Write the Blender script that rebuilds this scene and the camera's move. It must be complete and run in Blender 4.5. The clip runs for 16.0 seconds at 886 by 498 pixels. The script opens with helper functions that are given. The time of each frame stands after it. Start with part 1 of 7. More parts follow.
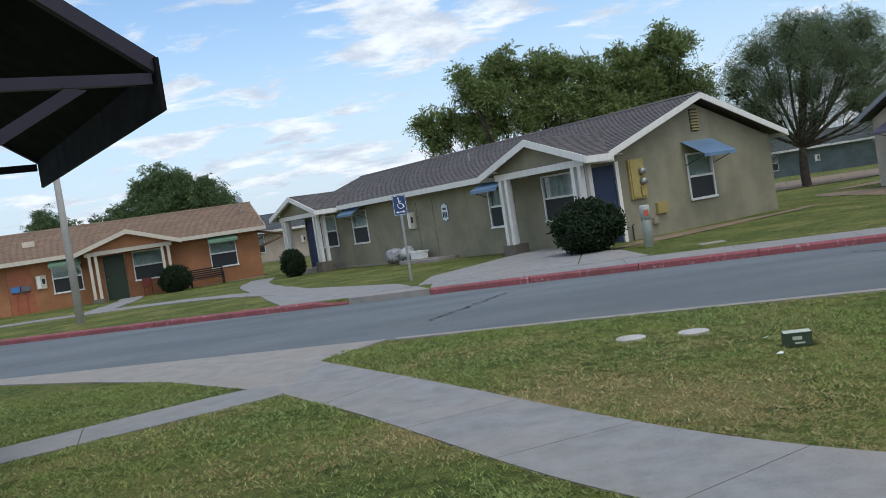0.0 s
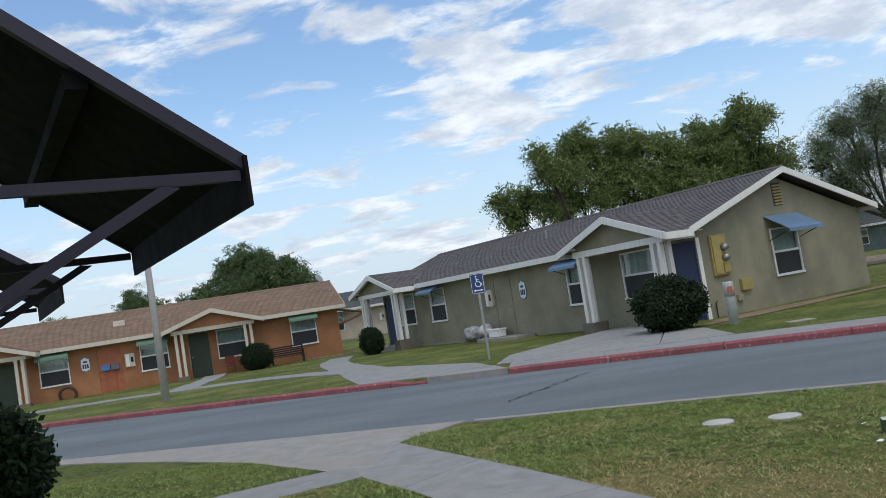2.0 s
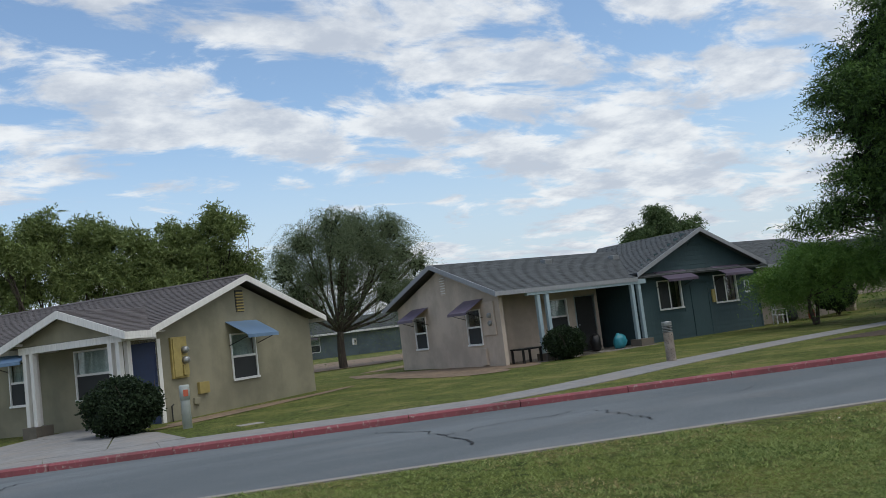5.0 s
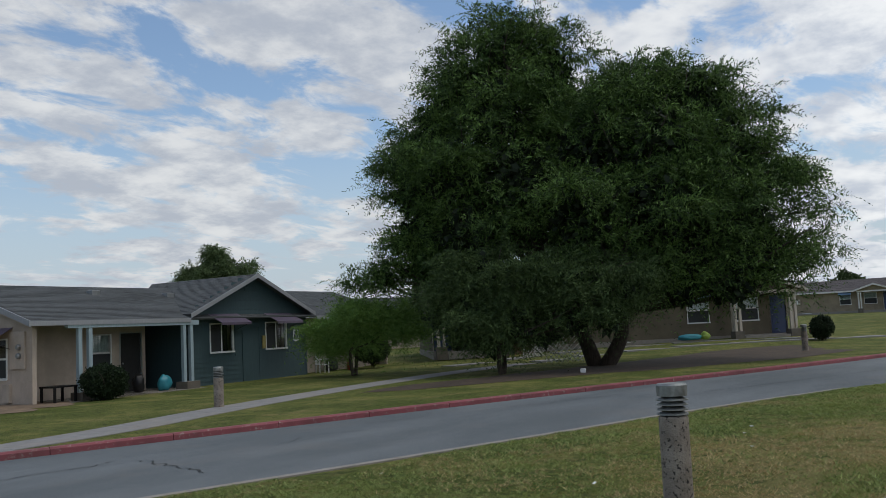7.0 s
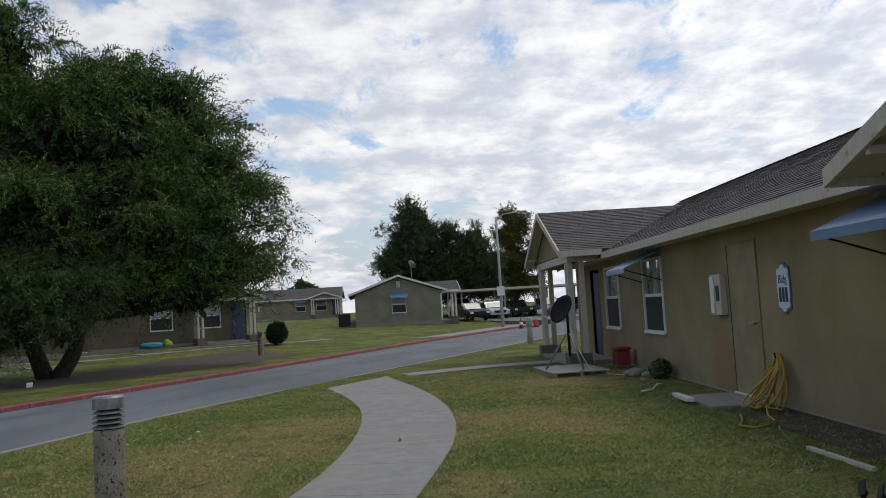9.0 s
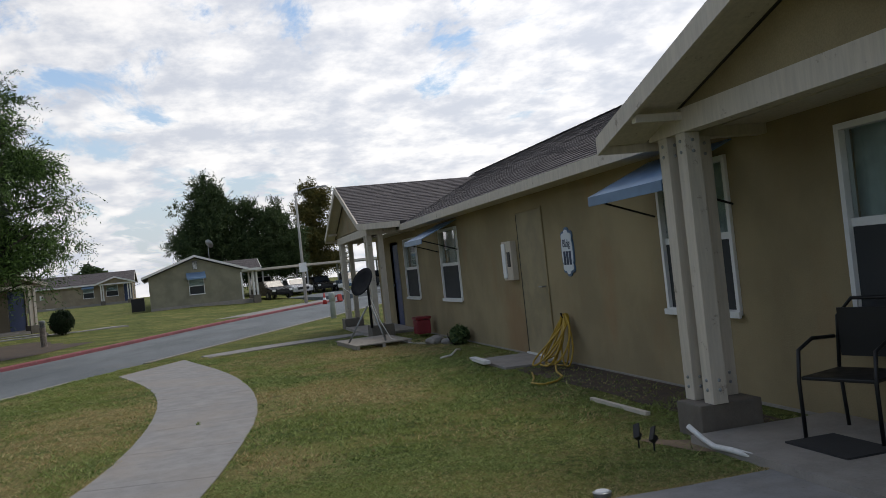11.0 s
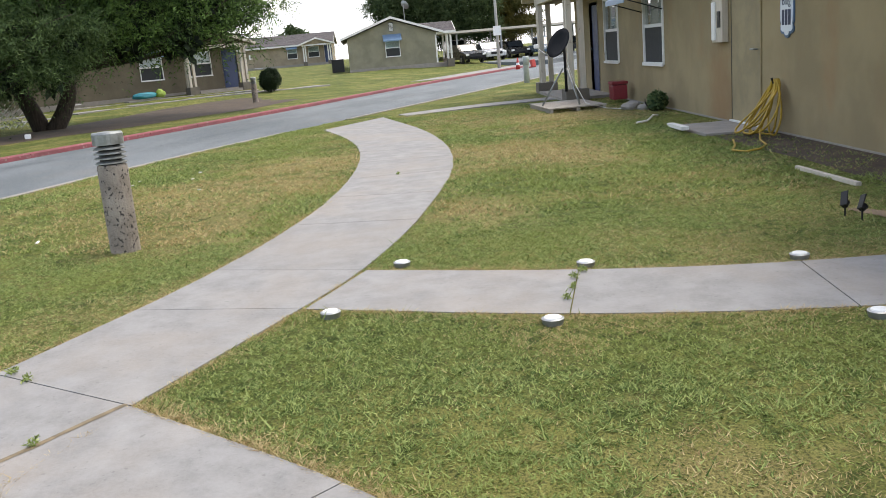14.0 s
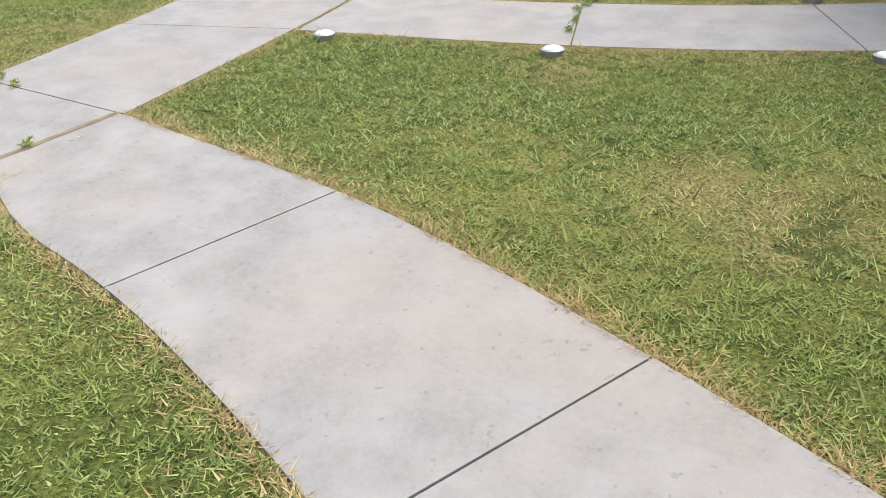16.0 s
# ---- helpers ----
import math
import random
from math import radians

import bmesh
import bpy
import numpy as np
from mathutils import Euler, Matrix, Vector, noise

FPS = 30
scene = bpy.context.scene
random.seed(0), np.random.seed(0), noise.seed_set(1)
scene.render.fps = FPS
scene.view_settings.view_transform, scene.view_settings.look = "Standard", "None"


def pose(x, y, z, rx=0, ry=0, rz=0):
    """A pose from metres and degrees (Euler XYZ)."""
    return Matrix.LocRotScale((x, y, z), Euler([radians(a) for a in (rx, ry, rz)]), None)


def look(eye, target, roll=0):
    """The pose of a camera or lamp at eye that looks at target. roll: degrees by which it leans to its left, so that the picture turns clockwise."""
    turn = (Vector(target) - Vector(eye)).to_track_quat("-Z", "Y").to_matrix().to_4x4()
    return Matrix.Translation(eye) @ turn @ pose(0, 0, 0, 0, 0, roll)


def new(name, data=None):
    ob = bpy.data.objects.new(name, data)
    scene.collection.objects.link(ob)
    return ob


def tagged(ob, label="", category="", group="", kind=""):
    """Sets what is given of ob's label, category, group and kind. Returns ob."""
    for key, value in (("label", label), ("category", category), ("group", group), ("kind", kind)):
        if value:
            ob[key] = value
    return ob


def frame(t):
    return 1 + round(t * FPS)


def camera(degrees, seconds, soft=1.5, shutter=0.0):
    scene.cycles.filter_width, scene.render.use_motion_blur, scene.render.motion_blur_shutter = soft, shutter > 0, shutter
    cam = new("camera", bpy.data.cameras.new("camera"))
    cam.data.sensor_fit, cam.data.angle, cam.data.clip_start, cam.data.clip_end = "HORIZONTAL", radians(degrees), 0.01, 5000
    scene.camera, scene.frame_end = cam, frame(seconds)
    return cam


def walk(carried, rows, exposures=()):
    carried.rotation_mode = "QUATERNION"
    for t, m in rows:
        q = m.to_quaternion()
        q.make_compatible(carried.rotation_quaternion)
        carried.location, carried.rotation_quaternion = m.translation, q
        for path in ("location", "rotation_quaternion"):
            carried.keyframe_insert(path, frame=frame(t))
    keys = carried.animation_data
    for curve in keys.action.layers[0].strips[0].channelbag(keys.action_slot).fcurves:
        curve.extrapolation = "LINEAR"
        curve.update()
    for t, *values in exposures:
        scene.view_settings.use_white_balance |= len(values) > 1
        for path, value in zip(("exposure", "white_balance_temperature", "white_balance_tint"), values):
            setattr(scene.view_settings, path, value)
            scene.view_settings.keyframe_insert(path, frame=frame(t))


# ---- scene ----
cam = camera(54.18, 16.0, soft=0.6)
# seconds, eye x y z, yaw, pitch, lean (degrees)
PATH = [
    (0.0, -0.005, 0.005, 1.342, 1.80, -2.40, -8.78),
    (0.5, 0.002, -0.007, 1.362, 4.54, -0.06, -8.79),
    (1.0, 0.007, -0.014, 1.380, 5.92, 1.30, -9.00),
    (1.5, 0.000, 0.002, 1.375, 6.16, 2.33, -9.09),
    (2.0, -0.004, -0.003, 1.381, 6.06, 3.40, -9.13),
    (2.5, -0.003, 0.008, 1.385, 4.89, 4.17, -8.73),
    (3.0, 0.022, 0.016, 1.391, -0.68, 5.73, -8.58),
    (3.5, 0.042, 0.021, 1.383, -4.60, 5.98, -8.27),
    (4.0, 0.067, 0.027, 1.379, -11.01, 5.56, -7.99),
    (4.5, 0.093, -0.030, 1.405, -18.91, 5.03, -7.64),
    (5.0, 0.150, -0.057, 1.377, -28.48, 5.14, -6.93),
    (5.2, 0.136, -0.060, 1.370, -32.16, 5.09, -6.66),
    (7.3, 0.079, 0.226, 1.524, -61.14, 5.16, -2.44),
    (7.5, 0.069, 0.214, 1.528, -63.61, 5.04, -2.23),
    (8.0, 0.020, 0.137, 1.520, -72.37, 4.67, -2.03),
    (8.5, 0.045, 0.068, 1.525, -82.44, 4.14, -2.67),
    (9.0, 0.041, -0.015, 1.522, -91.71, 3.77, -3.48),
    (9.5, 0.079, -0.094, 1.509, -100.32, 3.20, -4.63),
    (9.7, 0.086, -0.101, 1.501, -102.38, 2.97, -5.01),
    (10.7, 0.060, -0.085, 1.492, -105.20, 1.20, -5.90),
    (11.8, 0.010, -0.047, 1.475, -99.88, -1.23, -6.23),
    (12.0, 0.008, -0.038, 1.463, -98.82, -2.23, -6.08),
    (12.5, 0.004, -0.040, 1.435, -96.57, -4.60, -5.97),
    (13.0, 0.002, -0.034, 1.409, -94.72, -7.64, -5.54),
    (13.5, 0.001, -0.028, 1.397, -92.50, -10.36, -5.44),
    (14.0, 0.002, -0.015, 1.380, -90.67, -12.89, -5.05),
    (14.5, 0.010, -0.017, 1.350, -90.15, -15.92, -5.13),
    (15.0, 0.004, -0.018, 1.309, -90.02, -20.09, -5.44),
    (15.5, -0.002, -0.020, 1.278, -90.48, -25.45, -5.41),
    (16.0, -0.022, 0.019, 1.256, -90.31, -29.13, -2.42),
]


def aim(x, y, z, yaw, pitch, lean):
    a, b = radians(yaw), radians(pitch)
    eye = Vector((x, y, z))
    return look(eye, eye + Vector((-math.sin(a) * math.cos(b), math.cos(a) * math.cos(b), math.sin(b))), lean)


EXPOSURES = [(0.0, -0.13, 6050, 7.5), (2.0, -0.18, 6100, 7.5), (3.0, -0.33, 6150, 7.5), (5.2, -0.33, 6300, 8), (7.3, -0.63, 6400, 9), (9.7, -0.48, 6600, 11), (12.0, -0.33, 6800, 11), (12.5, -0.02, 6900, 12), (13.0, 0.22, 6950, 12), (13.5, 0.60, 6950, 12), (14.0, 0.92, 6950, 12), (14.5, 1.14, 7000, 13), (15.0, 1.26, 7000, 13), (16.0, 1.20, 6950, 12)]
walk(cam, [(r[0], aim(*r[1:])) for r in PATH], EXPOSURES)

# ---- sky and sun ----
SUN_EL, SUN_AZ = 66.0, 150.0          # azimuth clockwise from +y
sun = new("sun", bpy.data.lights.new("sun", "SUN"))
sun.data.energy, sun.data.angle, sun.data.color = 1.4, radians(22), (1.0, 0.95, 0.87)
_d = Vector((math.sin(radians(SUN_AZ)) * math.cos(radians(SUN_EL)), math.cos(radians(SUN_AZ)) * math.cos(radians(SUN_EL)), math.sin(radians(SUN_EL))))
sun.matrix_world = look(_d * 100, (0, 0, 0))


class Nodes:
    """A short hand for building node trees."""

    def __init__(self, tree):
        self.t = tree
        tree.nodes.clear()

    def add(self, kind, **kw):
        n = self.t.nodes.new(kind)
        for k, v in kw.items():
            if k in n.inputs:
                self.put(n.inputs[k], v)
        return n

    def put(self, socket, v):
        if isinstance(v, bpy.types.NodeSocket):
            self.t.links.new(v, socket)
        else:
            socket.default_value = v

    def math(self, op, a, b=0.0, clamp=False):
        n = self.t.nodes.new("ShaderNodeMath")
        n.operation, n.use_clamp = op, clamp
        self.put(n.inputs[0], a)
        self.put(n.inputs[1], b)
        return n.outputs[0]

    def mix(self, f, a, b, mode="MIX"):
        n = self.t.nodes.new("ShaderNodeMix")
        n.data_type, n.blend_type = "RGBA", mode
        self.put(n.inputs[0], f)
        self.put(n.inputs[6], a if isinstance(a, bpy.types.NodeSocket) else (*a[:3], 1))
        self.put(n.inputs[7], b if isinstance(b, bpy.types.NodeSocket) else (*b[:3], 1))
        return n.outputs[2]

    def noise(self, vec, scale, detail=4.0, rough=0.55, distort=0.0, dims="3D"):
        n = self.t.nodes.new("ShaderNodeTexNoise")
        n.noise_dimensions = dims
        self.put(n.inputs["Vector"], vec)
        n.inputs["Scale"].default_value, n.inputs["Detail"].default_value = scale, detail
        n.inputs["Roughness"].default_value, n.inputs["Distortion"].default_value = rough, distort
        return n.outputs[0]

    def ramp(self, f, lo, hi, a=0.0, b=1.0, smooth=True):
        n = self.t.nodes.new("ShaderNodeMapRange")
        n.interpolation_type = "SMOOTHSTEP" if smooth else "LINEAR"
        self.put(n.inputs[0], f)
        for i, v in ((1, lo), (2, hi), (3, a), (4, b)):
            n.inputs[i].default_value = v
        return n.outputs[0]

    def coord(self, which="Object"):
        return self.t.nodes.new("ShaderNodeTexCoord").outputs[which]

    def scaled(self, vec, s, rot=(0, 0, 0), loc=(0, 0, 0)):
        n = self.t.nodes.new("ShaderNodeMapping")
        self.put(n.inputs[0], vec)
        n.inputs["Scale"].default_value, n.inputs["Rotation"].default_value, n.inputs["Location"].default_value = s, rot, loc
        return n.outputs[0]


world = bpy.data.worlds.new("world")
scene.world = world
world.use_nodes = True
W = Nodes(world.node_tree)
sky = W.add("ShaderNodeTexSky")
sky.sky_type, sky.sun_disc = "NISHITA", False
sky.sun_elevation, sky.sun_rotation = radians(SUN_EL), radians(SUN_AZ)
sky.air_density, sky.dust_density, sky.ozone_density = 1.1, 0.5, 1.6
ray = W.coord("Generated")
sep = W.add("ShaderNodeSeparateXYZ", Vector=ray)
up = W.math("MAXIMUM", sep.outputs[2], 0.0)
lift = W.math("ADD", up, 0.20)
flat = W.add("ShaderNodeCombineXYZ", X=W.math("DIVIDE", sep.outputs[0], lift), Y=W.math("DIVIDE", sep.outputs[1], lift)).outputs[0]
big = W.noise(W.scaled(flat, (1, 1, 1), loc=(3.1, 7.7, 0)), 1.1, 3.0, 0.5)
mid = W.noise(W.scaled(flat, (1.0, 1.5, 1), rot=(0, 0, 0.5), loc=(1.3, 0.4, 2)), 3.0, 10.0, 0.60, 0.35)
thick = W.math("ADD", W.math("MULTIPLY", big, 0.45), W.math("MULTIPLY", mid, 0.55))
# more cover towards the sun, opener sky to the north
side = W.math("MULTIPLY", W.math("ADD", W.math("MULTIPLY", sep.outputs[0], 0.55), W.math("MULTIPLY", sep.outputs[1], -0.75)), 0.068)
thick = W.math("ADD", thick, side)
cover = W.ramp(thick, 0.438, 0.512)
haze = W.ramp(up, 0.0, 0.28, 0.85, 0.0)
shade = W.noise(W.scaled(flat, (1, 1, 1), loc=(5.2, 1.7, 1)), 5.0, 6.0, 0.6)
white = W.mix(W.ramp(shade, 0.35, 0.68), (0.60, 0.64, 0.72), (1.0, 1.0, 1.0))
veil = W.mix(haze, sky.outputs[0], (3.6, 4.1, 4.8))
clear = W.add("ShaderNodeBackground", Color=veil, Strength=0.19)
cloud = W.add("ShaderNodeBackground", Color=white, Strength=W.math("ADD", W.math("MULTIPLY", W.math("MAXIMUM", side, 0.0), 8.0), 1.15))
both = W.add("ShaderNodeMixShader")
W.put(both.inputs[0], W.math("MULTIPLY", cover, 0.93))
W.put(both.inputs[1], clear.outputs[0])
W.put(both.inputs[2], cloud.outputs[0])
W.put(W.add("ShaderNodeOutputWorld").inputs[0], both.outputs[0])

# ---- materials ----
def material(name):
    m = bpy.data.materials.new(name)
    m.use_nodes = True
    n = Nodes(m.node_tree)
    bsdf = n.add("ShaderNodeBsdfPrincipled")
    n.put(n.add("ShaderNodeOutputMaterial").inputs[0], bsdf.outputs[0])
    return m, n, bsdf


def bump(n, bsdf, height, strength=0.3, dist=0.01):
    b = n.add("ShaderNodeBump", Height=height, Strength=strength, Distance=dist)
    n.put(bsdf.inputs["Normal"], b.outputs[0])


def dark(c, f):
    return tuple(v * f for v in c[:3])


def plain(name, colour, rough=0.6, metal=0.0, vary=0.12, grain=8.0, relief=0.15, gloss=0.5):
    """Painted or cast stuff: a colour with two scales of variation and fine relief."""
    m, n, b = material(name)
    p = n.coord()
    a = n.noise(p, grain, 5.0, 0.6)
    c = n.noise(p, grain * 0.12, 3.0)
    col = n.mix(n.ramp(a, 0.3, 0.7), dark(colour, 1 - vary), dark(colour, 1 + vary * 0.6))
    col = n.mix(n.ramp(c, 0.35, 0.75, 0.0, 0.5), col, dark(colour, 1 - vary * 1.5))
    n.put(b.inputs["Base Color"], col)
    n.put(b.inputs["Roughness"], n.ramp(a, 0.2, 0.8, max(rough - 0.1, 0.02), min(rough + 0.1, 1)))
    b.inputs["Metallic"].default_value = metal
    b.inputs["Specular IOR Level"].default_value = gloss
    if relief:
        bump(n, b, n.noise(p, grain * 6, 4.0), relief, 0.004)
    return m


def stucco(name, colour, rust=0.0, stain=None):
    """Sprayed stucco: fine pits, broad weather stains, dust near the foot."""
    m, n, b = material(name)
    p = n.coord()
    fine = n.noise(p, 90.0, 3.0, 0.7)
    patch = n.noise(p, 0.9, 5.0, 0.6)
    streak = n.noise(n.scaled(p, (5, 5, 0.35)), 1.0, 4.0, 0.6)
    col = n.mix(n.ramp(patch, 0.35, 0.68), dark(colour, 0.80), dark(colour, 1.10))
    col = n.mix(n.ramp(streak, 0.5, 0.8, 0.0, 0.28), col, dark(colour, 0.72))
    run = n.noise(n.scaled(p, (1.1, 1.1, 0.45), loc=(7, 1, 3)), 1.0, 5.0, 0.62)
    col = n.mix(n.ramp(run, 0.55, 0.74, 0.0, rust), col, (0.33, 0.185, 0.085))
    if stain:
        # a rusty splash with a ragged edge
        d = n.add("ShaderNodeVectorMath")
        d.operation = "DISTANCE"
        n.put(d.inputs[0], n.scaled(p, (1.0, 1.0, 0.62)))
        d.inputs[1].default_value = stain
        edge = n.math("ADD", d.outputs["Value"], n.math("MULTIPLY", n.noise(p, 3.0, 5.0, 0.7), 0.7))
        col = n.mix(n.ramp(edge, 0.45, 1.15, 0.62, 0.0), col, (0.27, 0.135, 0.055))
    col = n.mix(n.ramp(fine, 0.25, 0.75, 0.4, 0.0), col, dark(colour, 0.55))
    n.put(b.inputs["Base Color"], col)
    b.inputs["Roughness"].default_value = 0.92
    bump(n, b, n.math("ADD", fine, n.math("MULTIPLY", n.noise(p, 22.0, 4.0), 0.8)), 0.5, 0.006)
    return m


def shingle(name, colour):
    """Asphalt shingles: each tab its own tone, mineral grain."""
    m, n, b = material(name)
    p = n.coord()
    isl = n.add("ShaderNodeNewGeometry").outputs["Random Per Island"]
    grain = n.noise(p, 220.0, 2.0, 0.7)
    blot = n.noise(p, 1.2, 4.0)
    tab = n.add("ShaderNodeTexWhiteNoise")
    tab.noise_dimensions = "2D"
    cells = n.add("ShaderNodeVectorMath", **{})
    cells.operation = "FLOOR"
    n.put(cells.inputs[0], n.scaled(p, (3.1, 6.6, 6.6)))
    n.put(tab.inputs["Vector"], cells.outputs[0])
    col = n.mix(isl, dark(colour, 0.72), dark(colour, 1.22))
    col = n.mix(n.math("MULTIPLY", tab.outputs[0], 0.45), col, dark(colour, 0.55))
    col = n.mix(n.ramp(grain, 0.3, 0.7, 0.0, 0.5), col, dark(colour, 1.45))
    col = n.mix(n.ramp(blot, 0.45, 0.75, 0.0, 0.35), col, dark(colour, 0.7))
    n.put(b.inputs["Base Color"], col)
    b.inputs["Roughness"].default_value = 0.95
    bump(n, b, grain, 0.6, 0.004)
    return m


def painted_wood(name, colour, worn=0.25):
    m, n, b = material(name)
    p = n.coord()
    g = n.noise(n.scaled(p, (14, 14, 1.2)), 2.0, 5.0, 0.65)
    chip = n.noise(p, 7.0, 6.0, 0.7)
    col = n.mix(n.ramp(g, 0.3, 0.7), dark(colour, 0.88), dark(colour, 1.05))
    col = n.mix(n.ramp(chip, 0.60, 0.70, 0.0, worn), col, (0.16, 0.115, 0.08))
    n.put(b.inputs["Base Color"], col)
    b.inputs["Roughness"].default_value = 0.7
    bump(n, b, n.math("ADD", g, n.math("MULTIPLY", chip, 0.6)), 0.35, 0.004)
    return m


def concrete(name, colour, worn=0.42, warm=(0.29, 0.245, 0.20)):
    m, n, b = material(name)
    p = n.coord()
    fine = n.noise(p, 60.0, 4.0, 0.7)
    mid = n.noise(p, 4.5, 5.0, 0.62)
    big = n.noise(p, 0.8, 5.0, 0.6)
    sand = n.noise(n.scaled(p, (1, 1, 1), loc=(4, 8, 1)), 1.7, 4.0, 0.6)
    rnd = n.add("ShaderNodeObjectInfo").outputs["Random"]
    col = n.mix(n.ramp(mid, 0.3, 0.72), dark(colour, 0.76), dark(colour, 1.10))
    col = n.mix(n.ramp(big, 0.42, 0.66, 0.0, 0.55), col, warm)
    col = n.mix(n.ramp(sand, 0.55, 0.75, 0.0, worn), col, dark(colour, 1.35))
    col = n.mix(n.math("MULTIPLY", rnd, 0.22), col, dark(colour, 0.72))
    pit = n.ramp(n.noise(p, 34.0, 3.0, 0.5), 0.66, 0.72, 0.0, 0.45)
    col = n.mix(pit, col, dark(colour, 0.45))
    col = n.mix(n.ramp(fine, 0.3, 0.7, 0.0, 0.3), col, dark(colour, 1.2))
    n.put(b.inputs["Base Color"], col)
    b.inputs["Roughness"].default_value = 0.88
    bump(n, b, n.math("ADD", fine, n.math("MULTIPLY", mid, 0.7)), 0.35, 0.005)
    return m


def asphalt(name):
    m, n, b = material(name)
    p = n.coord()
    stone = n.noise(p, 130.0, 3.0, 0.75)
    big = n.noise(n.scaled(p, (0.16, 0.5, 1), rot=(0, 0, 0.38)), 1.0, 5.0, 0.6)
    dust = n.noise(p, 0.6, 5.0, 0.6)
    col = n.mix(n.ramp(big, 0.35, 0.7), (0.082, 0.098, 0.105), (0.142, 0.160, 0.168))
    col = n.mix(n.ramp(stone, 0.45, 0.70, 0.0, 0.6), col, (0.25, 0.255, 0.255))
    col = n.mix(n.ramp(stone, 0.28, 0.44, 0.5, 0.0), col, (0.030, 0.032, 0.036))
    col = n.mix(n.ramp(dust, 0.5, 0.8, 0.0, 0.35), col, (0.19, 0.17, 0.15))
    n.put(b.inputs["Base Color"], col)
    b.inputs["Roughness"].default_value = 0.85
    bump(n, b, stone, 0.7, 0.006)
    return m


# places where the lawn has gone to straw: x, y, radius
DRY = [(11.2, -0.8, 1.7), (7.6, -0.15, 1.0), (9.8, 1.95, 1.9), (12.2, 1.5, 1.6), (15.9, -2.3, 2.4), (7.5, 2.0, 1.1), (2.3, -1.15, 0.5), (2.6, -0.85, 0.35), (0.5, 5.95, 0.8), (-0.3, 5.3, 0.7), (1.2, 5.0, 0.7)]


def lawn(name):
    """Mown lawn seen from standing height: green with dry straw and bare earth in blotches."""
    m, n, b = material(name)
    p = n.coord()
    blade = n.noise(n.scaled(p, (1, 1, 1)), 75.0, 4.0, 0.75)
    tuft = n.noise(p, 11.0, 4.0, 0.65)
    blot = n.noise(p, 0.55, 5.0, 0.62, 0.4)
    dry = n.noise(n.scaled(p, (1, 1, 1), loc=(9, 3, 4)), 0.9, 6.0, 0.66, 0.3)
    col = n.mix(n.ramp(tuft, 0.3, 0.7), (0.050, 0.070, 0.014), (0.17, 0.20, 0.045))
    col = n.mix(n.ramp(blot, 0.4, 0.68, 0.0, 0.75), col, (0.27, 0.255, 0.075))
    worn = 0.0
    for x, y, r in DRY:
        d = n.add("ShaderNodeVectorMath")
        d.operation = "DISTANCE"
        n.put(d.inputs[0], p)
        d.inputs[1].default_value = (x, y, 0)
        worn = n.math("MAXIMUM", n.ramp(d.outputs["Value"], r * 0.2, r * 1.3, 0.17, 0.0), worn)
    col = n.mix(n.ramp(n.math("ADD", dry, worn), 0.52, 0.72, 0.0, 0.66), col, (0.33, 0.265, 0.11))
    weed = n.noise(n.scaled(p, (1, 1, 1), loc=(2, 6, 1)), 4.2, 5.0, 0.7, 0.5)
    col = n.mix(n.ramp(weed, 0.56, 0.64, 0.0, 0.7), col, (0.040, 0.068, 0.013))
    # near-black in the low spots paints the shade between blades
    col = n.mix(n.ramp(blade, 0.36, 0.58, 0.75, 0.0), col, (0.018, 0.026, 0.008))
    col = n.mix(n.ramp(blade, 0.58, 0.8, 0.0, 0.5), col, (0.42, 0.41, 0.16))
    n.put(b.inputs["Base Color"], col)
    b.inputs["Roughness"].default_value = 0.95
    b.inputs["Specular IOR Level"].default_value = 0.15
    bump(n, b, n.math("ADD", blade, n.math("MULTIPLY", tuft, 1.2)), 0.9, 0.02)
    return m


def leafy(name, c1, c2, c3=None, through_light=0.28):
    """Leaves: tone by leaf and by clump, with some light through them."""
    m, n, b = material(name)
    isl = n.add("ShaderNodeNewGeometry").outputs["Random Per Island"]
    p = n.coord()
    clump = n.noise(p, 0.7, 3.0)
    col = n.mix(isl, c1, c2)
    col = n.mix(n.ramp(clump, 0.42, 0.66, 0.0, 0.7), col, c3 or c2)
    n.put(b.inputs["Base Color"], col)
    b.inputs["Roughness"].default_value = 0.65
    b.inputs["Specular IOR Level"].default_value = 0.25
    tr = n.add("ShaderNodeBsdfTranslucent", Color=col)
    mx = n.add("ShaderNodeMixShader")
    mx.inputs[0].default_value = through_light
    n.put(mx.inputs[1], b.outputs[0])
    n.put(mx.inputs[2], tr.outputs[0])
    out = [x for x in n.t.nodes if x.type == "OUTPUT_MATERIAL"][0]
    n.put(out.inputs[0], mx.outputs[0])
    return m


def bark(name, c):
    m, n, b = material(name)
    p = n.coord()
    g = n.noise(n.scaled(p, (9, 9, 1.6)), 2.2, 6.0, 0.7)
    col = n.mix(n.ramp(g, 0.3, 0.7), dark(c, 0.45), dark(c, 1.25))
    n.put(b.inputs["Base Color"], col)
    b.inputs["Roughness"].default_value = 0.95
    bump(n, b, g, 0.9, 0.03)
    return m


def glassy(name, tint=(0.85, 0.9, 0.9)):
    m, n, b = material(name)
    b.inputs["Base Color"].default_value = (*tint, 1)
    b.inputs["Roughness"].default_value = 0.02
    b.inputs["Transmission Weight"].default_value = 1.0
    b.inputs["IOR"].default_value = 1.45
    return m


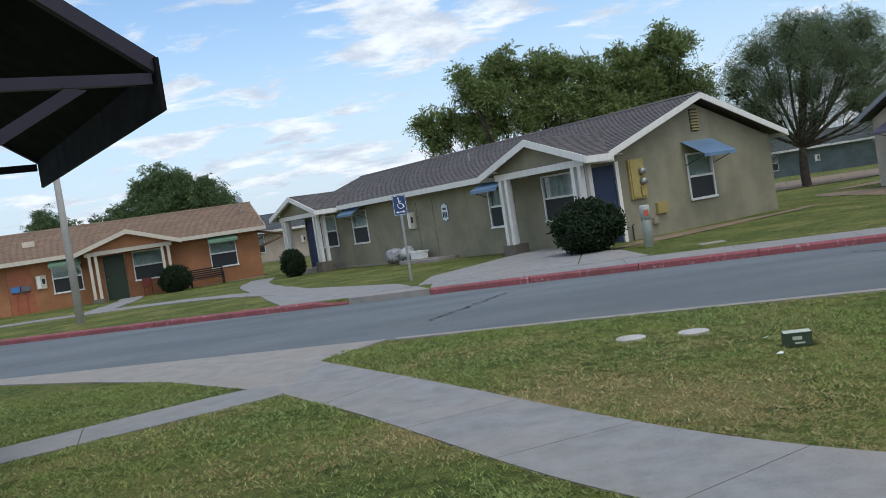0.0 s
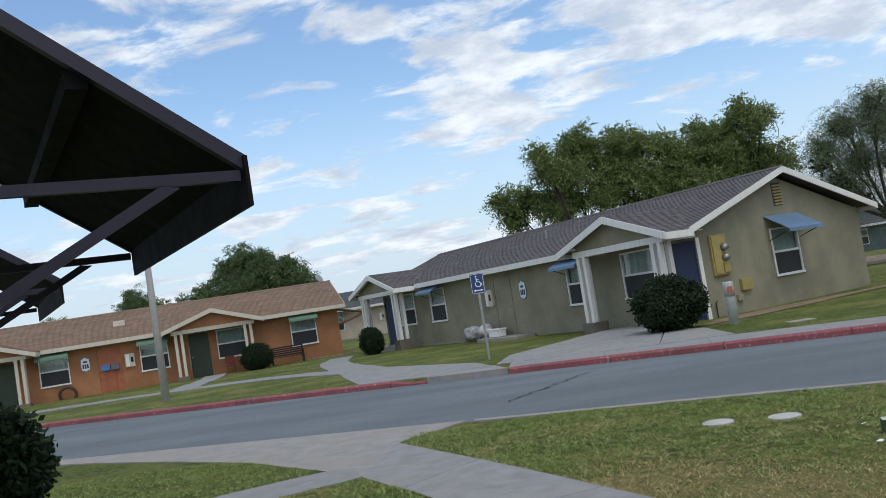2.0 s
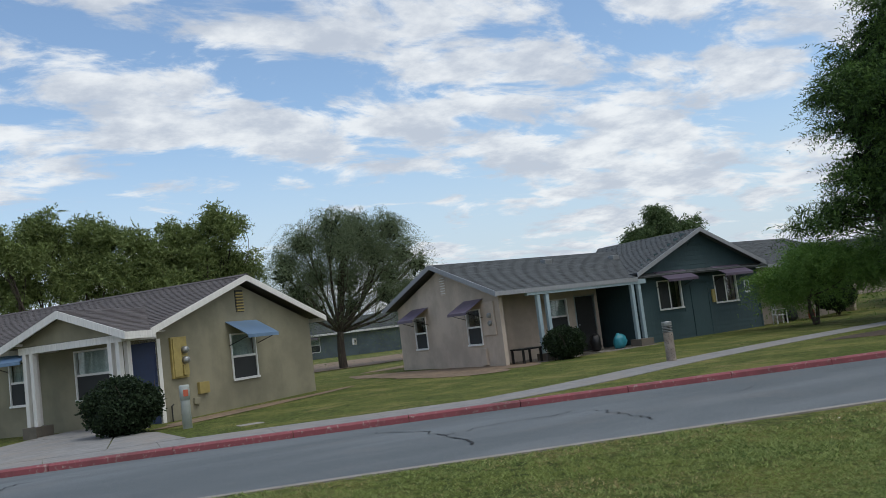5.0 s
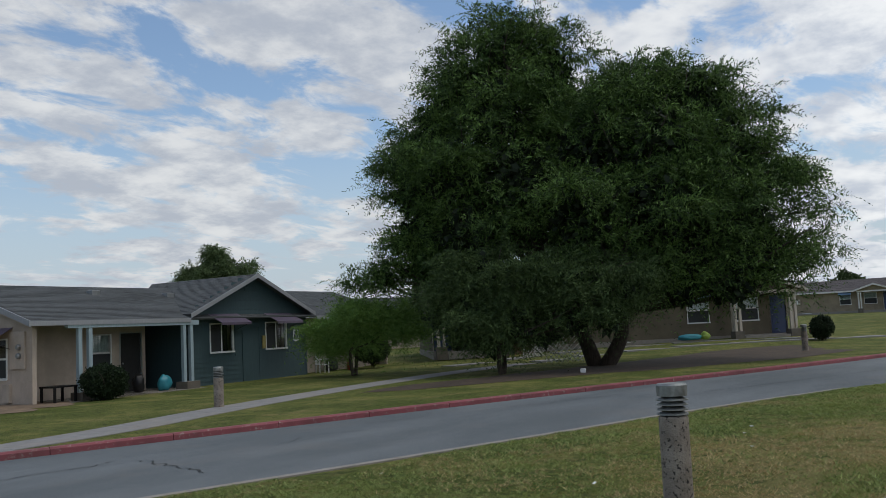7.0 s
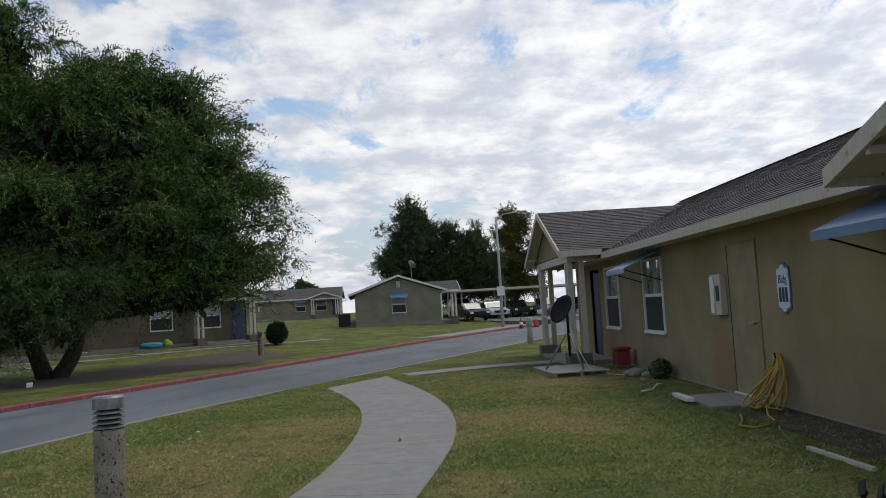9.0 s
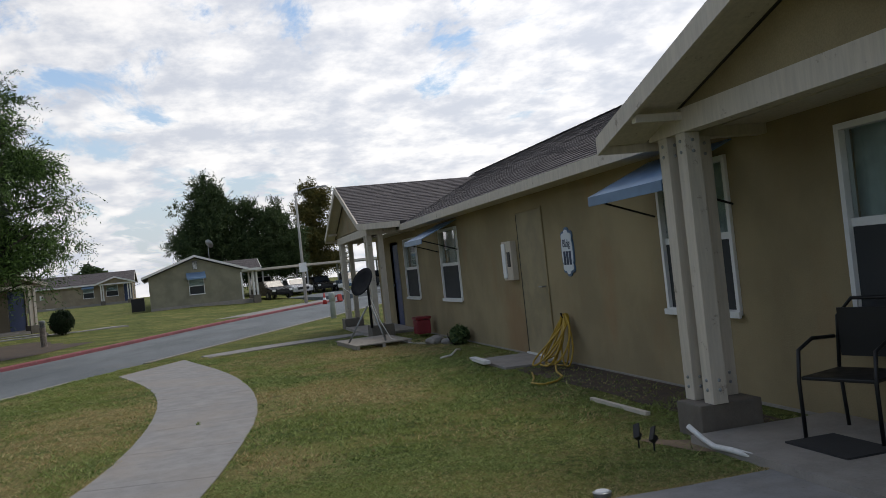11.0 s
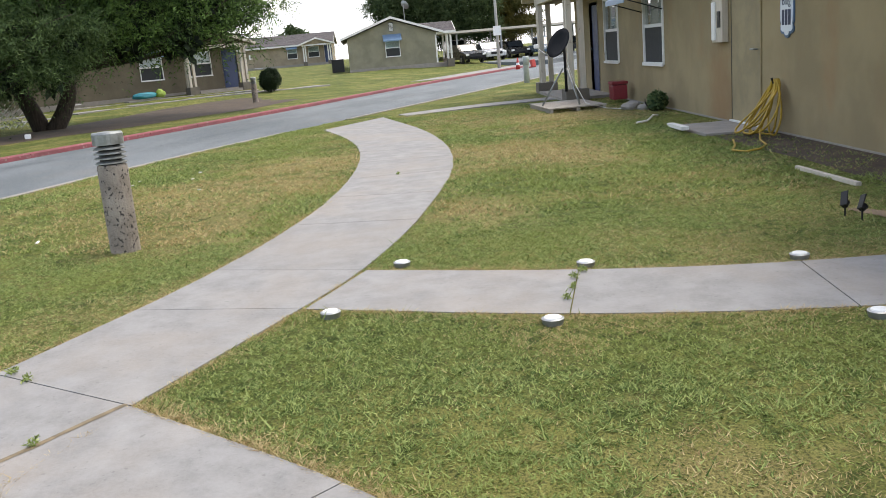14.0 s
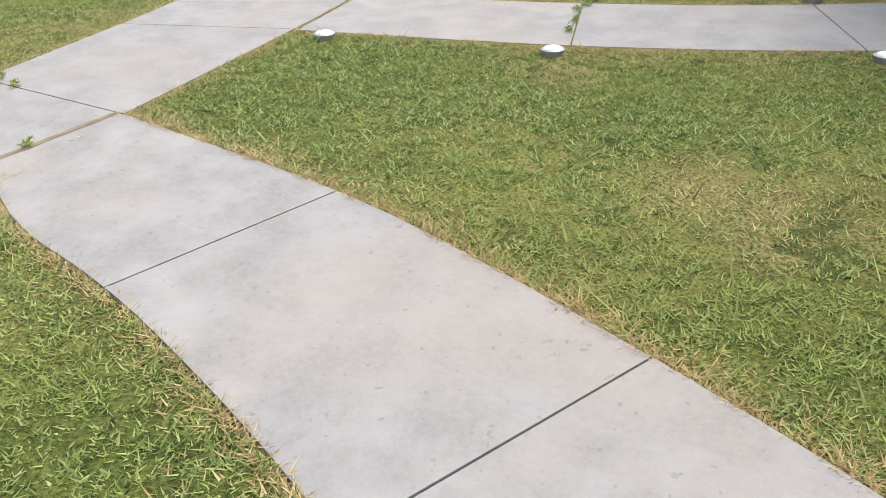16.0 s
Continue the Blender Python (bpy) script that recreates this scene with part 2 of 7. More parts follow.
M_STUCCO_OLIVE = stucco("olive_stucco", (0.275, 0.254, 0.178))
M_STUCCO_NEAR = stucco("weathered_olive_stucco", (0.332, 0.262, 0.145), 0.55, (-9.95, 0.0, 0.2))
M_STUCCO_BLUE = stucco("blue_grey_stucco", (0.125, 0.155, 0.165))
M_STUCCO_ORANGE = stucco("terracotta_stucco", (0.37, 0.168, 0.078))
M_STUCCO_BEIGE = stucco("beige_stucco", (0.56, 0.47, 0.385))
M_STUCCO_BROWN = stucco("brown_stucco", (0.155, 0.130, 0.088))
M_STUCCO_TAN = stucco("tan_stucco", (0.33, 0.27, 0.19))
M_TEAL = painted_wood("teal_paint", (0.040, 0.075, 0.085), 0.12)
M_SHINGLE_GREY = shingle("grey_shingles", (0.105, 0.092, 0.090))
M_SHINGLE_TAN = shingle("tan_shingles", (0.205, 0.135, 0.090))
M_SHINGLE_DARK = shingle("charcoal_shingles", (0.082, 0.088, 0.090))
M_CREAM = painted_wood("cream_paint", (0.56, 0.50, 0.41), 0.6)
M_WHITE = painted_wood("white_trim", (0.74, 0.72, 0.68), 0.15)
M_BLUEGREY = painted_wood("blue_grey_trim", (0.33, 0.42, 0.46), 0.2)
M_FASCIA = painted_wood("grey_fascia_paint", (0.30, 0.31, 0.33), 0.2)
M_VINYL = plain("white_vinyl", (0.78, 0.78, 0.76), 0.4, vary=0.06, relief=0.03)
M_GLASS = glassy("window_glass")
# dark tone painted where only shade shows: rooms, vent backs, hinge gaps
M_SHADE_DARK = plain("painted_shade_dark", (0.05, 0.05, 0.05), 0.9)
M_CURTAIN = plain("curtain_cloth", (0.48, 0.58, 0.55), 0.9, vary=0.2, grain=5)
M_SCREEN = plain("insect_screen", (0.035, 0.038, 0.04), 0.8, vary=0.2)
M_DOOR_BLUE = plain("blue_door_paint", (0.035, 0.055, 0.135), 0.5)
M_DOOR_GREEN = plain("green_door_paint", (0.030, 0.050, 0.026), 0.5)
M_DOOR_TAN = plain("faded_tan_door_paint", (0.30, 0.245, 0.14), 0.6, vary=0.25, grain=3)
M_DOOR_RUST = plain("rust_red_door_paint", (0.36, 0.115, 0.05), 0.6, vary=0.2, grain=3)
M_DOOR_BLACK = plain("dark_screen_door", (0.018, 0.018, 0.018), 0.6)
M_AWN_BLUE = plain("blue_awning_metal", (0.19, 0.30, 0.46), 0.38, 0.35, 0.18, 5)
M_AWN_GREEN = plain("green_awning_metal", (0.15, 0.25, 0.17), 0.5, 0.2, 0.18, 5)
M_AWN_PLUM = plain("plum_awning_metal", (0.17, 0.135, 0.19), 0.45, 0.3, 0.18, 5)
M_CONC = concrete("walk_concrete", (0.252, 0.244, 0.234))
M_CONC_OLD = concrete("old_concrete", (0.29, 0.265, 0.235), 0.2)
M_CONC_GREY = concrete("grey_pedestal", (0.155, 0.135, 0.11), 0.2, (0.11, 0.085, 0.065))
M_ASPHALT = asphalt("road_asphalt")
M_LAWN = lawn("lawn")
M_BLADE = leafy("grass_blade", (0.048, 0.100, 0.018), (0.41, 0.475, 0.16), (0.255, 0.30, 0.08))
M_DRYBLADE = leafy("straw_blade", (0.25, 0.165, 0.070), (0.66, 0.54, 0.28), (0.44, 0.33, 0.15))
M_BLACK = plain("black_metal", (0.018, 0.018, 0.019), 0.45, 0.4, 0.1)
M_STEEL = plain("grey_steel", (0.33, 0.34, 0.34), 0.45, 0.7, 0.12)
M_YELLOW = plain("yellow_metal_box", (0.38, 0.30, 0.105), 0.6, 0.1, 0.15)
M_BARK = bark("bark", (0.060, 0.046, 0.035))

# ---- building blocks ----
def part(name, bm, mat, parent=None, label="", smooth=False):
    """Links a bmesh as one mesh object under a thing or a part."""
    me = bpy.data.meshes.new(name)
    bmesh.ops.recalc_face_normals(bm, faces=bm.faces)
    bm.to_mesh(me)
    bm.free()
    for m in mat if isinstance(mat, (list, tuple)) else [mat]:
        me.materials.append(m)
    if smooth:
        me.polygons.foreach_set("use_smooth", [True] * len(me.polygons))
    ob = new(name, me)
    ob.parent = parent
    if label:
        ob["label"] = label
    return ob


def mesh_part(name, verts, faces, mat, parent=None, label=""):
    me = bpy.data.meshes.new(name)
    me.from_pydata(verts, [], faces)
    me.materials.append(mat)
    ob = new(name, me)
    ob.parent = parent
    if label:
        ob["label"] = label
    return ob


def thing(name, m, label, category, group="", kind=""):
    ob = new(name)
    ob.empty_display_size = 0.1
    ob.matrix_basis = m
    return tagged(ob, label, category, group, kind)


def box(bm, x0, x1, y0, y1, z0, z1, m=None, mat=0):
    c = [(x0, y0, z0), (x1, y0, z0), (x1, y1, z0), (x0, y1, z0), (x0, y0, z1), (x1, y0, z1), (x1, y1, z1), (x0, y1, z1)]
    v = [bm.verts.new((m @ Vector(p)) if m else p) for p in c]
    for f in ((0, 3, 2, 1), (4, 5, 6, 7), (0, 1, 5, 4), (1, 2, 6, 5), (2, 3, 7, 6), (3, 0, 4, 7)):
        bm.faces.new([v[i] for i in f]).material_index = mat
    return bm


def boxes(*rows, bevel=0.0):
    bm = bmesh.new()
    for r in rows:
        box(bm, *r)
    if bevel:
        bmesh.ops.bevel(bm, geom=bm.edges[:], offset=bevel, segments=2, affect="EDGES", profile=0.6)
    return bm


def prism(bm, pts, a, b):
    """Extrudes a closed outline, given as 3D points, from offset a to offset b."""
    lo = [bm.verts.new(Vector(p) + Vector(a)) for p in pts]
    hi = [bm.verts.new(Vector(p) + Vector(b)) for p in pts]
    bm.faces.new(lo)
    bm.faces.new(hi[::-1])
    for i in range(len(pts)):
        j = (i + 1) % len(pts)
        bm.faces.new((lo[i], hi[i], hi[j], lo[j]))
    return bm


def tube(bm, pts, r, sides=8, r2=None, cap=True):
    """A round bar through points, tapering from r to r2."""
    rings, prev = [], None
    n = len(pts)
    for i, p in enumerate(pts):
        p = Vector(p)
        d = (Vector(pts[min(i + 1, n - 1)]) - Vector(pts[max(i - 1, 0)])).normalized()
        a = d.orthogonal().normalized() if prev is None else (prev - d * prev.dot(d)).normalized()
        prev = a
        b = d.cross(a)
        rad = r if r2 is None else r + (r2 - r) * i / max(n - 1, 1)
        rings.append([bm.verts.new(p + (a * math.cos(k * math.tau / sides) + b * math.sin(k * math.tau / sides)) * rad) for k in range(sides)])
    for q, s in zip(rings, rings[1:]):
        for k in range(sides):
            bm.faces.new((q[k], q[(k + 1) % sides], s[(k + 1) % sides], s[k]))
    if cap:
        bm.faces.new(rings[0][::-1])
        bm.faces.new(rings[-1])
    return bm


def lathe(bm, rows, sides=20, m=None):
    """A turned body from rows of (radius, height)."""
    rings = []
    for r, z in rows:
        ring = []
        for k in range(sides):
            p = Vector((r * math.cos(k * math.tau / sides), r * math.sin(k * math.tau / sides), z))
            ring.append(bm.verts.new(m @ p if m else p))
        rings.append(ring)
    for q, s in zip(rings, rings[1:]):
        for k in range(sides):
            bm.faces.new((q[k], q[(k + 1) % sides], s[(k + 1) % sides], s[k]))
    bm.faces.new(rings[0][::-1])
    bm.faces.new(rings[-1])
    return bm


def resample(pts, n):
    pts = np.array(pts, float)
    s = np.r_[0, np.cumsum(np.linalg.norm(np.diff(pts, axis=0), axis=1))]
    u = np.linspace(0, s[-1], n)
    return np.stack([np.interp(u, s, pts[:, k]) for k in range(pts.shape[1])], 1)


def curve2(pts, n, rounds=3):
    """A smooth plan curve through about the given points."""
    p = np.array(pts, float)
    for _ in range(rounds):
        q = np.empty((2 * len(p) - 2, 2))
        q[0::2] = 0.75 * p[:-1] + 0.25 * p[1:]
        q[1::2] = 0.25 * p[:-1] + 0.75 * p[1:]
        p = np.vstack([p[:1], q, p[-1:]])
    return resample(p, n)


# ---- ground, road, kerbs, walks ----
FAR = curve2([(-420, 160), (-60, 37), (-11.6, 20.55), (-2.8, 17.5), (4, 15.05), (10, 12.8), (16, 10.6), (22, 8.1), (30, 4.7), (42, 0.4), (55, -5.4), (75, -14.5), (420, -170)], 900)
NEAR = curve2([(-420, 152), (-60, 29.2), (-20, 16.0), (-6, 11.45), (0.76, 9.28), (3.8, 8.2), (8.7, 6.35), (14.6, 4.4), (18, 2.95), (30, -2.6), (45, -9.4), (75, -23.3), (420, -180)], 900)


def far_y(x):
    return float(np.interp(x, FAR[:, 0], FAR[:, 1]))


def near_y(x):
    return float(np.interp(x, NEAR[:, 0], NEAR[:, 1]))


FAR_Z = -0.10       # lawns beyond the road


def ground_z(x, y):
    if y > far_y(x):
        d = y - far_y(x)
        west = min(1.0, max(0.0, (10 - x) / 12))
        east = min(1.0, max(0.0, (x - 32) / 14)) * min(1.0, max(0.0, (d - 3) / 9))
        beyond = min(1.0, max(0.0, (x - 72) / 34)) * min(1.0, max(0.0, (d - 3) / 9))
        return FAR_Z - west * min(0.30, 0.013 * max(0.0, d - 3)) + 0.43 * east + 0.75 * beyond
    return 0.0


def build_ground():
    xs = np.r_[np.linspace(-420, -40, 12)[:-1], np.linspace(-40, 90, 105), np.linspace(90, 420, 12)[1:]]
    bm = bmesh.new()
    rows = []
    for x in xs:
        n, f = near_y(x), far_y(x)
        far = ground_z(x, f + 1)
        prof = [(n - 900, 0), (n - 60, 0), (n - 15, 0.0), (n - 5, 0.0), (n - 0.02, -0.012), (n, -0.10), (f + 0.06, -0.34), (f + 0.10, far)]
        prof += [(f + d, ground_z(x, f + d)) for d in (3, 6, 9, 12, 18, 26, 40, 80, 900)]
        rows.append([bm.verts.new((x, y, z)) for y, z in prof])
    for a, b in zip(rows, rows[1:]):
        for k in range(len(a) - 1):
            bm.faces.new((a[k], b[k], b[k + 1], a[k + 1]))
    return tagged(part("ground", bm, M_LAWN), "patchy green and straw-coloured mown lawn", "ground", kind="structure")


build_ground()


def road_z(x, y):
    n, f = near_y(x), far_y(x)
    k = (y - n) / (f - n)
    return -0.02 - 0.19 * k + 0.05 * math.sin(math.pi * min(max(k, 0), 1))


def build_road():
    bm = bmesh.new()
    rows = []
    for x in np.r_[np.linspace(-420, -50, 8)[:-1], np.linspace(-50, 95, 90), np.linspace(95, 420, 8)[1:]]:
        n, f = near_y(x), far_y(x)
        rows.append([bm.verts.new((x, y, road_z(x, y))) for y in np.linspace(n + 0.002, f + 0.05, 9)])
    for a, b in zip(rows, rows[1:]):
        for k in range(8):
            bm.faces.new((a[k], b[k], b[k + 1], a[k + 1]))
    return tagged(part("road", bm, M_ASPHALT, smooth=True), "worn grey asphalt residential road with cracks", "road", kind="structure")


build_road()


def red_kerb_material():
    m, n, b = material("red_kerb_paint")
    p = n.coord()
    wear = n.noise(p, 13.0, 6.0, 0.7)
    grime = n.noise(p, 1.3, 4.0, 0.6)
    col = n.mix(n.ramp(wear, 0.56, 0.66), (0.25, 0.070, 0.080), (0.33, 0.24, 0.22))
    col = n.mix(n.ramp(grime, 0.45, 0.7, 0.0, 0.5), col, (0.115, 0.05, 0.05))
    n.put(b.inputs["Base Color"], col)
    b.inputs["Roughness"].default_value = 0.85
    bump(n, b, wear, 0.4, 0.006)
    return m


M_KERB = red_kerb_material()
M_CRACK = plain("tar_crack", (0.014, 0.014, 0.015), 0.8)
M_SEAM = plain("seam_earth", (0.21, 0.16, 0.095), 0.95, vary=0.4, grain=12)
M_DIRT = plain("bare_earth", (0.235, 0.165, 0.105), 0.95, vary=0.35, grain=6, relief=0.6)


def build_kerb():
    ob = tagged(new("kerb"), "red-painted worn concrete kerb with stained joints", "kerb", kind="structure")
    xs = list(np.arange(-30.0, -2.9, 1.9)) + [-2.6]
    xs2 = list(np.arange(-0.9, 60, 1.9))
    for run in (xs, xs2):
        for a, b in zip(run, run[1:]):
            bm = bmesh.new()
            st = []
            for x in (a + 0.006, (a + b) / 2, b - 0.006):
                y = far_y(x)
                d = Vector((1, (far_y(x + 0.2) - far_y(x - 0.2)) / 0.4, 0)).normalized()
                nrm = Vector((-d.y, d.x, 0))
                top = ground_z(x, y + 1) + 0.012
                if x < -2.2 and b == -2.6:
                    top -= 0.06 * (x > -3.2)
                o = Vector((x, y, 0))
                prof = [(-0.02, -0.34), (-0.02, top - 0.03), (0.012, top), (0.155, top), (0.16, -0.34)]
                st.append([bm.verts.new(o + nrm * u + Vector((0, 0, z))) for u, z in prof])
            for p, q in zip(st, st[1:]):
                for k in range(4):
                    bm.faces.new((p[k], q[k], q[k + 1], p[k + 1]))
            bm.faces.new(st[0])
            bm.faces.new(st[-1][::-1])
            part("kerb_stone", bm, M_KERB, ob)
    return ob


build_kerb()


def slab_bm(poly, z0, z1):
    bm = bmesh.new()
    prism(bm, [(p[0], p[1], 0) for p in poly], (0, 0, z0), (0, 0, z1))
    return bm


def walkway(label, left, right, cuts, z=0.008, mat=None, gap=0.0045, name="pavement", depth=0.12, rise=None):
    """A poured walk: slabs between two edge curves, cut by joints at the given shares of its length."""
    ob = tagged(new(name), label, "walkway", kind="structure")
    n = 121
    le, ri = curve2(left, n, 2), curve2(right, n, 2)
    # a cut is one share for both edges, or a pair for left and right
    cuts = [c if isinstance(c, tuple) else (c, c) for c in cuts]
    for (a, a2), (b, b2) in zip(cuts, cuts[1:]):
        la, lb, ra, rb = (int(round(q * (n - 1))) for q in (a, b, a2, b2))
        if lb <= la or rb <= ra:
            continue
        mid = (le[(la + lb) // 2] + ri[(ra + rb) // 2]) / 2
        pts = []
        for q in list(le[la:lb + 1]) + list(ri[ra:rb + 1][::-1]):
            v = mid - q
            pts.append(q + v / max(np.linalg.norm(v), 1e-6) * gap)
        h = z if rise is None else rise(*mid)
        part("slab", slab_bm(pts, h - depth, h), mat or M_CONC, ob)
    return ob


MAIN_L = [(-1.75, 8.97), (-0.4, 6.86), (0.7, 4.97), (1.35, 4.09), (1.9, 3.6), (2.8, 2.93), (4.13, 2.21), (5.98, 1.47), (8.74, 0.92), (12.4, 0.84), (15.2, 1.25), (17.8, 1.98)]
MAIN_R = [(-1.79, 7.35), (-0.95, 6.12), (0.02, 4.42), (0.48, 3.74), (1.5, 2.52), (2.5, 1.72), (3.53, 1.34), (4.77, 0.78), (5.59, 0.45), (7.27, 0.05), (10.85, -0.46), (14.94, -0.25), (20.0, 0.85)]
walkway("smooth pale grey concrete walk curving across the lawn", MAIN_L[:7], MAIN_R[:7], [0, (0.20, 0.10), (0.40, 0.267), (0.525, 0.40), (0.642, 0.55), (0.80, 0.74), 1.0])
walkway("smooth pale grey concrete walk curving across the lawn", MAIN_L[6:], MAIN_R[6:], [0, (0.075, 0.083), (0.142, 0.133), (0.25, 0.233), (0.35, 0.317), (0.442, 0.408), (0.55, 0.49), (0.65, 0.558), (0.883, 0.733), 1.0])
BRANCH_L = [(3.03, 1.70), (2.52, 1.42), (2.11, 0.98), (1.65, 0.61), (1.25, 0.31), (0.75, 0.0), (0.2, -0.35), (-0.8, -0.95)]
BRANCH_R = [(3.53, 1.34), (2.67, 0.34), (2.1, -0.14), (1.63, -0.49), (1.34, -0.70), (1.0, -0.92), (0.5, -1.25), (-0.4, -1.85)]
walkway("pale grey concrete walk with dark joints and pitted patches", BRANCH_L, BRANCH_R, [0, 0.262, 0.515, 0.77, 1.0], z=0.0085)
PORCH_L = [(5.585, 0.44), (5.08, -0.92), (4.81, -2.2), (4.84, -3.30)]
PORCH_R = [(4.79, 0.75), (4.24, -0.65), (3.92, -2.04), (3.90, -3.30)]
walkway("pinkish-grey concrete walk leading to the porch", PORCH_L, PORCH_R, [0, 0.37, 0.70, 1.0], z=0.0075)
walkway("narrow grey concrete walk crossing the lawn", [(-1.95, 7.82), (-2.24, 7.94), (-4.01, 6.83), (-7.5, 4.7)], [(-1.79, 7.37), (-1.95, 7.25), (-3.69, 6.26), (-7.1, 4.1)], [0, 0.27, 0.5, 0.75, 1.0], z=0.0065)
# splayed foot of the main walk at the road
foot = tagged(new("pavement"), "pale worn concrete splay where the walk meets the road", "walkway", kind="structure")
part("slab", slab_bm([(-1.78, 7.40), (-2.4, 8.05), (-3.37, 9.03), (-4.6, 9.95), (-6.2, 10.95), (-8.6, 12.1), (-8.6, near_y(-8.6) - 0.01), (-5, near_y(-5) - 0.01), (-1.1, near_y(-1.1) - 0.01), (-1.72, 9.0)], -0.1, 0.005), M_CONC_OLD, foot)
# concrete edging along the near side of the road
edge = tagged(new("pavement"), "thin pale concrete edging along the lawn", "edging", kind="structure")
for a in np.arange(-1.0, 44, 2.4):
    b = a + 2.39
    if 17.2 < a + 1.2 < 20.6:
        continue
    part("slab", slab_bm([(a, near_y(a) - 0.10), (b, near_y(b) - 0.10), (b, near_y(b) + 0.03), (a, near_y(a) + 0.03)], -0.1, 0.006), M_CONC_OLD, edge)

# earth-filled seam where the two walks meet
_seam = bmesh.new()
_r = random.Random(12)
_pts = [Vector((3.55, 1.37, 0)).lerp(Vector((2.70, 1.95, 0)), k / 16) for k in range(17)]
_rows = [[_seam.verts.new((p.x + s * 0.010 * (0.6 + 0.7 * _r.random()), p.y + s * 0.014 * (0.6 + 0.7 * _r.random()), 0.0098)) for s in (-1, 1)] for p in _pts]
for _a, _b in zip(_rows, _rows[1:]):
    _seam.faces.new((_a[0], _a[1], _b[1], _b[0]))
tagged(part("pavement_joint", _seam, M_SEAM), "earth-filled seam between two concrete walks", "joint", kind="structure")

# ---- houses ----
def wall_panel(x0, x1, z0, z1, holes, y0, y1):
    """A wall along x with real openings, as one mesh."""
    bm = bmesh.new()
    xs = sorted({x0, x1, *[h[0] for h in holes], *[h[1] for h in holes]})
    zs = sorted({z0, z1, *[h[2] for h in holes], *[h[3] for h in holes]})
    xs, zs = [x for x in xs if x0 <= x <= x1], [z for z in zs if z0 <= z <= z1]
    grid = {}

    def vert(x, y, z):
        k = (round(x, 4), round(y, 4), round(z, 4))
        if k not in grid:
            grid[k] = bm.verts.new(k)
        return grid[k]

    def solid(i, k):
        if not (0 <= i < len(xs) - 1 and 0 <= k < len(zs) - 1):
            return False
        cx, cz = (xs[i] + xs[i + 1]) / 2, (zs[k] + zs[k + 1]) / 2
        return not any(h[0] < cx < h[1] and h[2] < cz < h[3] for h in holes)

    for i in range(len(xs) - 1):
        for k in range(len(zs) - 1):
            if not solid(i, k):
                continue
            a, b, c, d = xs[i], xs[i + 1], zs[k], zs[k + 1]
            for y in (y0, y1):
                bm.faces.new((vert(a, y, c), vert(b, y, c), vert(b, y, d), vert(a, y, d)))
            if not solid(i - 1, k):
                bm.faces.new((vert(a, y0, c), vert(a, y1, c), vert(a, y1, d), vert(a, y0, d)))
            if not solid(i + 1, k):
                bm.faces.new((vert(b, y0, c), vert(b, y1, c), vert(b, y1, d), vert(b, y0, d)))
            if not solid(i, k - 1):
                bm.faces.new((vert(a, y0, c), vert(b, y0, c), vert(b, y1, c), vert(a, y1, c)))
            if not solid(i, k + 1):
                bm.faces.new((vert(a, y0, d), vert(b, y0, d), vert(b, y1, d), vert(a, y1, d)))
    return bm


def turned(m, ob):
    ob.matrix_local = m
    return ob


def window_unit(house, m, w, h, slider=False, curtain=0.5, frame=None):
    """A sash window: frame, rail, two panes, screen on the lower half, curtain behind. m puts its lower left outer corner."""
    fr = frame or M_VINYL
    t = 0.045
    if slider:
        rail = (w / 2 - 0.025, w / 2 + 0.025, 0.0, 0.06, t, h - t)
    else:
        rail = (t, w - t, 0.0, 0.06, h * 0.5 - 0.03, h * 0.5 + 0.03)
    win = turned(m, part("window", boxes((0, w, -0.03, 0.07, 0, t), (0, w, -0.03, 0.07, h - t, h), (0, t, -0.03, 0.07, t, h - t), (w - t, w, -0.03, 0.07, t, h - t), rail), fr, house))
    part("window_sill", boxes((-0.02, w + 0.02, -0.055, -0.032, -0.02, 0.035)), fr, win)
    halves = ((t, w / 2 - 0.02, t, h - t), (w / 2 + 0.02, w - t, t, h - t)) if slider else ((t, w - t, t, h / 2 - 0.03), (t, w - t, h / 2 + 0.03, h - t))
    for i, (a, b, c, d) in enumerate(halves):
        p = part("pane", boxes((a, b, 0.025, 0.033, c, d)), M_GLASS, win)
        p.visible_shadow = False
        if i == 0:
            part("insect_screen", boxes((a, b, 0.008, 0.011, c, d)), M_SCREEN, win)
    if curtain:
        bm = bmesh.new()
        n = 24
        lo = h * (1 - curtain)
        a = [bm.verts.new((w * i / n, 0.13 + 0.018 * math.sin(i * 2.1), lo)) for i in range(n + 1)]
        b = [bm.verts.new((w * i / n, 0.13 + 0.018 * math.sin(i * 2.1), h - 0.02)) for i in range(n + 1)]
        for i in range(n):
            bm.faces.new((a[i], a[i + 1], b[i + 1], b[i]))
        part("curtain", bm, M_CURTAIN, win, smooth=True)
    # dark sheet behind the panes; its colour stands in for the unlit room
    part("room_shade_sheet", boxes((-0.05, w + 0.05, 0.35, 0.36, -0.05, h + 0.05)), M_SHADE_DARK, win)
    return win


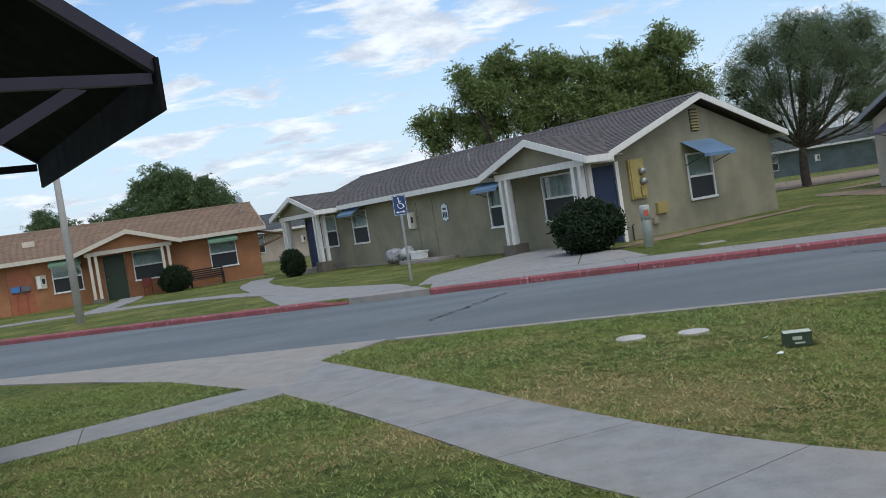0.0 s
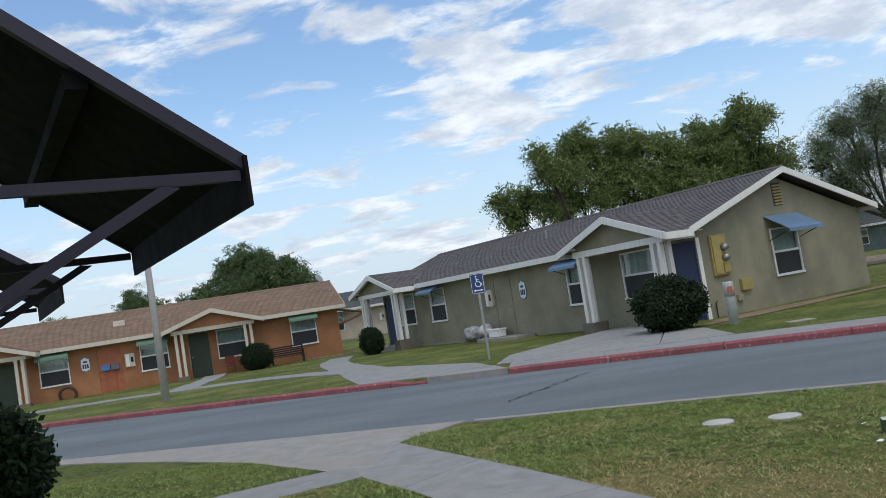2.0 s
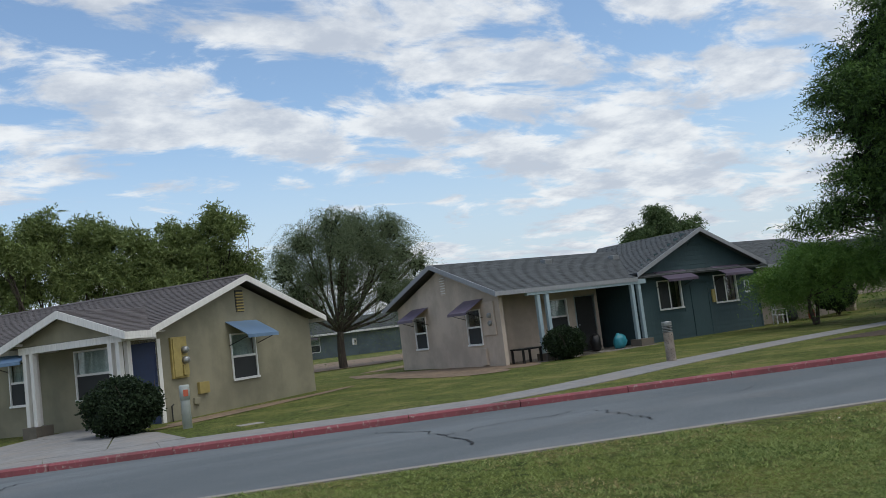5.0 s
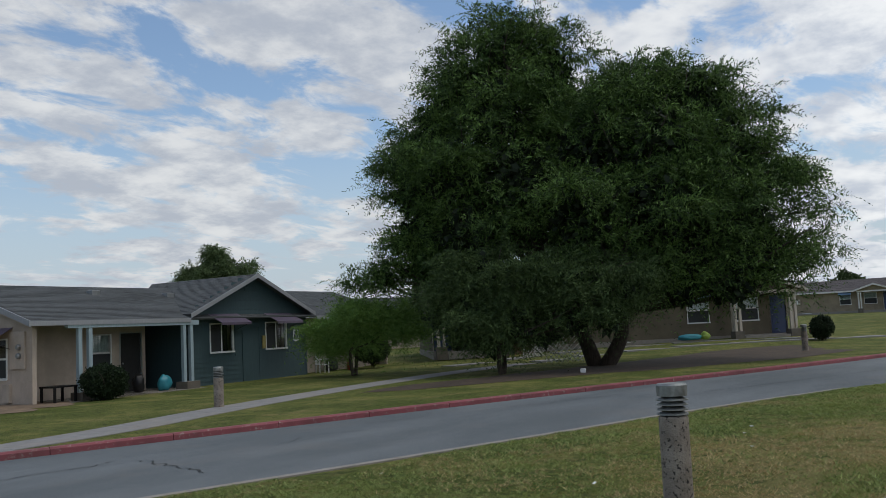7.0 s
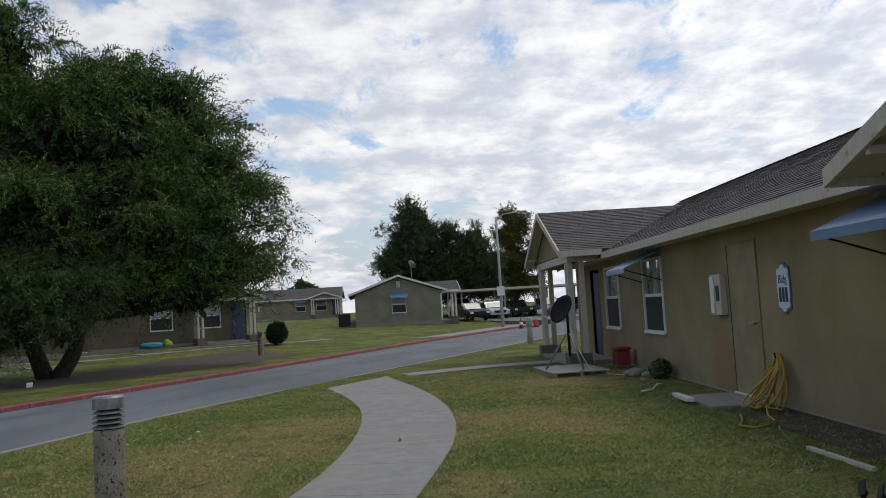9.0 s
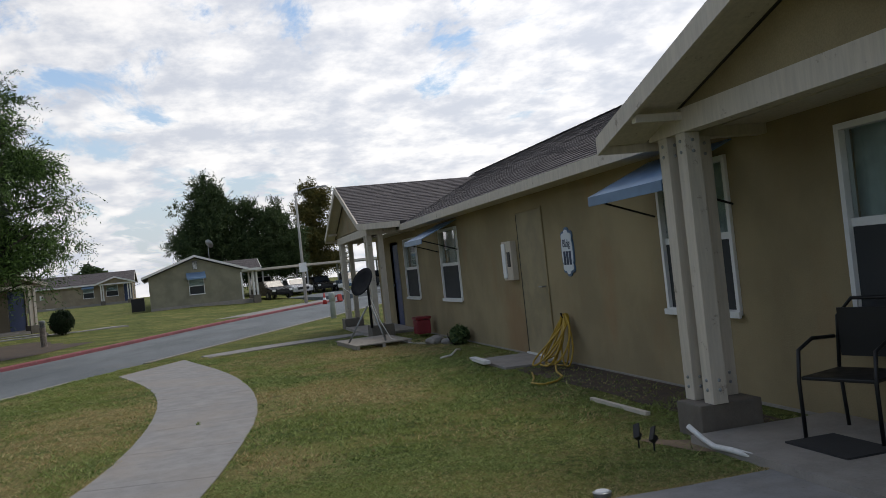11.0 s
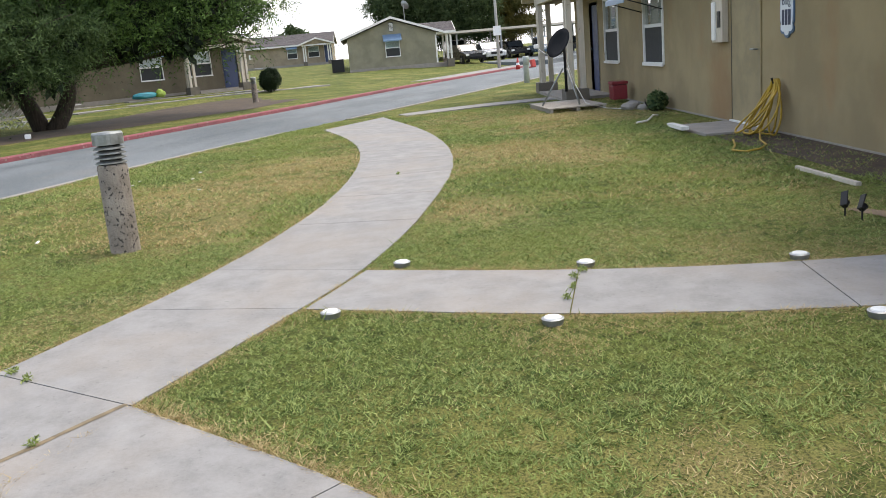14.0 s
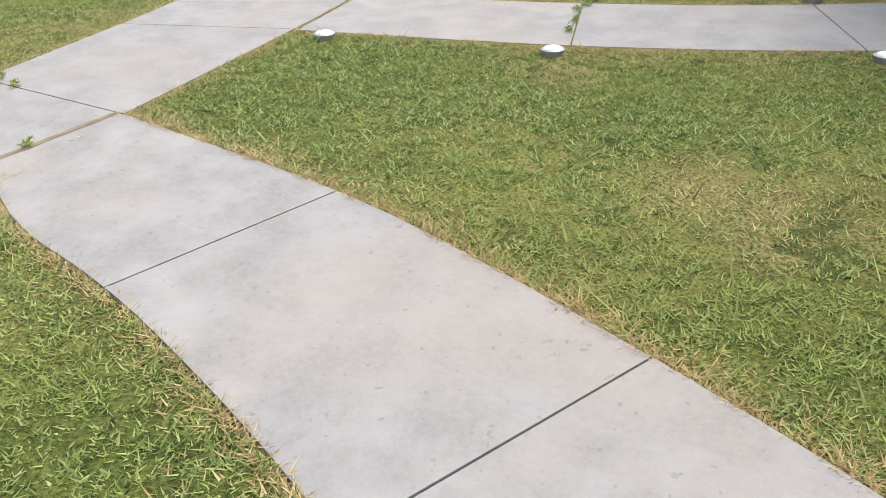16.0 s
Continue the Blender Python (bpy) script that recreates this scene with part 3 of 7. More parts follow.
def awning(house, m, w, mat, drop=0.42, out=0.75):
    """A sheet-metal window awning with a turned-down lip and two stays; origin at the middle of its upper edge on the wall."""
    bm = bmesh.new()
    h = w / 2
    prism(bm, [(-h, 0, 0), (-h, -out, -drop), (-h, -out, -drop - 0.09), (-h, -out + 0.012, -drop - 0.09), (-h, -out + 0.012, -drop - 0.012), (-h, 0, -0.014)], (0, 0, 0), (w, 0, 0))
    aw = turned(m, part("awning", bm, mat, house))
    for s in (-1, 1):
        b2 = bmesh.new()
        tube(b2, [(s * (h - 0.05), -out + 0.02, -drop - 0.03), (s * (h - 0.05), -0.02, -drop - 0.25)], 0.011, 6)
        part("stay", b2, M_BLACK, aw)
    return aw


def door_unit(house, m, w, h, mat, knob=True):
    d = turned(m, part("door", boxes((0.0, w, 0.03, 0.075, 0, h), (0.10, w - 0.10, 0.022, 0.03, 0.15, h * 0.45), (0.10, w - 0.10, 0.022, 0.03, h * 0.52, h - 0.15)), mat, house))
    part("door_frame", boxes((-0.06, 0, -0.02, 0.10, 0, h + 0.06), (w, w + 0.06, -0.02, 0.10, 0, h + 0.06), (0, w, -0.02, 0.10, h, h + 0.06)), M_TRIM_NOW[0], d)
    if knob:
        bm = bmesh.new()
        bmesh.ops.create_uvsphere(bm, u_segments=10, v_segments=6, radius=0.032)
        turned(pose(0.08, -0.02, 1.0), part("handle", bm, M_STEEL, d, "round steel knob"))
    return d


M_TRIM_NOW = [M_CREAM]


def roof_plane(bm, a, b, c, d, tabs, thick=0.05, course=0.14, seed=1):
    """Shingle courses over the slope a-b (eave) to d-c (ridge). tabs: real tabs; else whole courses."""
    a, b, c, d = map(Vector, (a, b, c, d))
    nrm = (b - a).cross(d - a).normalized()
    if nrm.z < 0:
        nrm = -nrm
    rows = max(2, int(((d - a).length + (c - b).length) / 2 / course))
    v = [bm.verts.new(p - nrm * thick) for p in (a, b, c, d)] + [bm.verts.new(p) for p in (a, b, c, d)]
    for f in ((0, 1, 2, 3), (4, 5, 6, 7), (0, 1, 5, 4), (1, 2, 6, 5), (2, 3, 7, 6), (3, 0, 4, 7)):
        bm.faces.new([v[i] for i in f])
    rng = random.Random(seed)

    def at(u, w):
        return (a.lerp(d, w)).lerp(b.lerp(c, w), u)

    for r in range(rows):
        w0, w1 = r / rows, min(1.0, (r + 1.12) / rows)
        wide = (a.lerp(d, w0) - b.lerp(c, w0)).length
        n = max(1, int(wide / 0.33)) if tabs else max(1, int(wide / 2.2))
        off = rng.random() / n
        cuts = [0.0] + [min(1.0, max(0.0, (k + off * n % 1 + (rng.random() - 0.5) * 0.35) / n)) for k in range(n)] + [1.0]
        cuts = sorted(set(cuts))
        for u0, u1 in zip(cuts, cuts[1:]):
            if u1 - u0 < 1e-4:
                continue
            lo = 0.012 + rng.random() * 0.007
            q = [at(u0, w0) + nrm * lo, at(u1, w0) + nrm * lo, at(u1, w1) + nrm * 0.003, at(u0, w1) + nrm * 0.003]
            vs = [bm.verts.new(p) for p in q]
            bm.faces.new(vs)
            ws = [bm.verts.new(at(u0, w0) + nrm * 0.0005), bm.verts.new(at(u1, w0) + nrm * 0.0005)]
            bm.faces.new((ws[0], ws[1], vs[1], vs[0]))


FH = 0.17                         # fascia height
PORCH_PITCH = 0.347
HW, HE, HR = 6.6, 2.38, 3.68      # the common house: depth, eave and ridge heights
OV, PITCH = 0.45, (3.68 - 2.38) / (3.3 + 0.45)


def duplex(m, label, walls, roof, trim, door, awn, tabs=False, gable_window=True, HL=18.4, centre=-1.75, door_x=-0.90, room_x=-2.87, sashes=(-5.40,), meter=-1, foot=0.10, service=None, seed=1, near=None, far=None, sill=0.80, head=2.08, awn_z=2.30, service_x=None, vent_paint=None):
    """A long one-storey stucco duplex with a gabled porch near either end. x runs right along the front, y into the house."""
    M_TRIM_NOW[0] = trim
    house = thing("house", m, label, "house", "duplex houses along the road")
    zb = -0.35
    w2, y1 = 0.15, HW
    near, far = near or {}, far or {}
    sash_all = [(x, 1.2) for x in sashes] + ([far["sash"]] if "sash" in far else [(-HL - x - 1.2, 1.2) for x in sashes])
    rooms = [room_x, far.get("room", -HL - room_x - 1.32)]
    doors = [door_x, far.get("door", -HL - door_x - 0.85)]
    front = [(x, x + 1.32, sill, head) for x in rooms] + [(x, x + 0.85, 0.02, 2.06) for x in doors] + [(x, x + w, sill, head) for x, w in sash_all]
    porches = [dict(c=centre, half=2.05, lo=HE - 0.05, pitch=PORCH_PITCH, off=1.48, yp=-1.1, ped=0.31, wide=0.25), dict(c=-HL - centre, half=2.05, lo=HE - 0.05, pitch=PITCH, off=1.48, yp=-1.1, ped=0.31, wide=0.25)]
    porches[0].update(near.get("porch", {}))
    porches[1].update(far.get("porch", {}))
    part("wall", wall_panel(-HL, 0, zb, HE - 0.02, front, 0.0, w2), walls, house)
    part("wall", boxes((-HL, 0, y1 - w2, y1, zb, HE - 0.02)), walls, house)
    for x, s in ((0.0, 1), (-HL, -1)):
        gh = [(2.75, 3.85, 0.80, 2.08)] if gable_window else []
        bm = wall_panel(w2, y1 - w2, zb, HE - 0.02, gh, 0.0, w2)
        pk = HE - 0.02 + PITCH * (y1 / 2 - w2)
        prism(bm, [(w2, 0, HE - 0.02), (y1 - w2, 0, HE - 0.02), (y1 / 2, 0, pk)], (0, 0, 0), (0, w2, 0))
        bmesh.ops.remove_doubles(bm, verts=bm.verts[:], dist=0.002)
        rot = Matrix(((0, -s, 0, x), (1, 0, 0, 0), (0, 0, 1, 0), (0, 0, 0, 1)))
        wall = part("wall", bm, walls, house)
        wall.data.transform(rot)
        if s < 0:
            fr = Matrix.Translation((x, y1, 0)) @ Matrix.Rotation(radians(-90), 4, "Z")
            place = fr @ pose(y1 - 3.85, 0, 0.80)
            mid = fr @ pose(y1 - 3.30, -0.005, 2.42)
            vent = fr @ pose(y1 - 3.30, -0.01, 2.95)
        else:
            fr = Matrix.Translation((x, 0, 0)) @ Matrix.Rotation(radians(90), 4, "Z")
            place = fr @ pose(2.75, 0, 0.80)
            mid = fr @ pose(3.30, -0.005, 2.42)
            vent = fr @ pose(3.30, -0.01, 2.98)
        if gable_window:
            window_unit(house, place, 1.10, 1.28, curtain=0.5)
            awning(house, mid, 1.35, awn)
        # the vent's dark back panel paints the shade behind its slats
        vt = turned(vent, part("gable_vent", boxes((-0.17, 0.17, -0.005, 0.02, -0.31, 0.31)), M_SHADE_DARK, house, "painted slatted gable vent"))
        for k in range(7):
            part("slat", boxes((-0.15, 0.15, -0.034, -0.006, -0.29 + k * 0.083, -0.245 + k * 0.083)), vent_paint or trim, vt)
    # main roof
    bm = bmesh.new()
    x0, x1, ym = -HL - 0.35, 0.35, HW / 2
    roof_plane(bm, (x0, -OV, HE), (x1, -OV, HE), (x1, ym, HR), (x0, ym, HR), tabs, seed=seed)
    roof_plane(bm, (x1, HW + OV, HE), (x0, HW + OV, HE), (x0, ym, HR), (x1, ym, HR), False, seed=seed + 1)
    rf = part("roof", bm, roof, house)
    rf["kind"] = "stuff"
    bm = bmesh.new()
    n = int((x1 - x0) / 0.3)
    for k in range(n):
        a = x0 + (x1 - x0) * k / n
        prism(bm, [(a, ym - 0.13, HR - 0.02), (a, ym, HR + 0.035), (a, ym + 0.13, HR - 0.02), (a, ym, HR + 0.01)], (0, 0, 0), ((x1 - x0) / n * 1.05, 0, 0.006))
    part("ridge_cap", bm, roof, house)
    for y in (-OV, HW + OV):
        s = -1 if y < 0 else 1
        (pn, pf), g = porches, 0.17
        runs = ((x0, pf["c"] - pf["half"] - g), (pf["c"] + pf["half"] + g, pn["c"] - pn["half"] - g), (pn["c"] + pn["half"] + g, x1)) if s < 0 else ((x0, x1),)
        for a, b in runs:
            if b - a < 0.02:
                continue
            part("fascia", boxes((a, b, *sorted((y, y + 0.03 * s)), HE - FH, HE + 0.005)), trim, house)
    part("soffit", boxes((x0 + 0.02, x1 - 0.02, -OV + 0.01, -0.001, HE - 0.10, HE - 0.085)), trim, house)
    for x in (x0, x1 - 0.03):
        for s in (0, 1):
            bm = bmesh.new()
            a, b = ((-OV - 0.03, HE - 0.17), (ym, HR - 0.16)) if not s else ((HW + OV + 0.03, HE - 0.17), (ym, HR - 0.16))
            prism(bm, [(x, a[0], a[1]), (x, b[0], b[1]), (x, b[0], b[1] + 0.17), (x, a[0], a[1] + 0.17)], (-0.003, 0, 0), (0.034, 0, 0))
            part("rake_board", bm, trim, house)
    # porches
    for i, p in enumerate(porches):
        c, half, lo, off, yp, wide = (p[k] for k in ("c", "half", "lo", "off", "yp", "wide"))
        yf = -1.38
        top = lo + half * p["pitch"]
        yv = -OV + (top - HE) / PITCH
        bm = bmesh.new()
        y_eave = -OV + (lo - HE) / PITCH
        for q in (-1, 1):
            e0, e1 = (c + q * (half + 0.12), yf, lo), (c + q * (half + 0.12), y_eave - 0.0, lo)
            r1, r0 = (c, yv + 0.05, top + 0.03), (c, yf, top + 0.03)
            roof_plane(bm, *((e0, e1, r1, r0) if q > 0 else (e1, e0, r0, r1)), tabs, seed=seed + 7 + q)
        pr = part("roof", bm, roof, house)
        pr["kind"] = "stuff"
        for q in (-1, 1):
            bm = bmesh.new()
            xo = c + q * (half + 0.14)
            prism(bm, [(xo, yf, lo - FH), (c, yf, top - FH + 0.01), (c, yf, top + 0.03), (xo, yf, lo + 0.01)], (0, -0.035, 0), (0, 0, 0))
            part("rake_board", bm, trim, house)
            part("fascia", boxes((*sorted((c + q * (half + 0.12), c + q * (half + 0.145))), yf + 0.002, -OV - 0.002, lo - FH, lo + 0.004)), trim, house)
            # bare soffit board under the overhang, with one lookout
            bm = bmesh.new()
            prism(bm, [(xo - q * 0.03, yf, lo - 0.062), (c, yf, top - 0.045), (c, yf, top - 0.035), (xo - q * 0.03, yf, lo - 0.052)], (0, 0.002, 0), (0, yp - yf - 0.032, 0))
            part("soffit", bm, trim, house)
            bm = bmesh.new()
            xk = c + q * (half - 0.42)
            zk = lo + (half - (half - 0.42)) / (half + 0.14) * (top - lo)
            box(bm, xk - 0.03, xk + 0.03, yf + 0.002, yp - 0.032, zk - 0.115, zk - 0.058)
            part("lookout", bm, trim, house)
        bm = bmesh.new()
        prism(bm, [(c - half, yp, lo - 0.02), (c + half, yp, lo - 0.02), (c, yp, top - 0.05)], (0, 0.0, 0), (0, 0.08, 0))
        part("gable_panel", bm, walls, house)
        end, bz = off + 0.30, p.get("beam", lo - 0.20)
        part("beam", boxes((c - end, c + end, yp - 0.03, yp + 0.11, bz, bz + 0.17)), trim, house)
        for q in (-1, 1):
            part("beam", boxes((*sorted((c + q * (end - 0.12), c + q * end)), yp + 0.112, -0.002, bz, bz + 0.15)), trim, house)
        part("porch_ceiling", boxes((c - end + 0.08, c + end - 0.08, yp + 0.112, -0.003, bz + 0.152, bz + 0.165)), trim, house)
        part("porch_slab", boxes((c - off + wide + 0.04, c + off - wide - 0.04, -1.22, -0.004, -0.3, 0.06)), M_CONC_OLD, house)
        for q in (-1, 1):
            px = c + q * off
            part("pedestal", boxes((px - wide, px + wide, yp - 0.12, yp + 0.40, -0.3, p["ped"]), bevel=0.012), M_CONC_GREY, house)
            for dx, dy in ((0.12 * q, 0), (-0.13 * q, 0), (0.12 * q, 0.26)):
                post = part("post", boxes((px + dx - 0.062, px + dx + 0.062, yp + dy - 0.062 + 0.04, yp + dy + 0.062 + 0.04, p["ped"], bz), bevel=0.006), trim, house)
                if "bolts" in p:
                    for z in (p["ped"] + 0.10, p["ped"] + 0.17, bz - 0.06, bz - 0.14):
                        bm = bmesh.new()
                        lathe(bm, [(0.013, 0), (0.013, 0.006), (0.007, 0.012)], 8, pose(px + dx, yp + dy - 0.022, z, 90))
                        part("bolt", bm, M_STEEL, post)
                        bm = bmesh.new()
                        lathe(bm, [(0.013, 0), (0.013, 0.006), (0.007, 0.012)], 8, pose(px + dx + 0.062, yp + dy + 0.04, z, 0, 90))
                        part("bolt", bm, M_STEEL, post)
        door_unit(house, pose(doors[i], 0.02, 0.04), 0.85, 2.02, door)
        window_unit(house, pose(rooms[i], 0, sill), 1.32, head - sill, curtain=0.9)
    for wx, ww in sash_all:
        window_unit(house, pose(wx, 0, sill), ww, head - sill, curtain=0.5)
        awning(house, pose(wx + ww / 2 + (far.get("awn_shift", 0) if wx < -HL / 2 else 0), -0.005, awn_z), 1.3 if not near else 1.42, awn, 0.30, 0.62 if not near else 0.72)
    # middle of the front: utility door, meter box, vent pipes
    u = -HL / 2 + 0.2 if service_x is None else service_x
    ud = part("door", boxes((u - 0.49, u + 0.49, -0.012, -0.002, 0.04, 2.06)), service or walls, house, "flush utility door painted like the wall")
    part("door_frame", boxes((u - 0.52, u - 0.495, -0.02, -0.002, 0.0, 2.09), (u + 0.495, u + 0.52, -0.02, -0.002, 0.0, 2.09), (u - 0.495, u + 0.495, -0.02, -0.002, 2.065, 2.09)), walls, ud)
    part("threshold", boxes((u - 0.51, u + 0.51, -0.05, -0.003, 0.0, 0.05)), M_VINYL, ud)
    # dark strip on the door face stands in for the shaded hinge gap
    part("hinge_shade_strip", boxes((u - 0.494, u - 0.480, -0.016, -0.0125, 0.05, 2.05)), M_SHADE_DARK, ud)
    bm = bmesh.new()
    tube(bm, [(u + 0.40, -0.012, 1.0), (u + 0.40, -0.06, 1.0), (u + 0.28, -0.06, 1.0)], 0.012, 6)
    part("handle", bm, M_STEEL, ud, "steel lever handle")
    mb = part("meter_box", boxes((u + 0.82 * meter - 0.20, u + 0.82 * meter + 0.20, -0.10, -0.002, 1.10, 1.68), bevel=0.01), M_CREAM, house, "cream telephone and meter box")
    part("cover", boxes((u + 0.82 * meter - 0.16, u + 0.82 * meter - 0.02, -0.125, -0.101, 1.13, 1.65), bevel=0.01), M_VINYL, mb)
    part("keypad", boxes((u + 0.82 * meter + 0.04, u + 0.82 * meter + 0.15, -0.112, -0.101, 1.3, 1.52)), M_BLACK, mb)
    for px, py in () if near else ((-8.2, 1.6),):
        bm = bmesh.new()
        z = HE + PITCH * (py + OV)
        tube(bm, [(px, py, z - 0.05), (px, py, z + 0.30)], 0.035, 8)
        part("vent_pipe", bm, M_STEEL, house)
    part("foundation", boxes((-HL - 0.012, 0.012, -0.012, -0.001, zb, foot)), M_CONC_OLD, house)
    part("foundation", boxes((0.001, 0.012, 0, HW, zb, foot)), M_CONC_OLD, house)
    part("foundation", boxes((-HL - 0.012, -HL - 0.001, 0, HW, zb, foot)), M_CONC_OLD, house)
    return house


GREY = pose(3.95, 22.3, -0.17, 0, 0, -53.9)
grey_house = duplex(GREY, "olive stucco duplex with grey shingle roof and blue doors", M_STUCCO_OLIVE, M_SHINGLE_GREY, M_WHITE, M_DOOR_BLUE, M_AWN_BLUE, tabs=True, seed=3, vent_paint=M_YELLOW, foot=-0.02)
NEARH = pose(2.32, -4.5, 0.0, 0, 0, 180)
PORCH_PITCH = 0.33
HR, PITCH, FH = 3.98, (3.98 - 2.38) / (3.3 + 0.45), 0.125
near_house = duplex(NEARH @ Matrix.Diagonal((1.07, 1, 1.04, 1)), "olive-brown stucco duplex with weathered cream porch posts", M_STUCCO_NEAR, M_SHINGLE_GREY, M_CREAM, M_DOOR_BLUE, M_AWN_BLUE, tabs=True, foot=0.025, service=M_DOOR_TAN, seed=5, HL=20.9, service_x=-9.0, sill=0.74, head=2.12, awn_z=2.24,
                    near=dict(porch=dict(half=1.94, lo=2.27, pitch=0.335, off=1.69, yp=-0.97, ped=0.24, wide=0.165, beam=2.20, bolts=True)),
                    far=dict(sash=(-14.0, 1.3), room=-17.33, door=-18.95, porch=dict(c=-18.35, half=2.72, lo=2.47, pitch=0.40, off=2.05, ped=0.27, wide=0.28, beam=2.25)))
PORCH_PITCH = 0.347
HR, PITCH, FH = 3.68, (3.68 - 2.38) / (3.3 + 0.45), 0.17
ORANGE = pose(-9.6, 39.7, -0.38, 0, 0, 22)
orange_house = duplex(ORANGE, "terracotta stucco duplex with tan shingle roof", M_STUCCO_ORANGE, M_SHINGLE_TAN, M_CREAM, M_DOOR_GREEN, M_AWN_GREEN, HL=20.6, centre=-5.65, door_x=-6.75, room_x=-5.55, sashes=(-2.25, -8.85), gable_window=False, meter=1, tabs=True, service=M_DOOR_RUST, seed=9)
BROWN = pose(47.3, 9.4, 0.33, 0, 0, -50)
brown_house = duplex(BROWN, "dark brown stucco duplex in the shade of a tree", M_STUCCO_BROWN, M_SHINGLE_GREY, M_CREAM, M_DOOR_BLUE, M_AWN_BLUE, seed=11)
FARH = pose(84.4, -0.4, 0.42, 0, 0, 4)
far_house = duplex(FARH, "far olive stucco house with a blue window awning", M_STUCCO_OLIVE, M_SHINGLE_GREY, M_WHITE, M_DOOR_BLUE, M_AWN_BLUE, seed=13)
duplex(pose(108, 10.0, 1.1, 0, 0, -88), "distant tan stucco house with a low grey roof", M_STUCCO_TAN, M_SHINGLE_GREY, M_WHITE, M_DOOR_BLUE, M_AWN_BLUE, seed=17)
duplex(pose(-2.5, 62.0, -0.4, 0, 0, -12), "beige stucco house seen between two others", M_STUCCO_BEIGE, M_SHINGLE_DARK, M_WHITE, M_DOOR_BLUE, M_AWN_PLUM, seed=19)
duplex(pose(37.0, 66.0, -0.3, 0, 0, -38), "far blue-grey stucco house behind the trees", M_STUCCO_BLUE, M_SHINGLE_DARK, M_WHITE, M_DOOR_BLACK, M_AWN_PLUM, seed=21)
duplex(pose(59.0, 30.5, 0.2, 0, 0, -20), "pinkish beige stucco house beyond the tree", M_STUCCO_BEIGE, M_SHINGLE_DARK, M_WHITE, M_DOOR_BLACK, M_AWN_PLUM, seed=23)


def house_200():
    """The beige and teal house: a long gabled body with a deep porch and a clapboard cross gable. x right along the front, y into the house."""
    M_TRIM_NOW[0] = M_BLUEGREY
    house = thing("house", pose(15.0, 24.0, -0.16, 0, 0, 3), "beige stucco and dark teal clapboard house with charcoal roof", "house", "duplex houses along the road")
    W, E, R, L, zb = 7.15, 2.44, 3.80, 19.0, -0.3
    pt = (R - E) / (W / 2 + 0.4)
    fr = Matrix.Translation((0, W, 0)) @ Matrix.Rotation(radians(-90), 4, "Z")
    bm = wall_panel(0.15, W - 0.15, zb, E - 0.02, [(W - 5.75, W - 4.85, 0.80, 2.02), (W - 2.05, W - 1.15, 0.80, 2.02)], 0.0, 0.15)
    prism(bm, [(0.15, 0, E - 0.02), (W - 0.15, 0, E - 0.02), (W / 2, 0, E - 0.02 + pt * (W / 2 - 0.15))], (0, 0, 0), (0, 0.15, 0))
    bmesh.ops.remove_doubles(bm, verts=bm.verts[:], dist=0.002)
    wl = part("wall", bm, M_STUCCO_BEIGE, house)
    wl.data.transform(fr)
    for y0 in (5.75, 2.05):
        window_unit(house, fr @ pose(W - y0, 0, 0.80), 0.90, 1.22, curtain=0)
        awning(house, fr @ pose(W - y0 + 0.55, -0.005, 2.34), 1.2, M_AWN_PLUM, 0.40, 0.72)
    vt = turned(fr @ pose(W - 3.35, -0.01, 3.0), part("gable_vent", boxes((-0.17, 0.17, -0.005, 0.02, -0.33, 0.33)), M_STUCCO_BEIGE, house))
    for k in range(7):
        part("slat", boxes((-0.15, 0.15, -0.028, -0.006, -0.28 + k * 0.09, -0.25 + k * 0.09)), M_WHITE, vt)
    mp = turned(fr @ pose(W - 0.62, -0.004, 1.65), part("meter_panel", boxes((-0.35, 0.35, -0.06, 0, -0.55, 0.55), bevel=0.01), M_STUCCO_BEIGE, house, "painted electric meter panel"))
    for z in (0.10, -0.16):
        b2 = bmesh.new()
        lathe(b2, [(0.085, 0), (0.085, 0.07), (0.06, 0.10)], 12, pose(0.12, -0.06, z, 90))
        part("meter", b2, M_STEEL, mp)
    turned(fr @ pose(W - 1.1, -0.004, 0.40), part("cable_box", boxes((-0.16, 0.16, -0.10, 0, -0.28, 0.28), bevel=0.01), M_STUCCO_BEIGE, house))
    # the porch recess and rear shell
    part("wall", wall_panel(0.15, 5.30, zb, E - 0.02, [(2.91, 3.85, 0.80, 2.05), (4.25, 5.11, 0.02, 2.06)], 1.3, 1.45), M_STUCCO_BEIGE, house)
    part("wall", boxes((5.15, 5.30, 1.452, 3.2, zb, E - 0.02)), M_STUCCO_BEIGE, house)
    part("wall", wall_panel(5.15, 6.2, zb, E - 0.02, [], 3.2, 3.35), M_STUCCO_BEIGE, house)
    part("wall", boxes((0.0, 0.148, 0.0, 0.149, zb, E - 0.02)), M_STUCCO_BEIGE, house)
    part("wall", boxes((0.15, L, W - 0.15, W, zb, E - 0.02), (L - 0.15, L, 0.15, W - 0.15, zb, E)), M_STUCCO_BEIGE, house)
    part("wall", boxes((12.6, L, 0.75, 0.9, zb, E - 0.02)), M_STUCCO_BEIGE, house)
    window_unit(house, pose(2.91, 1.3, 0.80), 0.94, 1.25, curtain=0.5)
    door_unit(house, pose(4.25, 1.32, 0.03), 0.86, 2.02, M_DOOR_BLACK)
    part("porch_slab", boxes((0.2, 6.1, -0.9, 1.29, -0.25, 0.06), (5.31, 6.1, 1.292, 3.19, -0.25, 0.06)), M_CONC_OLD, house)
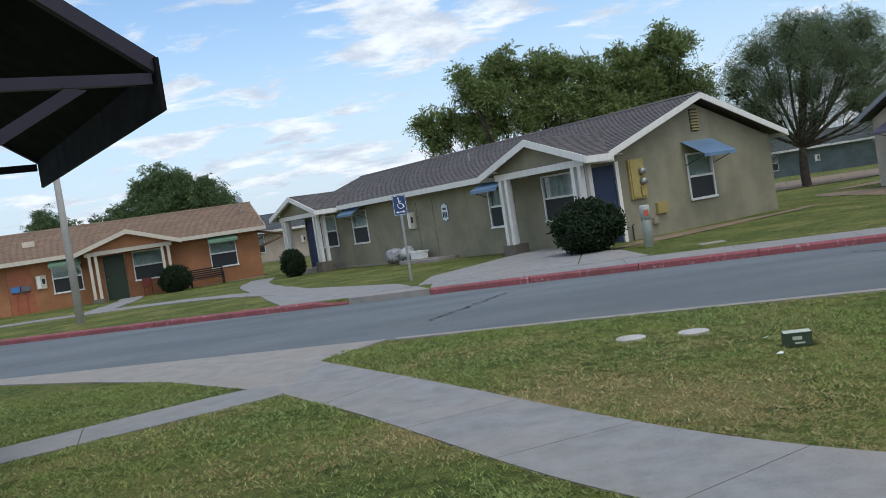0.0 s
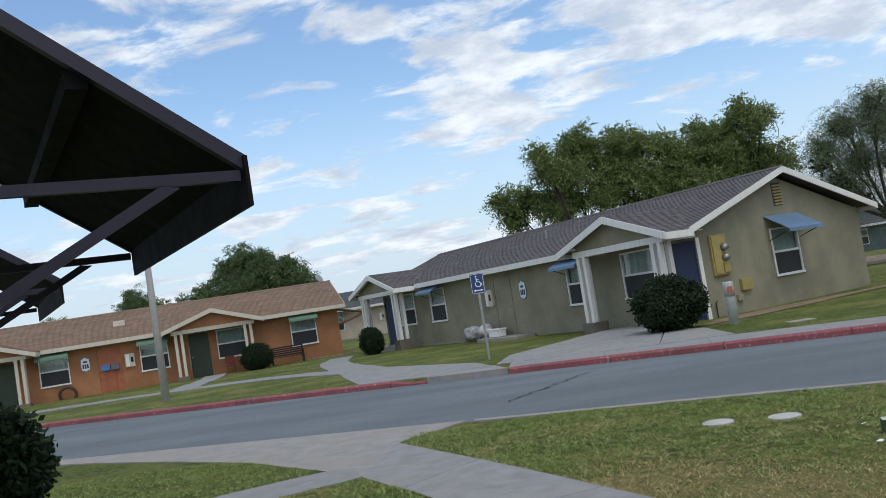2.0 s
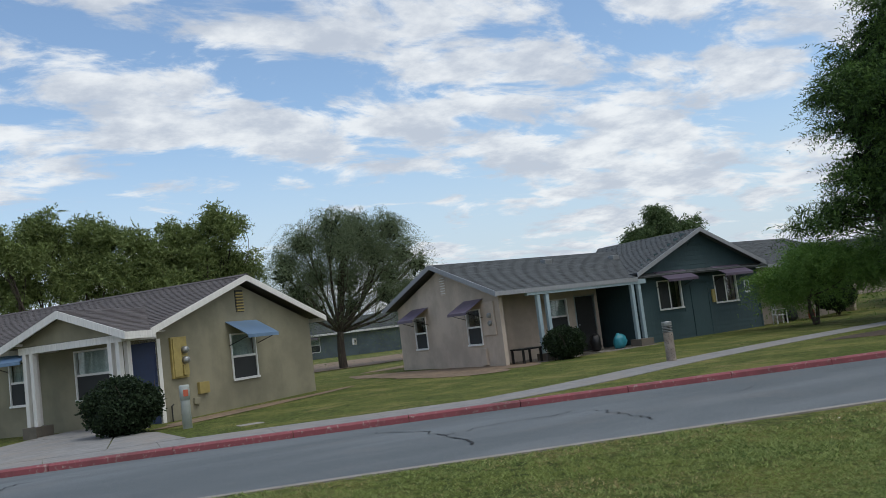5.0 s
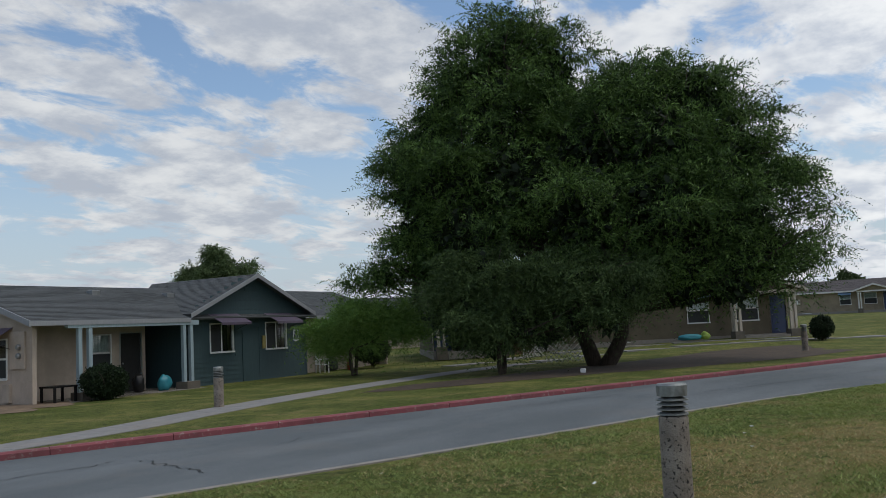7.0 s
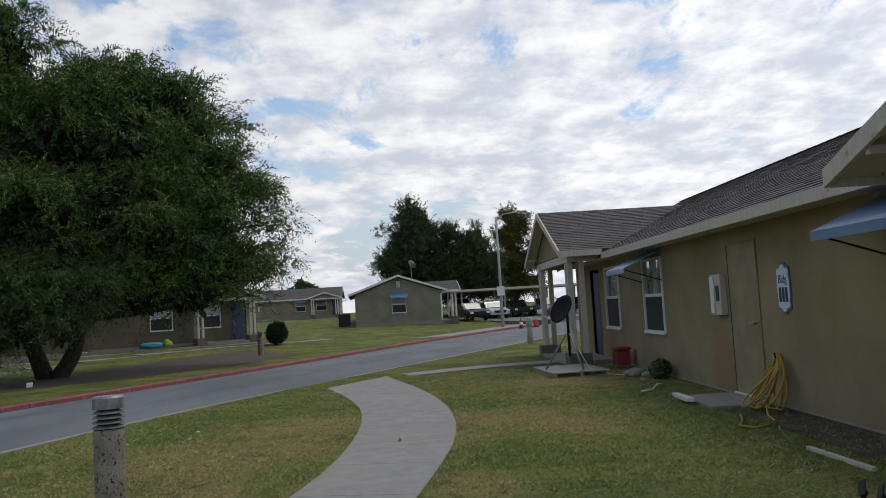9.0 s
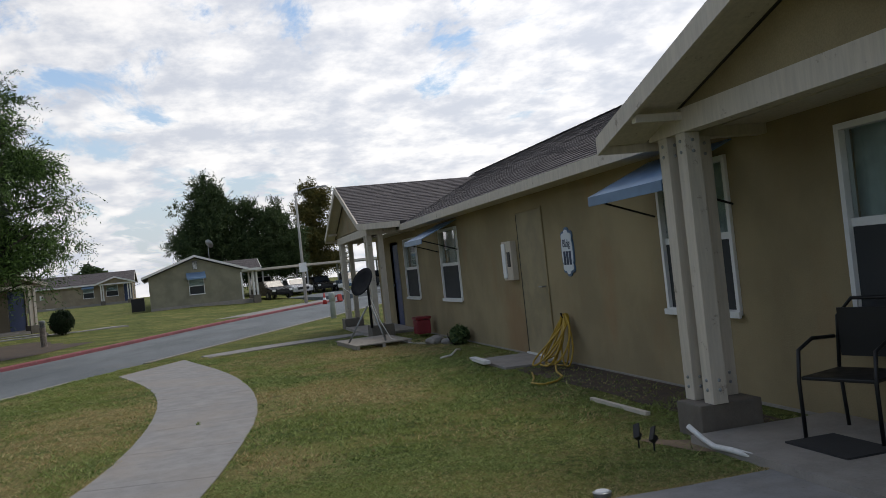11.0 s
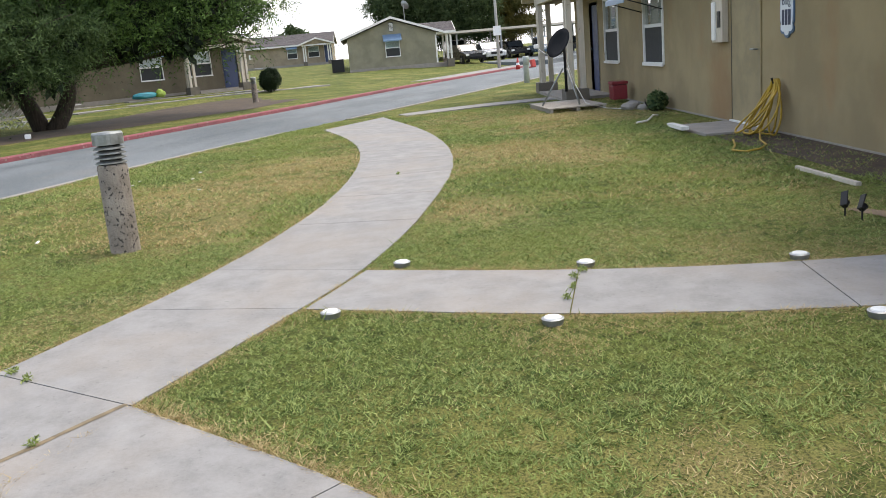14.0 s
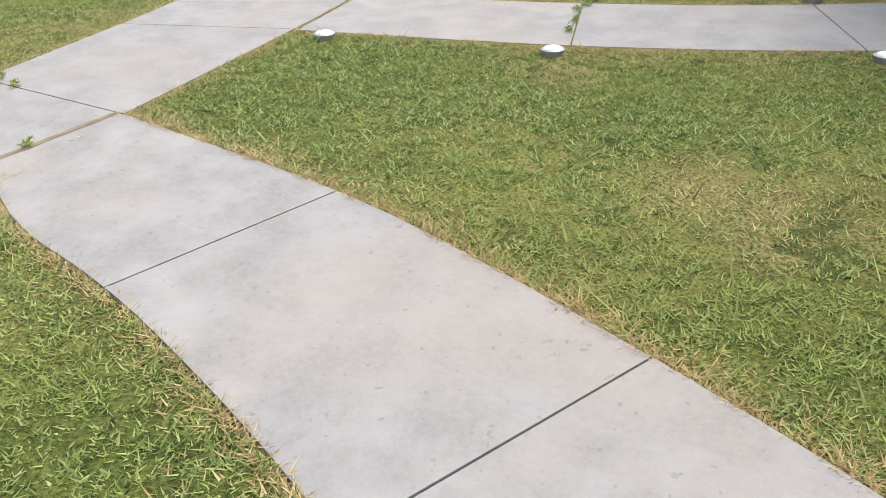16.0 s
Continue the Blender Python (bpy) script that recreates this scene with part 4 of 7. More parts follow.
    for px in (1.35, 1.72, 5.55, 5.88):
        part("post", boxes((px - 0.065, px + 0.065, -0.38, -0.25, 0.30, E - 0.2), bevel=0.006), M_BLUEGREY, house)
    for px in (1.53, 5.71):
        part("pedestal", boxes((px - 0.30, px + 0.30, -0.60, -0.05, -0.25, 0.30), bevel=0.012), M_CONC_GREY, house)
    part("beam", boxes((0.9, 6.2, -0.40, -0.24, E - 0.2, E - 0.04)), M_BLUEGREY, house)
    # teal cross gable with clapboards
    gx0, gx1, gE, gA = 6.12, 12.56, 2.62, 4.12
    holes = [(7.1, 8.33, 1.20, 2.28), (10.1, 11.38, 1.20, 2.28)]
    bm = wall_panel(gx0, gx1, zb, gE, holes, 0.0, 0.15)
    gm = (gx0 + gx1) / 2
    prism(bm, [(gx0, 0, gE), (gx1, 0, gE), (gm, 0, gA - 0.1)], (0, 0.0, 0), (0, 0.15, 0))
    bmesh.ops.remove_doubles(bm, verts=bm.verts[:], dist=0.002)
    part("wall", bm, M_TEAL, house)
    part("wall", boxes((gx0, gx0 + 0.15, 0.15, 3.2, zb, gE), (gx1 - 0.15, gx1, 0.15, 0.75, zb, gE)), M_TEAL, house)
    z = 0.02
    while z < gA - 0.3:
        inset = max(0.0, (z - gE) / (gA - gE) * (gx1 - gx0) / 2)
        cuts = [(gx0 + inset, gx1 - inset)]
        if 1.02 < z < 2.30:
            cuts = [(gx0, 7.04), (8.39, 10.04), (11.44, gx1)]
        if z < 2.02:
            cuts = [c for a, b in cuts for c in ((a, min(b, 8.75)), (max(a, 9.72), b)) if c[1] - c[0] > 0.05]
        for a, b in cuts:
            bm = bmesh.new()
            prism(bm, [(a, -0.026, z), (a, -0.010, z + 0.175), (a, -0.001, z + 0.175), (a, -0.001, z)], (0, 0, 0), (b - a, 0, 0))
            part("clapboard", bm, M_TEAL, house)
        z += 0.172
    part("door", boxes((8.78, 9.68, -0.035, -0.002, 0.04, 2.0)), M_TEAL, house, "flush teal utility door")
    for x0, x1 in ((7.1, 8.33), (10.1, 11.38)):
        window_unit(house, pose(x0, 0, 1.20), x1 - x0, 1.08, slider=True, curtain=0)
        awning(house, pose((x0 + x1) / 2 + 0.05, -0.03, 2.62), 1.55, M_AWN_PLUM, 0.34, 0.7)
    for x in (gx0, gx1):
        part("corner_board", boxes((x - 0.04, x + 0.04, -0.04, -0.028, zb, gE)), M_TEAL, house)
    part("meter_box", boxes((9.86, 10.02, -0.10, -0.03, 1.25, 1.75), bevel=0.008), M_YELLOW, house, "yellow utility box")
    part("gable_vent", boxes((gm - 0.35, gm + 0.35, -0.04, -0.02, 3.48, 3.60), (gm - 0.25, gm + 0.25, -0.04, -0.02, 3.63, 3.72)), M_TEAL, house)
    # roofs
    bm = bmesh.new()
    ym = W / 2
    roof_plane(bm, (-0.35, -0.40, E + 0.02), (L + 0.3, -0.40, E + 0.02), (L + 0.3, ym, R), (-0.35, ym, R), True, seed=31)
    roof_plane(bm, (L + 0.3, W + 0.4, E), (-0.35, W + 0.4, E), (-0.35, ym, R), (L + 0.3, ym, R), False, seed=32)
    rf = part("roof", bm, M_SHINGLE_DARK, house)
    rf["kind"] = "stuff"
    bm = bmesh.new()
    ps = (gA - gE) / ((gx1 - gx0) / 2 + 0.25)
    for q in (-1, 1):
        ex = gm + q * ((gx1 - gx0) / 2 + 0.25)
        e0, e1 = (ex, -0.38, gE), (ex, 3.0, gE)
        r0, r1 = (gm, -0.38, gA), (gm, 5.4, gA)
        roof_plane(bm, *((e0, e1, r1, r0) if q > 0 else (e1, e0, r0, r1)), True, seed=33 + q)
    rf = part("roof", bm, M_SHINGLE_DARK, house)
    rf["kind"] = "stuff"
    for q in (-1, 1):
        ex = gm + q * ((gx1 - gx0) / 2 + 0.27)
        bm = bmesh.new()
        prism(bm, [(ex, -0.38, gE - 0.15), (gm, -0.38, gA - 0.14), (gm, -0.38, gA + 0.02), (ex, -0.38, gE + 0.01)], (0, -0.03, 0), (0, 0, 0))
        part("rake_board", bm, M_FASCIA, house)
    for a, b in ((-0.35, gx0 - 0.3), (gx1 + 0.3, L + 0.3)):
        part("fascia", boxes((a, b, -0.43, -0.40, E - 0.11, E + 0.03)), M_FASCIA, house)
    part("porch_ceiling", boxes((0.16, gx0 - 0.02, -0.38, 3.19, E - 0.05, E - 0.035)), M_BLUEGREY, house)
    for a, b in (((-0.43, E - 0.13), (ym, R - 0.15)), ((W + 0.43, E - 0.13), (ym, R - 0.15))):
        bm = bmesh.new()
        prism(bm, [(-0.35, a[0], a[1]), (-0.35, b[0], b[1]), (-0.35, b[0], b[1] + 0.17), (-0.35, a[0], a[1] + 0.17)], (-0.034, 0, 0), (0.0, 0, 0))
        part("rake_board", bm, M_FASCIA, house)
    for x, y in ((4.2, 2.6), (7.4, 2.4), (8.3, 2.0)):
        zz = E + pt * (y + 0.4)
        part("roof_vent", boxes((x - 0.17, x + 0.17, y - 0.15, y + 0.15, zz - 0.05, zz + 0.14), bevel=0.02), M_STEEL, house)
    part("foundation", boxes((-0.012, -0.001, 0, W, zb, 0.02)), M_CONC_OLD, house)
    part("foundation", boxes((gx0, gx1, -0.03, -0.027, zb, 0.015)), M_CONC_OLD, house)
    return house


house_200()

# ---- trees and shrubs ----
def leaf_cloud(name, centres, radii, count, size, aspect, droop, mat, parent, rng, shell=0.55, hang=0.0, label="", shag=0.35):
    """A crown part: many small leaf blades scattered in uneven clumps, denser towards the outside."""
    c = np.array(centres, float)
    r = np.array(radii, float).reshape(len(c), -1)
    if r.shape[1] == 1:
        r = np.repeat(r, 3, 1)
    wgt = r.prod(1) ** (2 / 3)
    idx = rng.choice(len(c), count, p=wgt / wgt.sum())
    d = rng.normal(size=(count, 3))
    d /= np.linalg.norm(d, axis=1)[:, None]
    rad = shell + (1 - shell) * rng.random(count) ** 0.7
    rad *= 1 + 0.37 * shag * rng.normal(size=count)
    p = c[idx] + d * r[idx] * rad[:, None]
    p[:, 2] -= hang * rng.random(count) ** 2
    ax = rng.normal(size=(count, 3)) * (1 - droop) + d * shag
    ax[:, 2] -= droop * 1.6
    ax /= np.linalg.norm(ax, axis=1)[:, None]
    sd = np.cross(ax, rng.normal(size=(count, 3)))
    sd /= np.linalg.norm(sd, axis=1)[:, None]
    ln = size * (0.6 + 0.8 * rng.random(count))[:, None]
    wd = ln * aspect
    v = np.empty((count, 4, 3))
    v[:, 0] = p
    v[:, 1] = p + ax * ln * 0.5 + sd * wd
    v[:, 2] = p + ax * ln
    v[:, 3] = p + ax * ln * 0.5 - sd * wd
    me = bpy.data.meshes.new(name)
    me.vertices.add(count * 4)
    me.vertices.foreach_set("co", v.ravel())
    me.loops.add(count * 4)
    me.loops.foreach_set("vertex_index", np.arange(count * 4))
    me.polygons.add(count)
    me.polygons.foreach_set("loop_start", np.arange(count) * 4)
    me.update(calc_edges=True)
    me.materials.append(mat)
    ob = new(name, me)
    ob.parent = parent
    if label:
        ob["label"] = label
    return ob


def spray_crown(name, centres, radii, sprays, nodes, length, leaf, aspect, droop, mat, parent, rng, outward=0.8, lift=0.15, squash=1.0):
    """A crown part: arching sprays with paired leaflets, starting in tufts and reaching outwards."""
    c, r = np.array(centres, float), np.array(radii, float)
    idx = rng.choice(len(c), sprays, p=r ** 2 / (r ** 2).sum())
    d = rng.normal(size=(sprays, 3))
    d /= np.linalg.norm(d, axis=1)[:, None]
    d[:, 2] *= squash
    start = c[idx] + d * (r[idx] * (0.15 + 0.75 * rng.random(sprays)))[:, None]
    way = d * outward + rng.normal(size=(sprays, 3)) * 0.4
    way[:, 2] += lift
    way /= np.linalg.norm(way, axis=1)[:, None]
    ln = length * (0.45 + 0.85 * rng.random(sprays))
    t = np.linspace(0.06, 1, nodes)
    p = start[:, None] + way[:, None] * (ln[:, None] * t)[:, :, None]
    p[:, :, 2] -= droop * ln[:, None] * t ** 2
    tan = np.repeat(way[:, None], nodes, 1)
    tan[:, :, 2] -= 2 * droop * t
    tan /= np.linalg.norm(tan, axis=2)[:, :, None]
    side = np.cross(tan, np.repeat(rng.normal(size=(sprays, 1, 3)), nodes, 1))
    side /= np.linalg.norm(side, axis=2)[:, :, None] + 1e-9
    tris = []
    for sgn in (1, -1):
        ax = tan * 0.6 + side * 0.75 * sgn + rng.normal(size=p.shape) * 0.22
        ax /= np.linalg.norm(ax, axis=2)[:, :, None]
        ll = (leaf * (0.55 + 0.7 * rng.random(p.shape[:2])) * (1 - 0.35 * t))[:, :, None]
        wd = np.cross(ax, rng.normal(size=p.shape))
        wd *= ll * aspect * 2 / (np.linalg.norm(wd, axis=2)[:, :, None] + 1e-9)
        tris.append(np.stack([p, p + ax * ll * 0.5 + wd, p + ax * ll], 2).reshape(-1, 3, 3))
    v = np.concatenate(tris)
    n = len(v)
    me = bpy.data.meshes.new(name)
    me.vertices.add(n * 3)
    me.vertices.foreach_set("co", v.ravel())
    me.loops.add(n * 3)
    me.loops.foreach_set("vertex_index", np.arange(n * 3))
    me.polygons.add(n)
    me.polygons.foreach_set("loop_start", np.arange(n) * 3)
    me.update(calc_edges=True)
    me.materials.append(mat)
    ob = new(name, me)
    ob.parent = parent
    return ob


def limb(bm, a, b, r0, r1, rng, bend=0.12, n=6, sides=7):
    a, b = np.array(a, float), np.array(b, float)
    ln = np.linalg.norm(b - a)
    k = rng.normal(size=3) * bend * ln
    pts = [tuple(a + (b - a) * t + k * math.sin(math.pi * t)) for t in np.linspace(0, 1, n)]
    tube(bm, pts, r0, sides, r1)
    return pts


def tree(at, label, trunk, clumps, leaf, mat, seed, category="tree", stems=1, base_r=0.25, fork=0.35, twigs=3, group="", flat=1.0, turn=0.4, shag=0.35, spray=None, pads=False, inner=0):
    """trunk: height of the fork. clumps: rows of (x, y, z, r) round the base. leaf: (count, size, aspect, droop, hang)."""
    rng = np.random.default_rng(seed)
    t = thing("tree", pose(*at), label, category, group)
    bm = bmesh.new()
    cl = np.array(clumps, float)
    heads = []
    for s in range(stems):
        a = s * math.tau / max(stems, 1) + turn
        lean = (0.0 if stems == 1 else 0.55) * trunk
        top = (math.cos(a) * lean, math.sin(a) * lean, trunk)
        foot = (math.cos(a) * 0.12 * (stems > 1), math.sin(a) * 0.12 * (stems > 1), -0.15)
        limb(bm, foot, top, base_r, base_r * 0.7, rng, 0.06, 7, 10)
        heads.append(np.array(top))
    for x, y, z, r in cl:
        h = min(heads, key=lambda q: np.linalg.norm(q[:2] - np.array((x, y))))
        pts = limb(bm, h, (x, y, z), base_r * 0.42, base_r * 0.08, rng, 0.06, 6, 6)
        for _ in range(twigs):
            e = np.array((x, y, z)) + np.clip(rng.normal(size=3), -1.4, 1.4) * r * 0.45
            limb(bm, pts[int(rng.integers(2, 5))], e, base_r * 0.14, 0.012, rng, 0.07, 5, 5)
    part("trunk", bm, M_BARK, t, smooth=True)
    # a clump breaks into smaller tufts, so that the outline stays uneven and gapped
    tufts, rads = [], []
    for x, y, z, r in cl:
        m = int(5 + 4 * r) if pads else int(10 + 6 * r)
        d = rng.normal(size=(m, 3))
        d /= np.linalg.norm(d, axis=1)[:, None]
        q = np.array((x, y, z)) + d * r * (0.25 + 0.75 * rng.random((m, 1))) * (1, 1, 0.8)
        tufts += list(q)
        rads += [(q, q, q * flat) for q in r * (0.22 + 0.26 * rng.random(m)) * (1.15 if pads else 1.0)]
        if spray:
            # a few strays past the rim
            d = rng.normal(size=(5, 3))
            d /= np.linalg.norm(d, axis=1)[:, None]
            tufts += list(np.array((x, y, z)) + d * r * (1.05, 1.05, 0.9))
            rads += [(q, q, q) for q in r * (0.10 + 0.14 * rng.random(5))]
    if spray:
        spray_crown("crown", tufts, [q[0] for q in rads], *spray[:6], mat, t, rng, *spray[6:], 0.42 if pads else 1.0)
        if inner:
            # near-black blades fill the crown, their colour standing in for its inner shade
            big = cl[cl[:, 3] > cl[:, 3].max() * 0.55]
            leaf_cloud("inner_leaves", big[:, :3] - (0, 0, 0.25), big[:, 3] * 0.5, inner, 0.34, 0.30, 0.2, M_LEAF_SHADE, t, rng, 0.1, label="inner foliage with shade painted in near-black")
        return t
    count, size, aspect, droop, hang = leaf
    leaf_cloud("crown", tufts, rads, count, size, aspect, droop, mat, t, rng, 0.25, hang, shag=shag)
    return t


# near-black leaf tone paints in the shade deep inside crowns and bushes
M_LEAF_SHADE = leafy("painted_shade_leaf", (0.008, 0.014, 0.007), (0.018, 0.030, 0.012), None, 0.05)
M_LEAF_MESQ = leafy("mesquite_leaf", (0.010, 0.024, 0.007), (0.165, 0.280, 0.064), (0.034, 0.070, 0.018), 0.14)
M_LEAF_EUC = leafy("eucalyptus_leaf", (0.055, 0.085, 0.026), (0.27, 0.33, 0.115), (0.17, 0.22, 0.07))
M_LEAF_WILLOW = leafy("pepper_leaf", (0.065, 0.095, 0.050), (0.23, 0.28, 0.15), (0.14, 0.18, 0.10))
M_LEAF_DARK = leafy("dark_leaf", (0.024, 0.045, 0.018), (0.090, 0.130, 0.048), (0.050, 0.080, 0.030))
M_LEAF_ROUND = leafy("green_leaf", (0.030, 0.060, 0.024), (0.18, 0.245, 0.10), (0.10, 0.15, 0.06))
M_LEAF_GOLD = leafy("turning_leaf", (0.085, 0.080, 0.022), (0.165, 0.130, 0.035), (0.060, 0.075, 0.022))
M_LEAF_BUSH = leafy("bush_leaf", (0.010, 0.020, 0.010), (0.038, 0.062, 0.026), (0.022, 0.040, 0.016))

# the great mesquite by the road
MESQ = (29.4, 12.4, -0.1)
# lobes of the crown as (across, height, radius, depth), seen square from the walk
AWAY, ACROSS = Vector((0.953, 0.303, 0)), Vector((0.303, -0.953, 0))
tall_lobe = [(-3, 11.6, 1.9, 0), (-1.3, 11.2, 1.8, 0.5), (-4.6, 11.0, 1.6, 0), (-3.0, 12.6, 1.3, 0), (-4.7, 12.4, 0.9, 0.3), (-1.8, 12.6, 1.0, -0.3), (-5.4, 9.6, 1.7, 0), (-3.2, 9.6, 2.1, -1), (-1, 9.4, 2.1, 1), (-6.3, 8.4, 1.4, 0), (-6.6, 7.2, 1.8, 0.4), (-4.6, 7.4, 2.1, -1.2), (-2.2, 7.2, 2.3, -1.6), (-7.2, 7.4, 1.0, 0), (-6.3, 5.6, 1.7, 0), (-4.2, 5.3, 2.0, -1.4), (-6.2, 4.3, 1.4, 0.2), (-7.4, 3.8, 1.0, 0), (-8.4, 3.6, 0.9, 0), (-9.2, 3.5, 0.7, 0)]
broad_lobe = [(1.2, 9.8, 1.9, 0), (2.6, 9.7, 1.7, 0.4), (4.0, 9.5, 1.5, -0.2), (5.2, 9.0, 1.3, 0.2), (0.3, 8.0, 2.2, -1), (2.6, 7.9, 2.1, -1.2), (4.7, 7.6, 1.9, 0), (6.1, 7.6, 1.3, 0.3), (0, 5.8, 2.3, -1.8), (2.6, 5.8, 2.2, -1.6), (5.0, 5.7, 2.0, -0.6), (6.7, 6.2, 1.3, 0), (3.4, 4.0, 1.9, -0.5), (5.4, 3.9, 1.8, 0), (7.0, 4.0, 1.2, 0.2), (3.0, 3.0, 1.4, -0.8), (4.6, 2.9, 1.35, -0.5), (6.0, 3.0, 1.25, 0), (7.1, 3.1, 0.9, 0.2), (1.7, 3.4, 1.3, -1.0), (7.3, 5.0, 1.0, 0.3), (1.2, 4.2, 1.9, 1.0), (2, 10.6, 1.0, 0), (3.4, 10.4, 0.9, 0.2)]
hind_lobe = [(-3, 6, 2.4, 2.2), (0, 7, 2.4, 2.4), (3, 6, 2.4, 2.2), (-2, 9, 2, 2), (2, 8.6, 2, 2), (-4.6, 4, 1.8, 1.5), (4.5, 4.4, 1.8, 1.8), (0, 4.2, 1.8, 2.4)]


def lobes(rows, k=1.0):
    return [(*(ACROSS * (s * k) + AWAY * d).xy, z, r) for s, z, r, d in rows]


tree(MESQ, "large dark feathery mesquite with a forked trunk", 1.9, lobes(tall_lobe + broad_lobe + hind_lobe), None, M_LEAF_MESQ, 4, stems=2, base_r=0.30, twigs=5, turn=1.45, spray=(28500, 10, 1.0, 0.21, 0.12, 0.46, 0.9, 0.18), pads=True, inner=32000)
M_LEAF_YOUNG = leafy("young_mesquite_leaf", (0.085, 0.165, 0.034), (0.25, 0.40, 0.09), (0.16, 0.27, 0.06))
cl = [(-1.6, 3.2, 1.0, 0.2), (-0.4, 3.6, 1.1, 0), (1, 3.2, 1.1, -0.2), (2.3, 3.1, 1.1, 0.2), (3.4, 3.0, 1.0, 0), (4.6, 2.9, 0.9, 0.2), (-2.2, 2.4, 0.9, 0), (-1, 2.3, 1.1, -0.4), (0.6, 2.0, 1.1, -0.4), (1.6, 1.6, 0.8, 0), (2.8, 2.1, 1.0, 0), (-0.4, 1.4, 0.8, 0.2), (4, 2.0, 0.8, 0)]
tree((25.6, 14.3, -0.1), "low mesquite with drooping grey-green fronds", 1.0, lobes(cl, 0.9), None, leafy("pale_mesquite_leaf", (0.018, 0.038, 0.012), (0.135, 0.205, 0.068), (0.055, 0.092, 0.030), 0.14), 5, stems=2, base_r=0.09, twigs=4, spray=(8500, 9, 0.75, 0.19, 0.12, 0.5, 0.8, 0.1), pads=True, inner=1800)
cl = [(-1.3, 1.7, 0.7, 0), (-0.3, 2.2, 0.9, 0.2), (0.8, 2.3, 0.9, 0), (1.6, 2.0, 0.8, 0), (2.4, 1.9, 0.8, 0.2), (-0.8, 1.3, 0.6, 0), (0.4, 1.5, 0.7, -0.2)]
tree((26.2, 21.0, -0.1), "young mesquite with bright green drooping fronds", 1.0, lobes(cl, 0.95), None, M_LEAF_YOUNG, 6, stems=2, base_r=0.08, twigs=4, spray=(3800, 9, 0.85, 0.18, 0.11, 0.5, 0.8, 0.2), pads=True)
# the gum trees behind the olive house, clumps as (x, height, radius) in the row's plane
GUMS = [(2.3, [(-1.4, 6.2, 0.67), (-0.8, 5.3, 0.67), (-0.2, 6.3, 0.55), (0.8, 5.8, 0.86), (1.5, 5.2, 0.77), (0.9, 8.1, 0.61), (1.5, 7.4, 0.77), (2.5, 6.9, 0.92), (3.3, 8.6, 0.86), (2.4, 8.2, 0.61), (3.7, 7.6, 0.92), (2.3, 5.7, 0.92), (3.9, 5.9, 0.92)]),
        (6.6, [(5.3, 8.6, 0.68), (5.4, 7.7, 0.93), (4.8, 6.5, 0.92), (6.4, 7.8, 0.87), (7.3, 7.3, 0.87), (5.9, 6.0, 1.08), (7.3, 6.0, 0.93), (8.6, 7.1, 0.78), (8.4, 6.2, 0.87), (6.4, 4.8, 1.0), (8.0, 4.8, 0.9)]),
        (11.0, [(9.6, 8.2, 0.63), (10.3, 7.8, 0.78), (11.5, 8.6, 0.76), (12.2, 8.0, 0.7), (12.8, 8.4, 0.44), (10.7, 6.8, 0.94), (11.7, 6.5, 0.88), (9.6, 6.6, 0.94), (12.6, 6.5, 0.63), (13.1, 6.1, 0.7), (13.4, 5.5, 0.51), (8.8, 5.4, 0.94), (10.4, 5.4, 0.9), (11.8, 5.3, 0.8)])]
for k, (bx, rows) in enumerate(GUMS):
    cl = [(x - bx, 0.9 * math.sin(7.1 * j + k), z + 0.4, r * 1.25) for j, (x, z, r) in enumerate(rows)]
    tree((bx, 47.0, -0.4), "tall open-crowned gum tree with grey-green leaves", 2.8, cl, None, M_LEAF_EUC, 20 + k, base_r=0.17, stems=3 if k != 1 else 2, twigs=4, group="gum trees behind the house", spray=(5200, 5, 0.55, 0.24, 0.17, 0.30, 0.8, 0.10))
cl = [(1.5, 7.4, 0.8), (-0.2, 7.5, 0.8), (3.0, 7.1, 0.8), (-1.5, 6.7, 0.8), (4.3, 5.9, 0.75), (-2.2, 5.9, 0.7), (5.0, 5.2, 0.55), (-2.9, 5.1, 0.6), (0.0, 6.3, 0.95), (2.2, 5.8, 0.95), (3.3, 4.8, 0.8), (1.0, 4.7, 0.9), (-0.8, 4.9, 0.8), (-2.1, 4.1, 0.65), (2.5, 3.7, 0.7), (1.2, 6.7, 0.9), (-2.9, 3.4, 0.6), (4.5, 3.9, 0.65), (-1.2, 3.3, 0.7), (0.9, 3.3, 0.6), (3.6, 3.0, 0.6)]
cl = [(x, 0.9 * math.sin(5.3 * j), z + 0.3, r) for j, (x, z, r) in enumerate(cl)]
tree((16.5, 42.2, -0.3), "weeping pepper tree with thin hanging branches", 2.1, cl, None, M_LEAF_WILLOW, 31, base_r=0.24, twigs=6, spray=(7000, 14, 1.9, 0.17, 0.075, 1.0, 0.5, 0.15), inner=2600)
cl = [(0, 0, 4.6, 2.0), (-2.0, 0, 4.0, 1.6), (2.0, 0, 4.2, 1.7), (-0.9, 0.4, 5.8, 1.3), (1.0, -0.3, 5.7, 1.3), (3.0, 0.2, 3.8, 1.3), (-3.0, 0.2, 3.6, 1.2), (0.2, 0, 6.4, 1.1), (2.2, 0, 5.4, 1.1)]
cl = [(x * 1.2, y, z * 1.0, r) for x, y, z, r in cl]
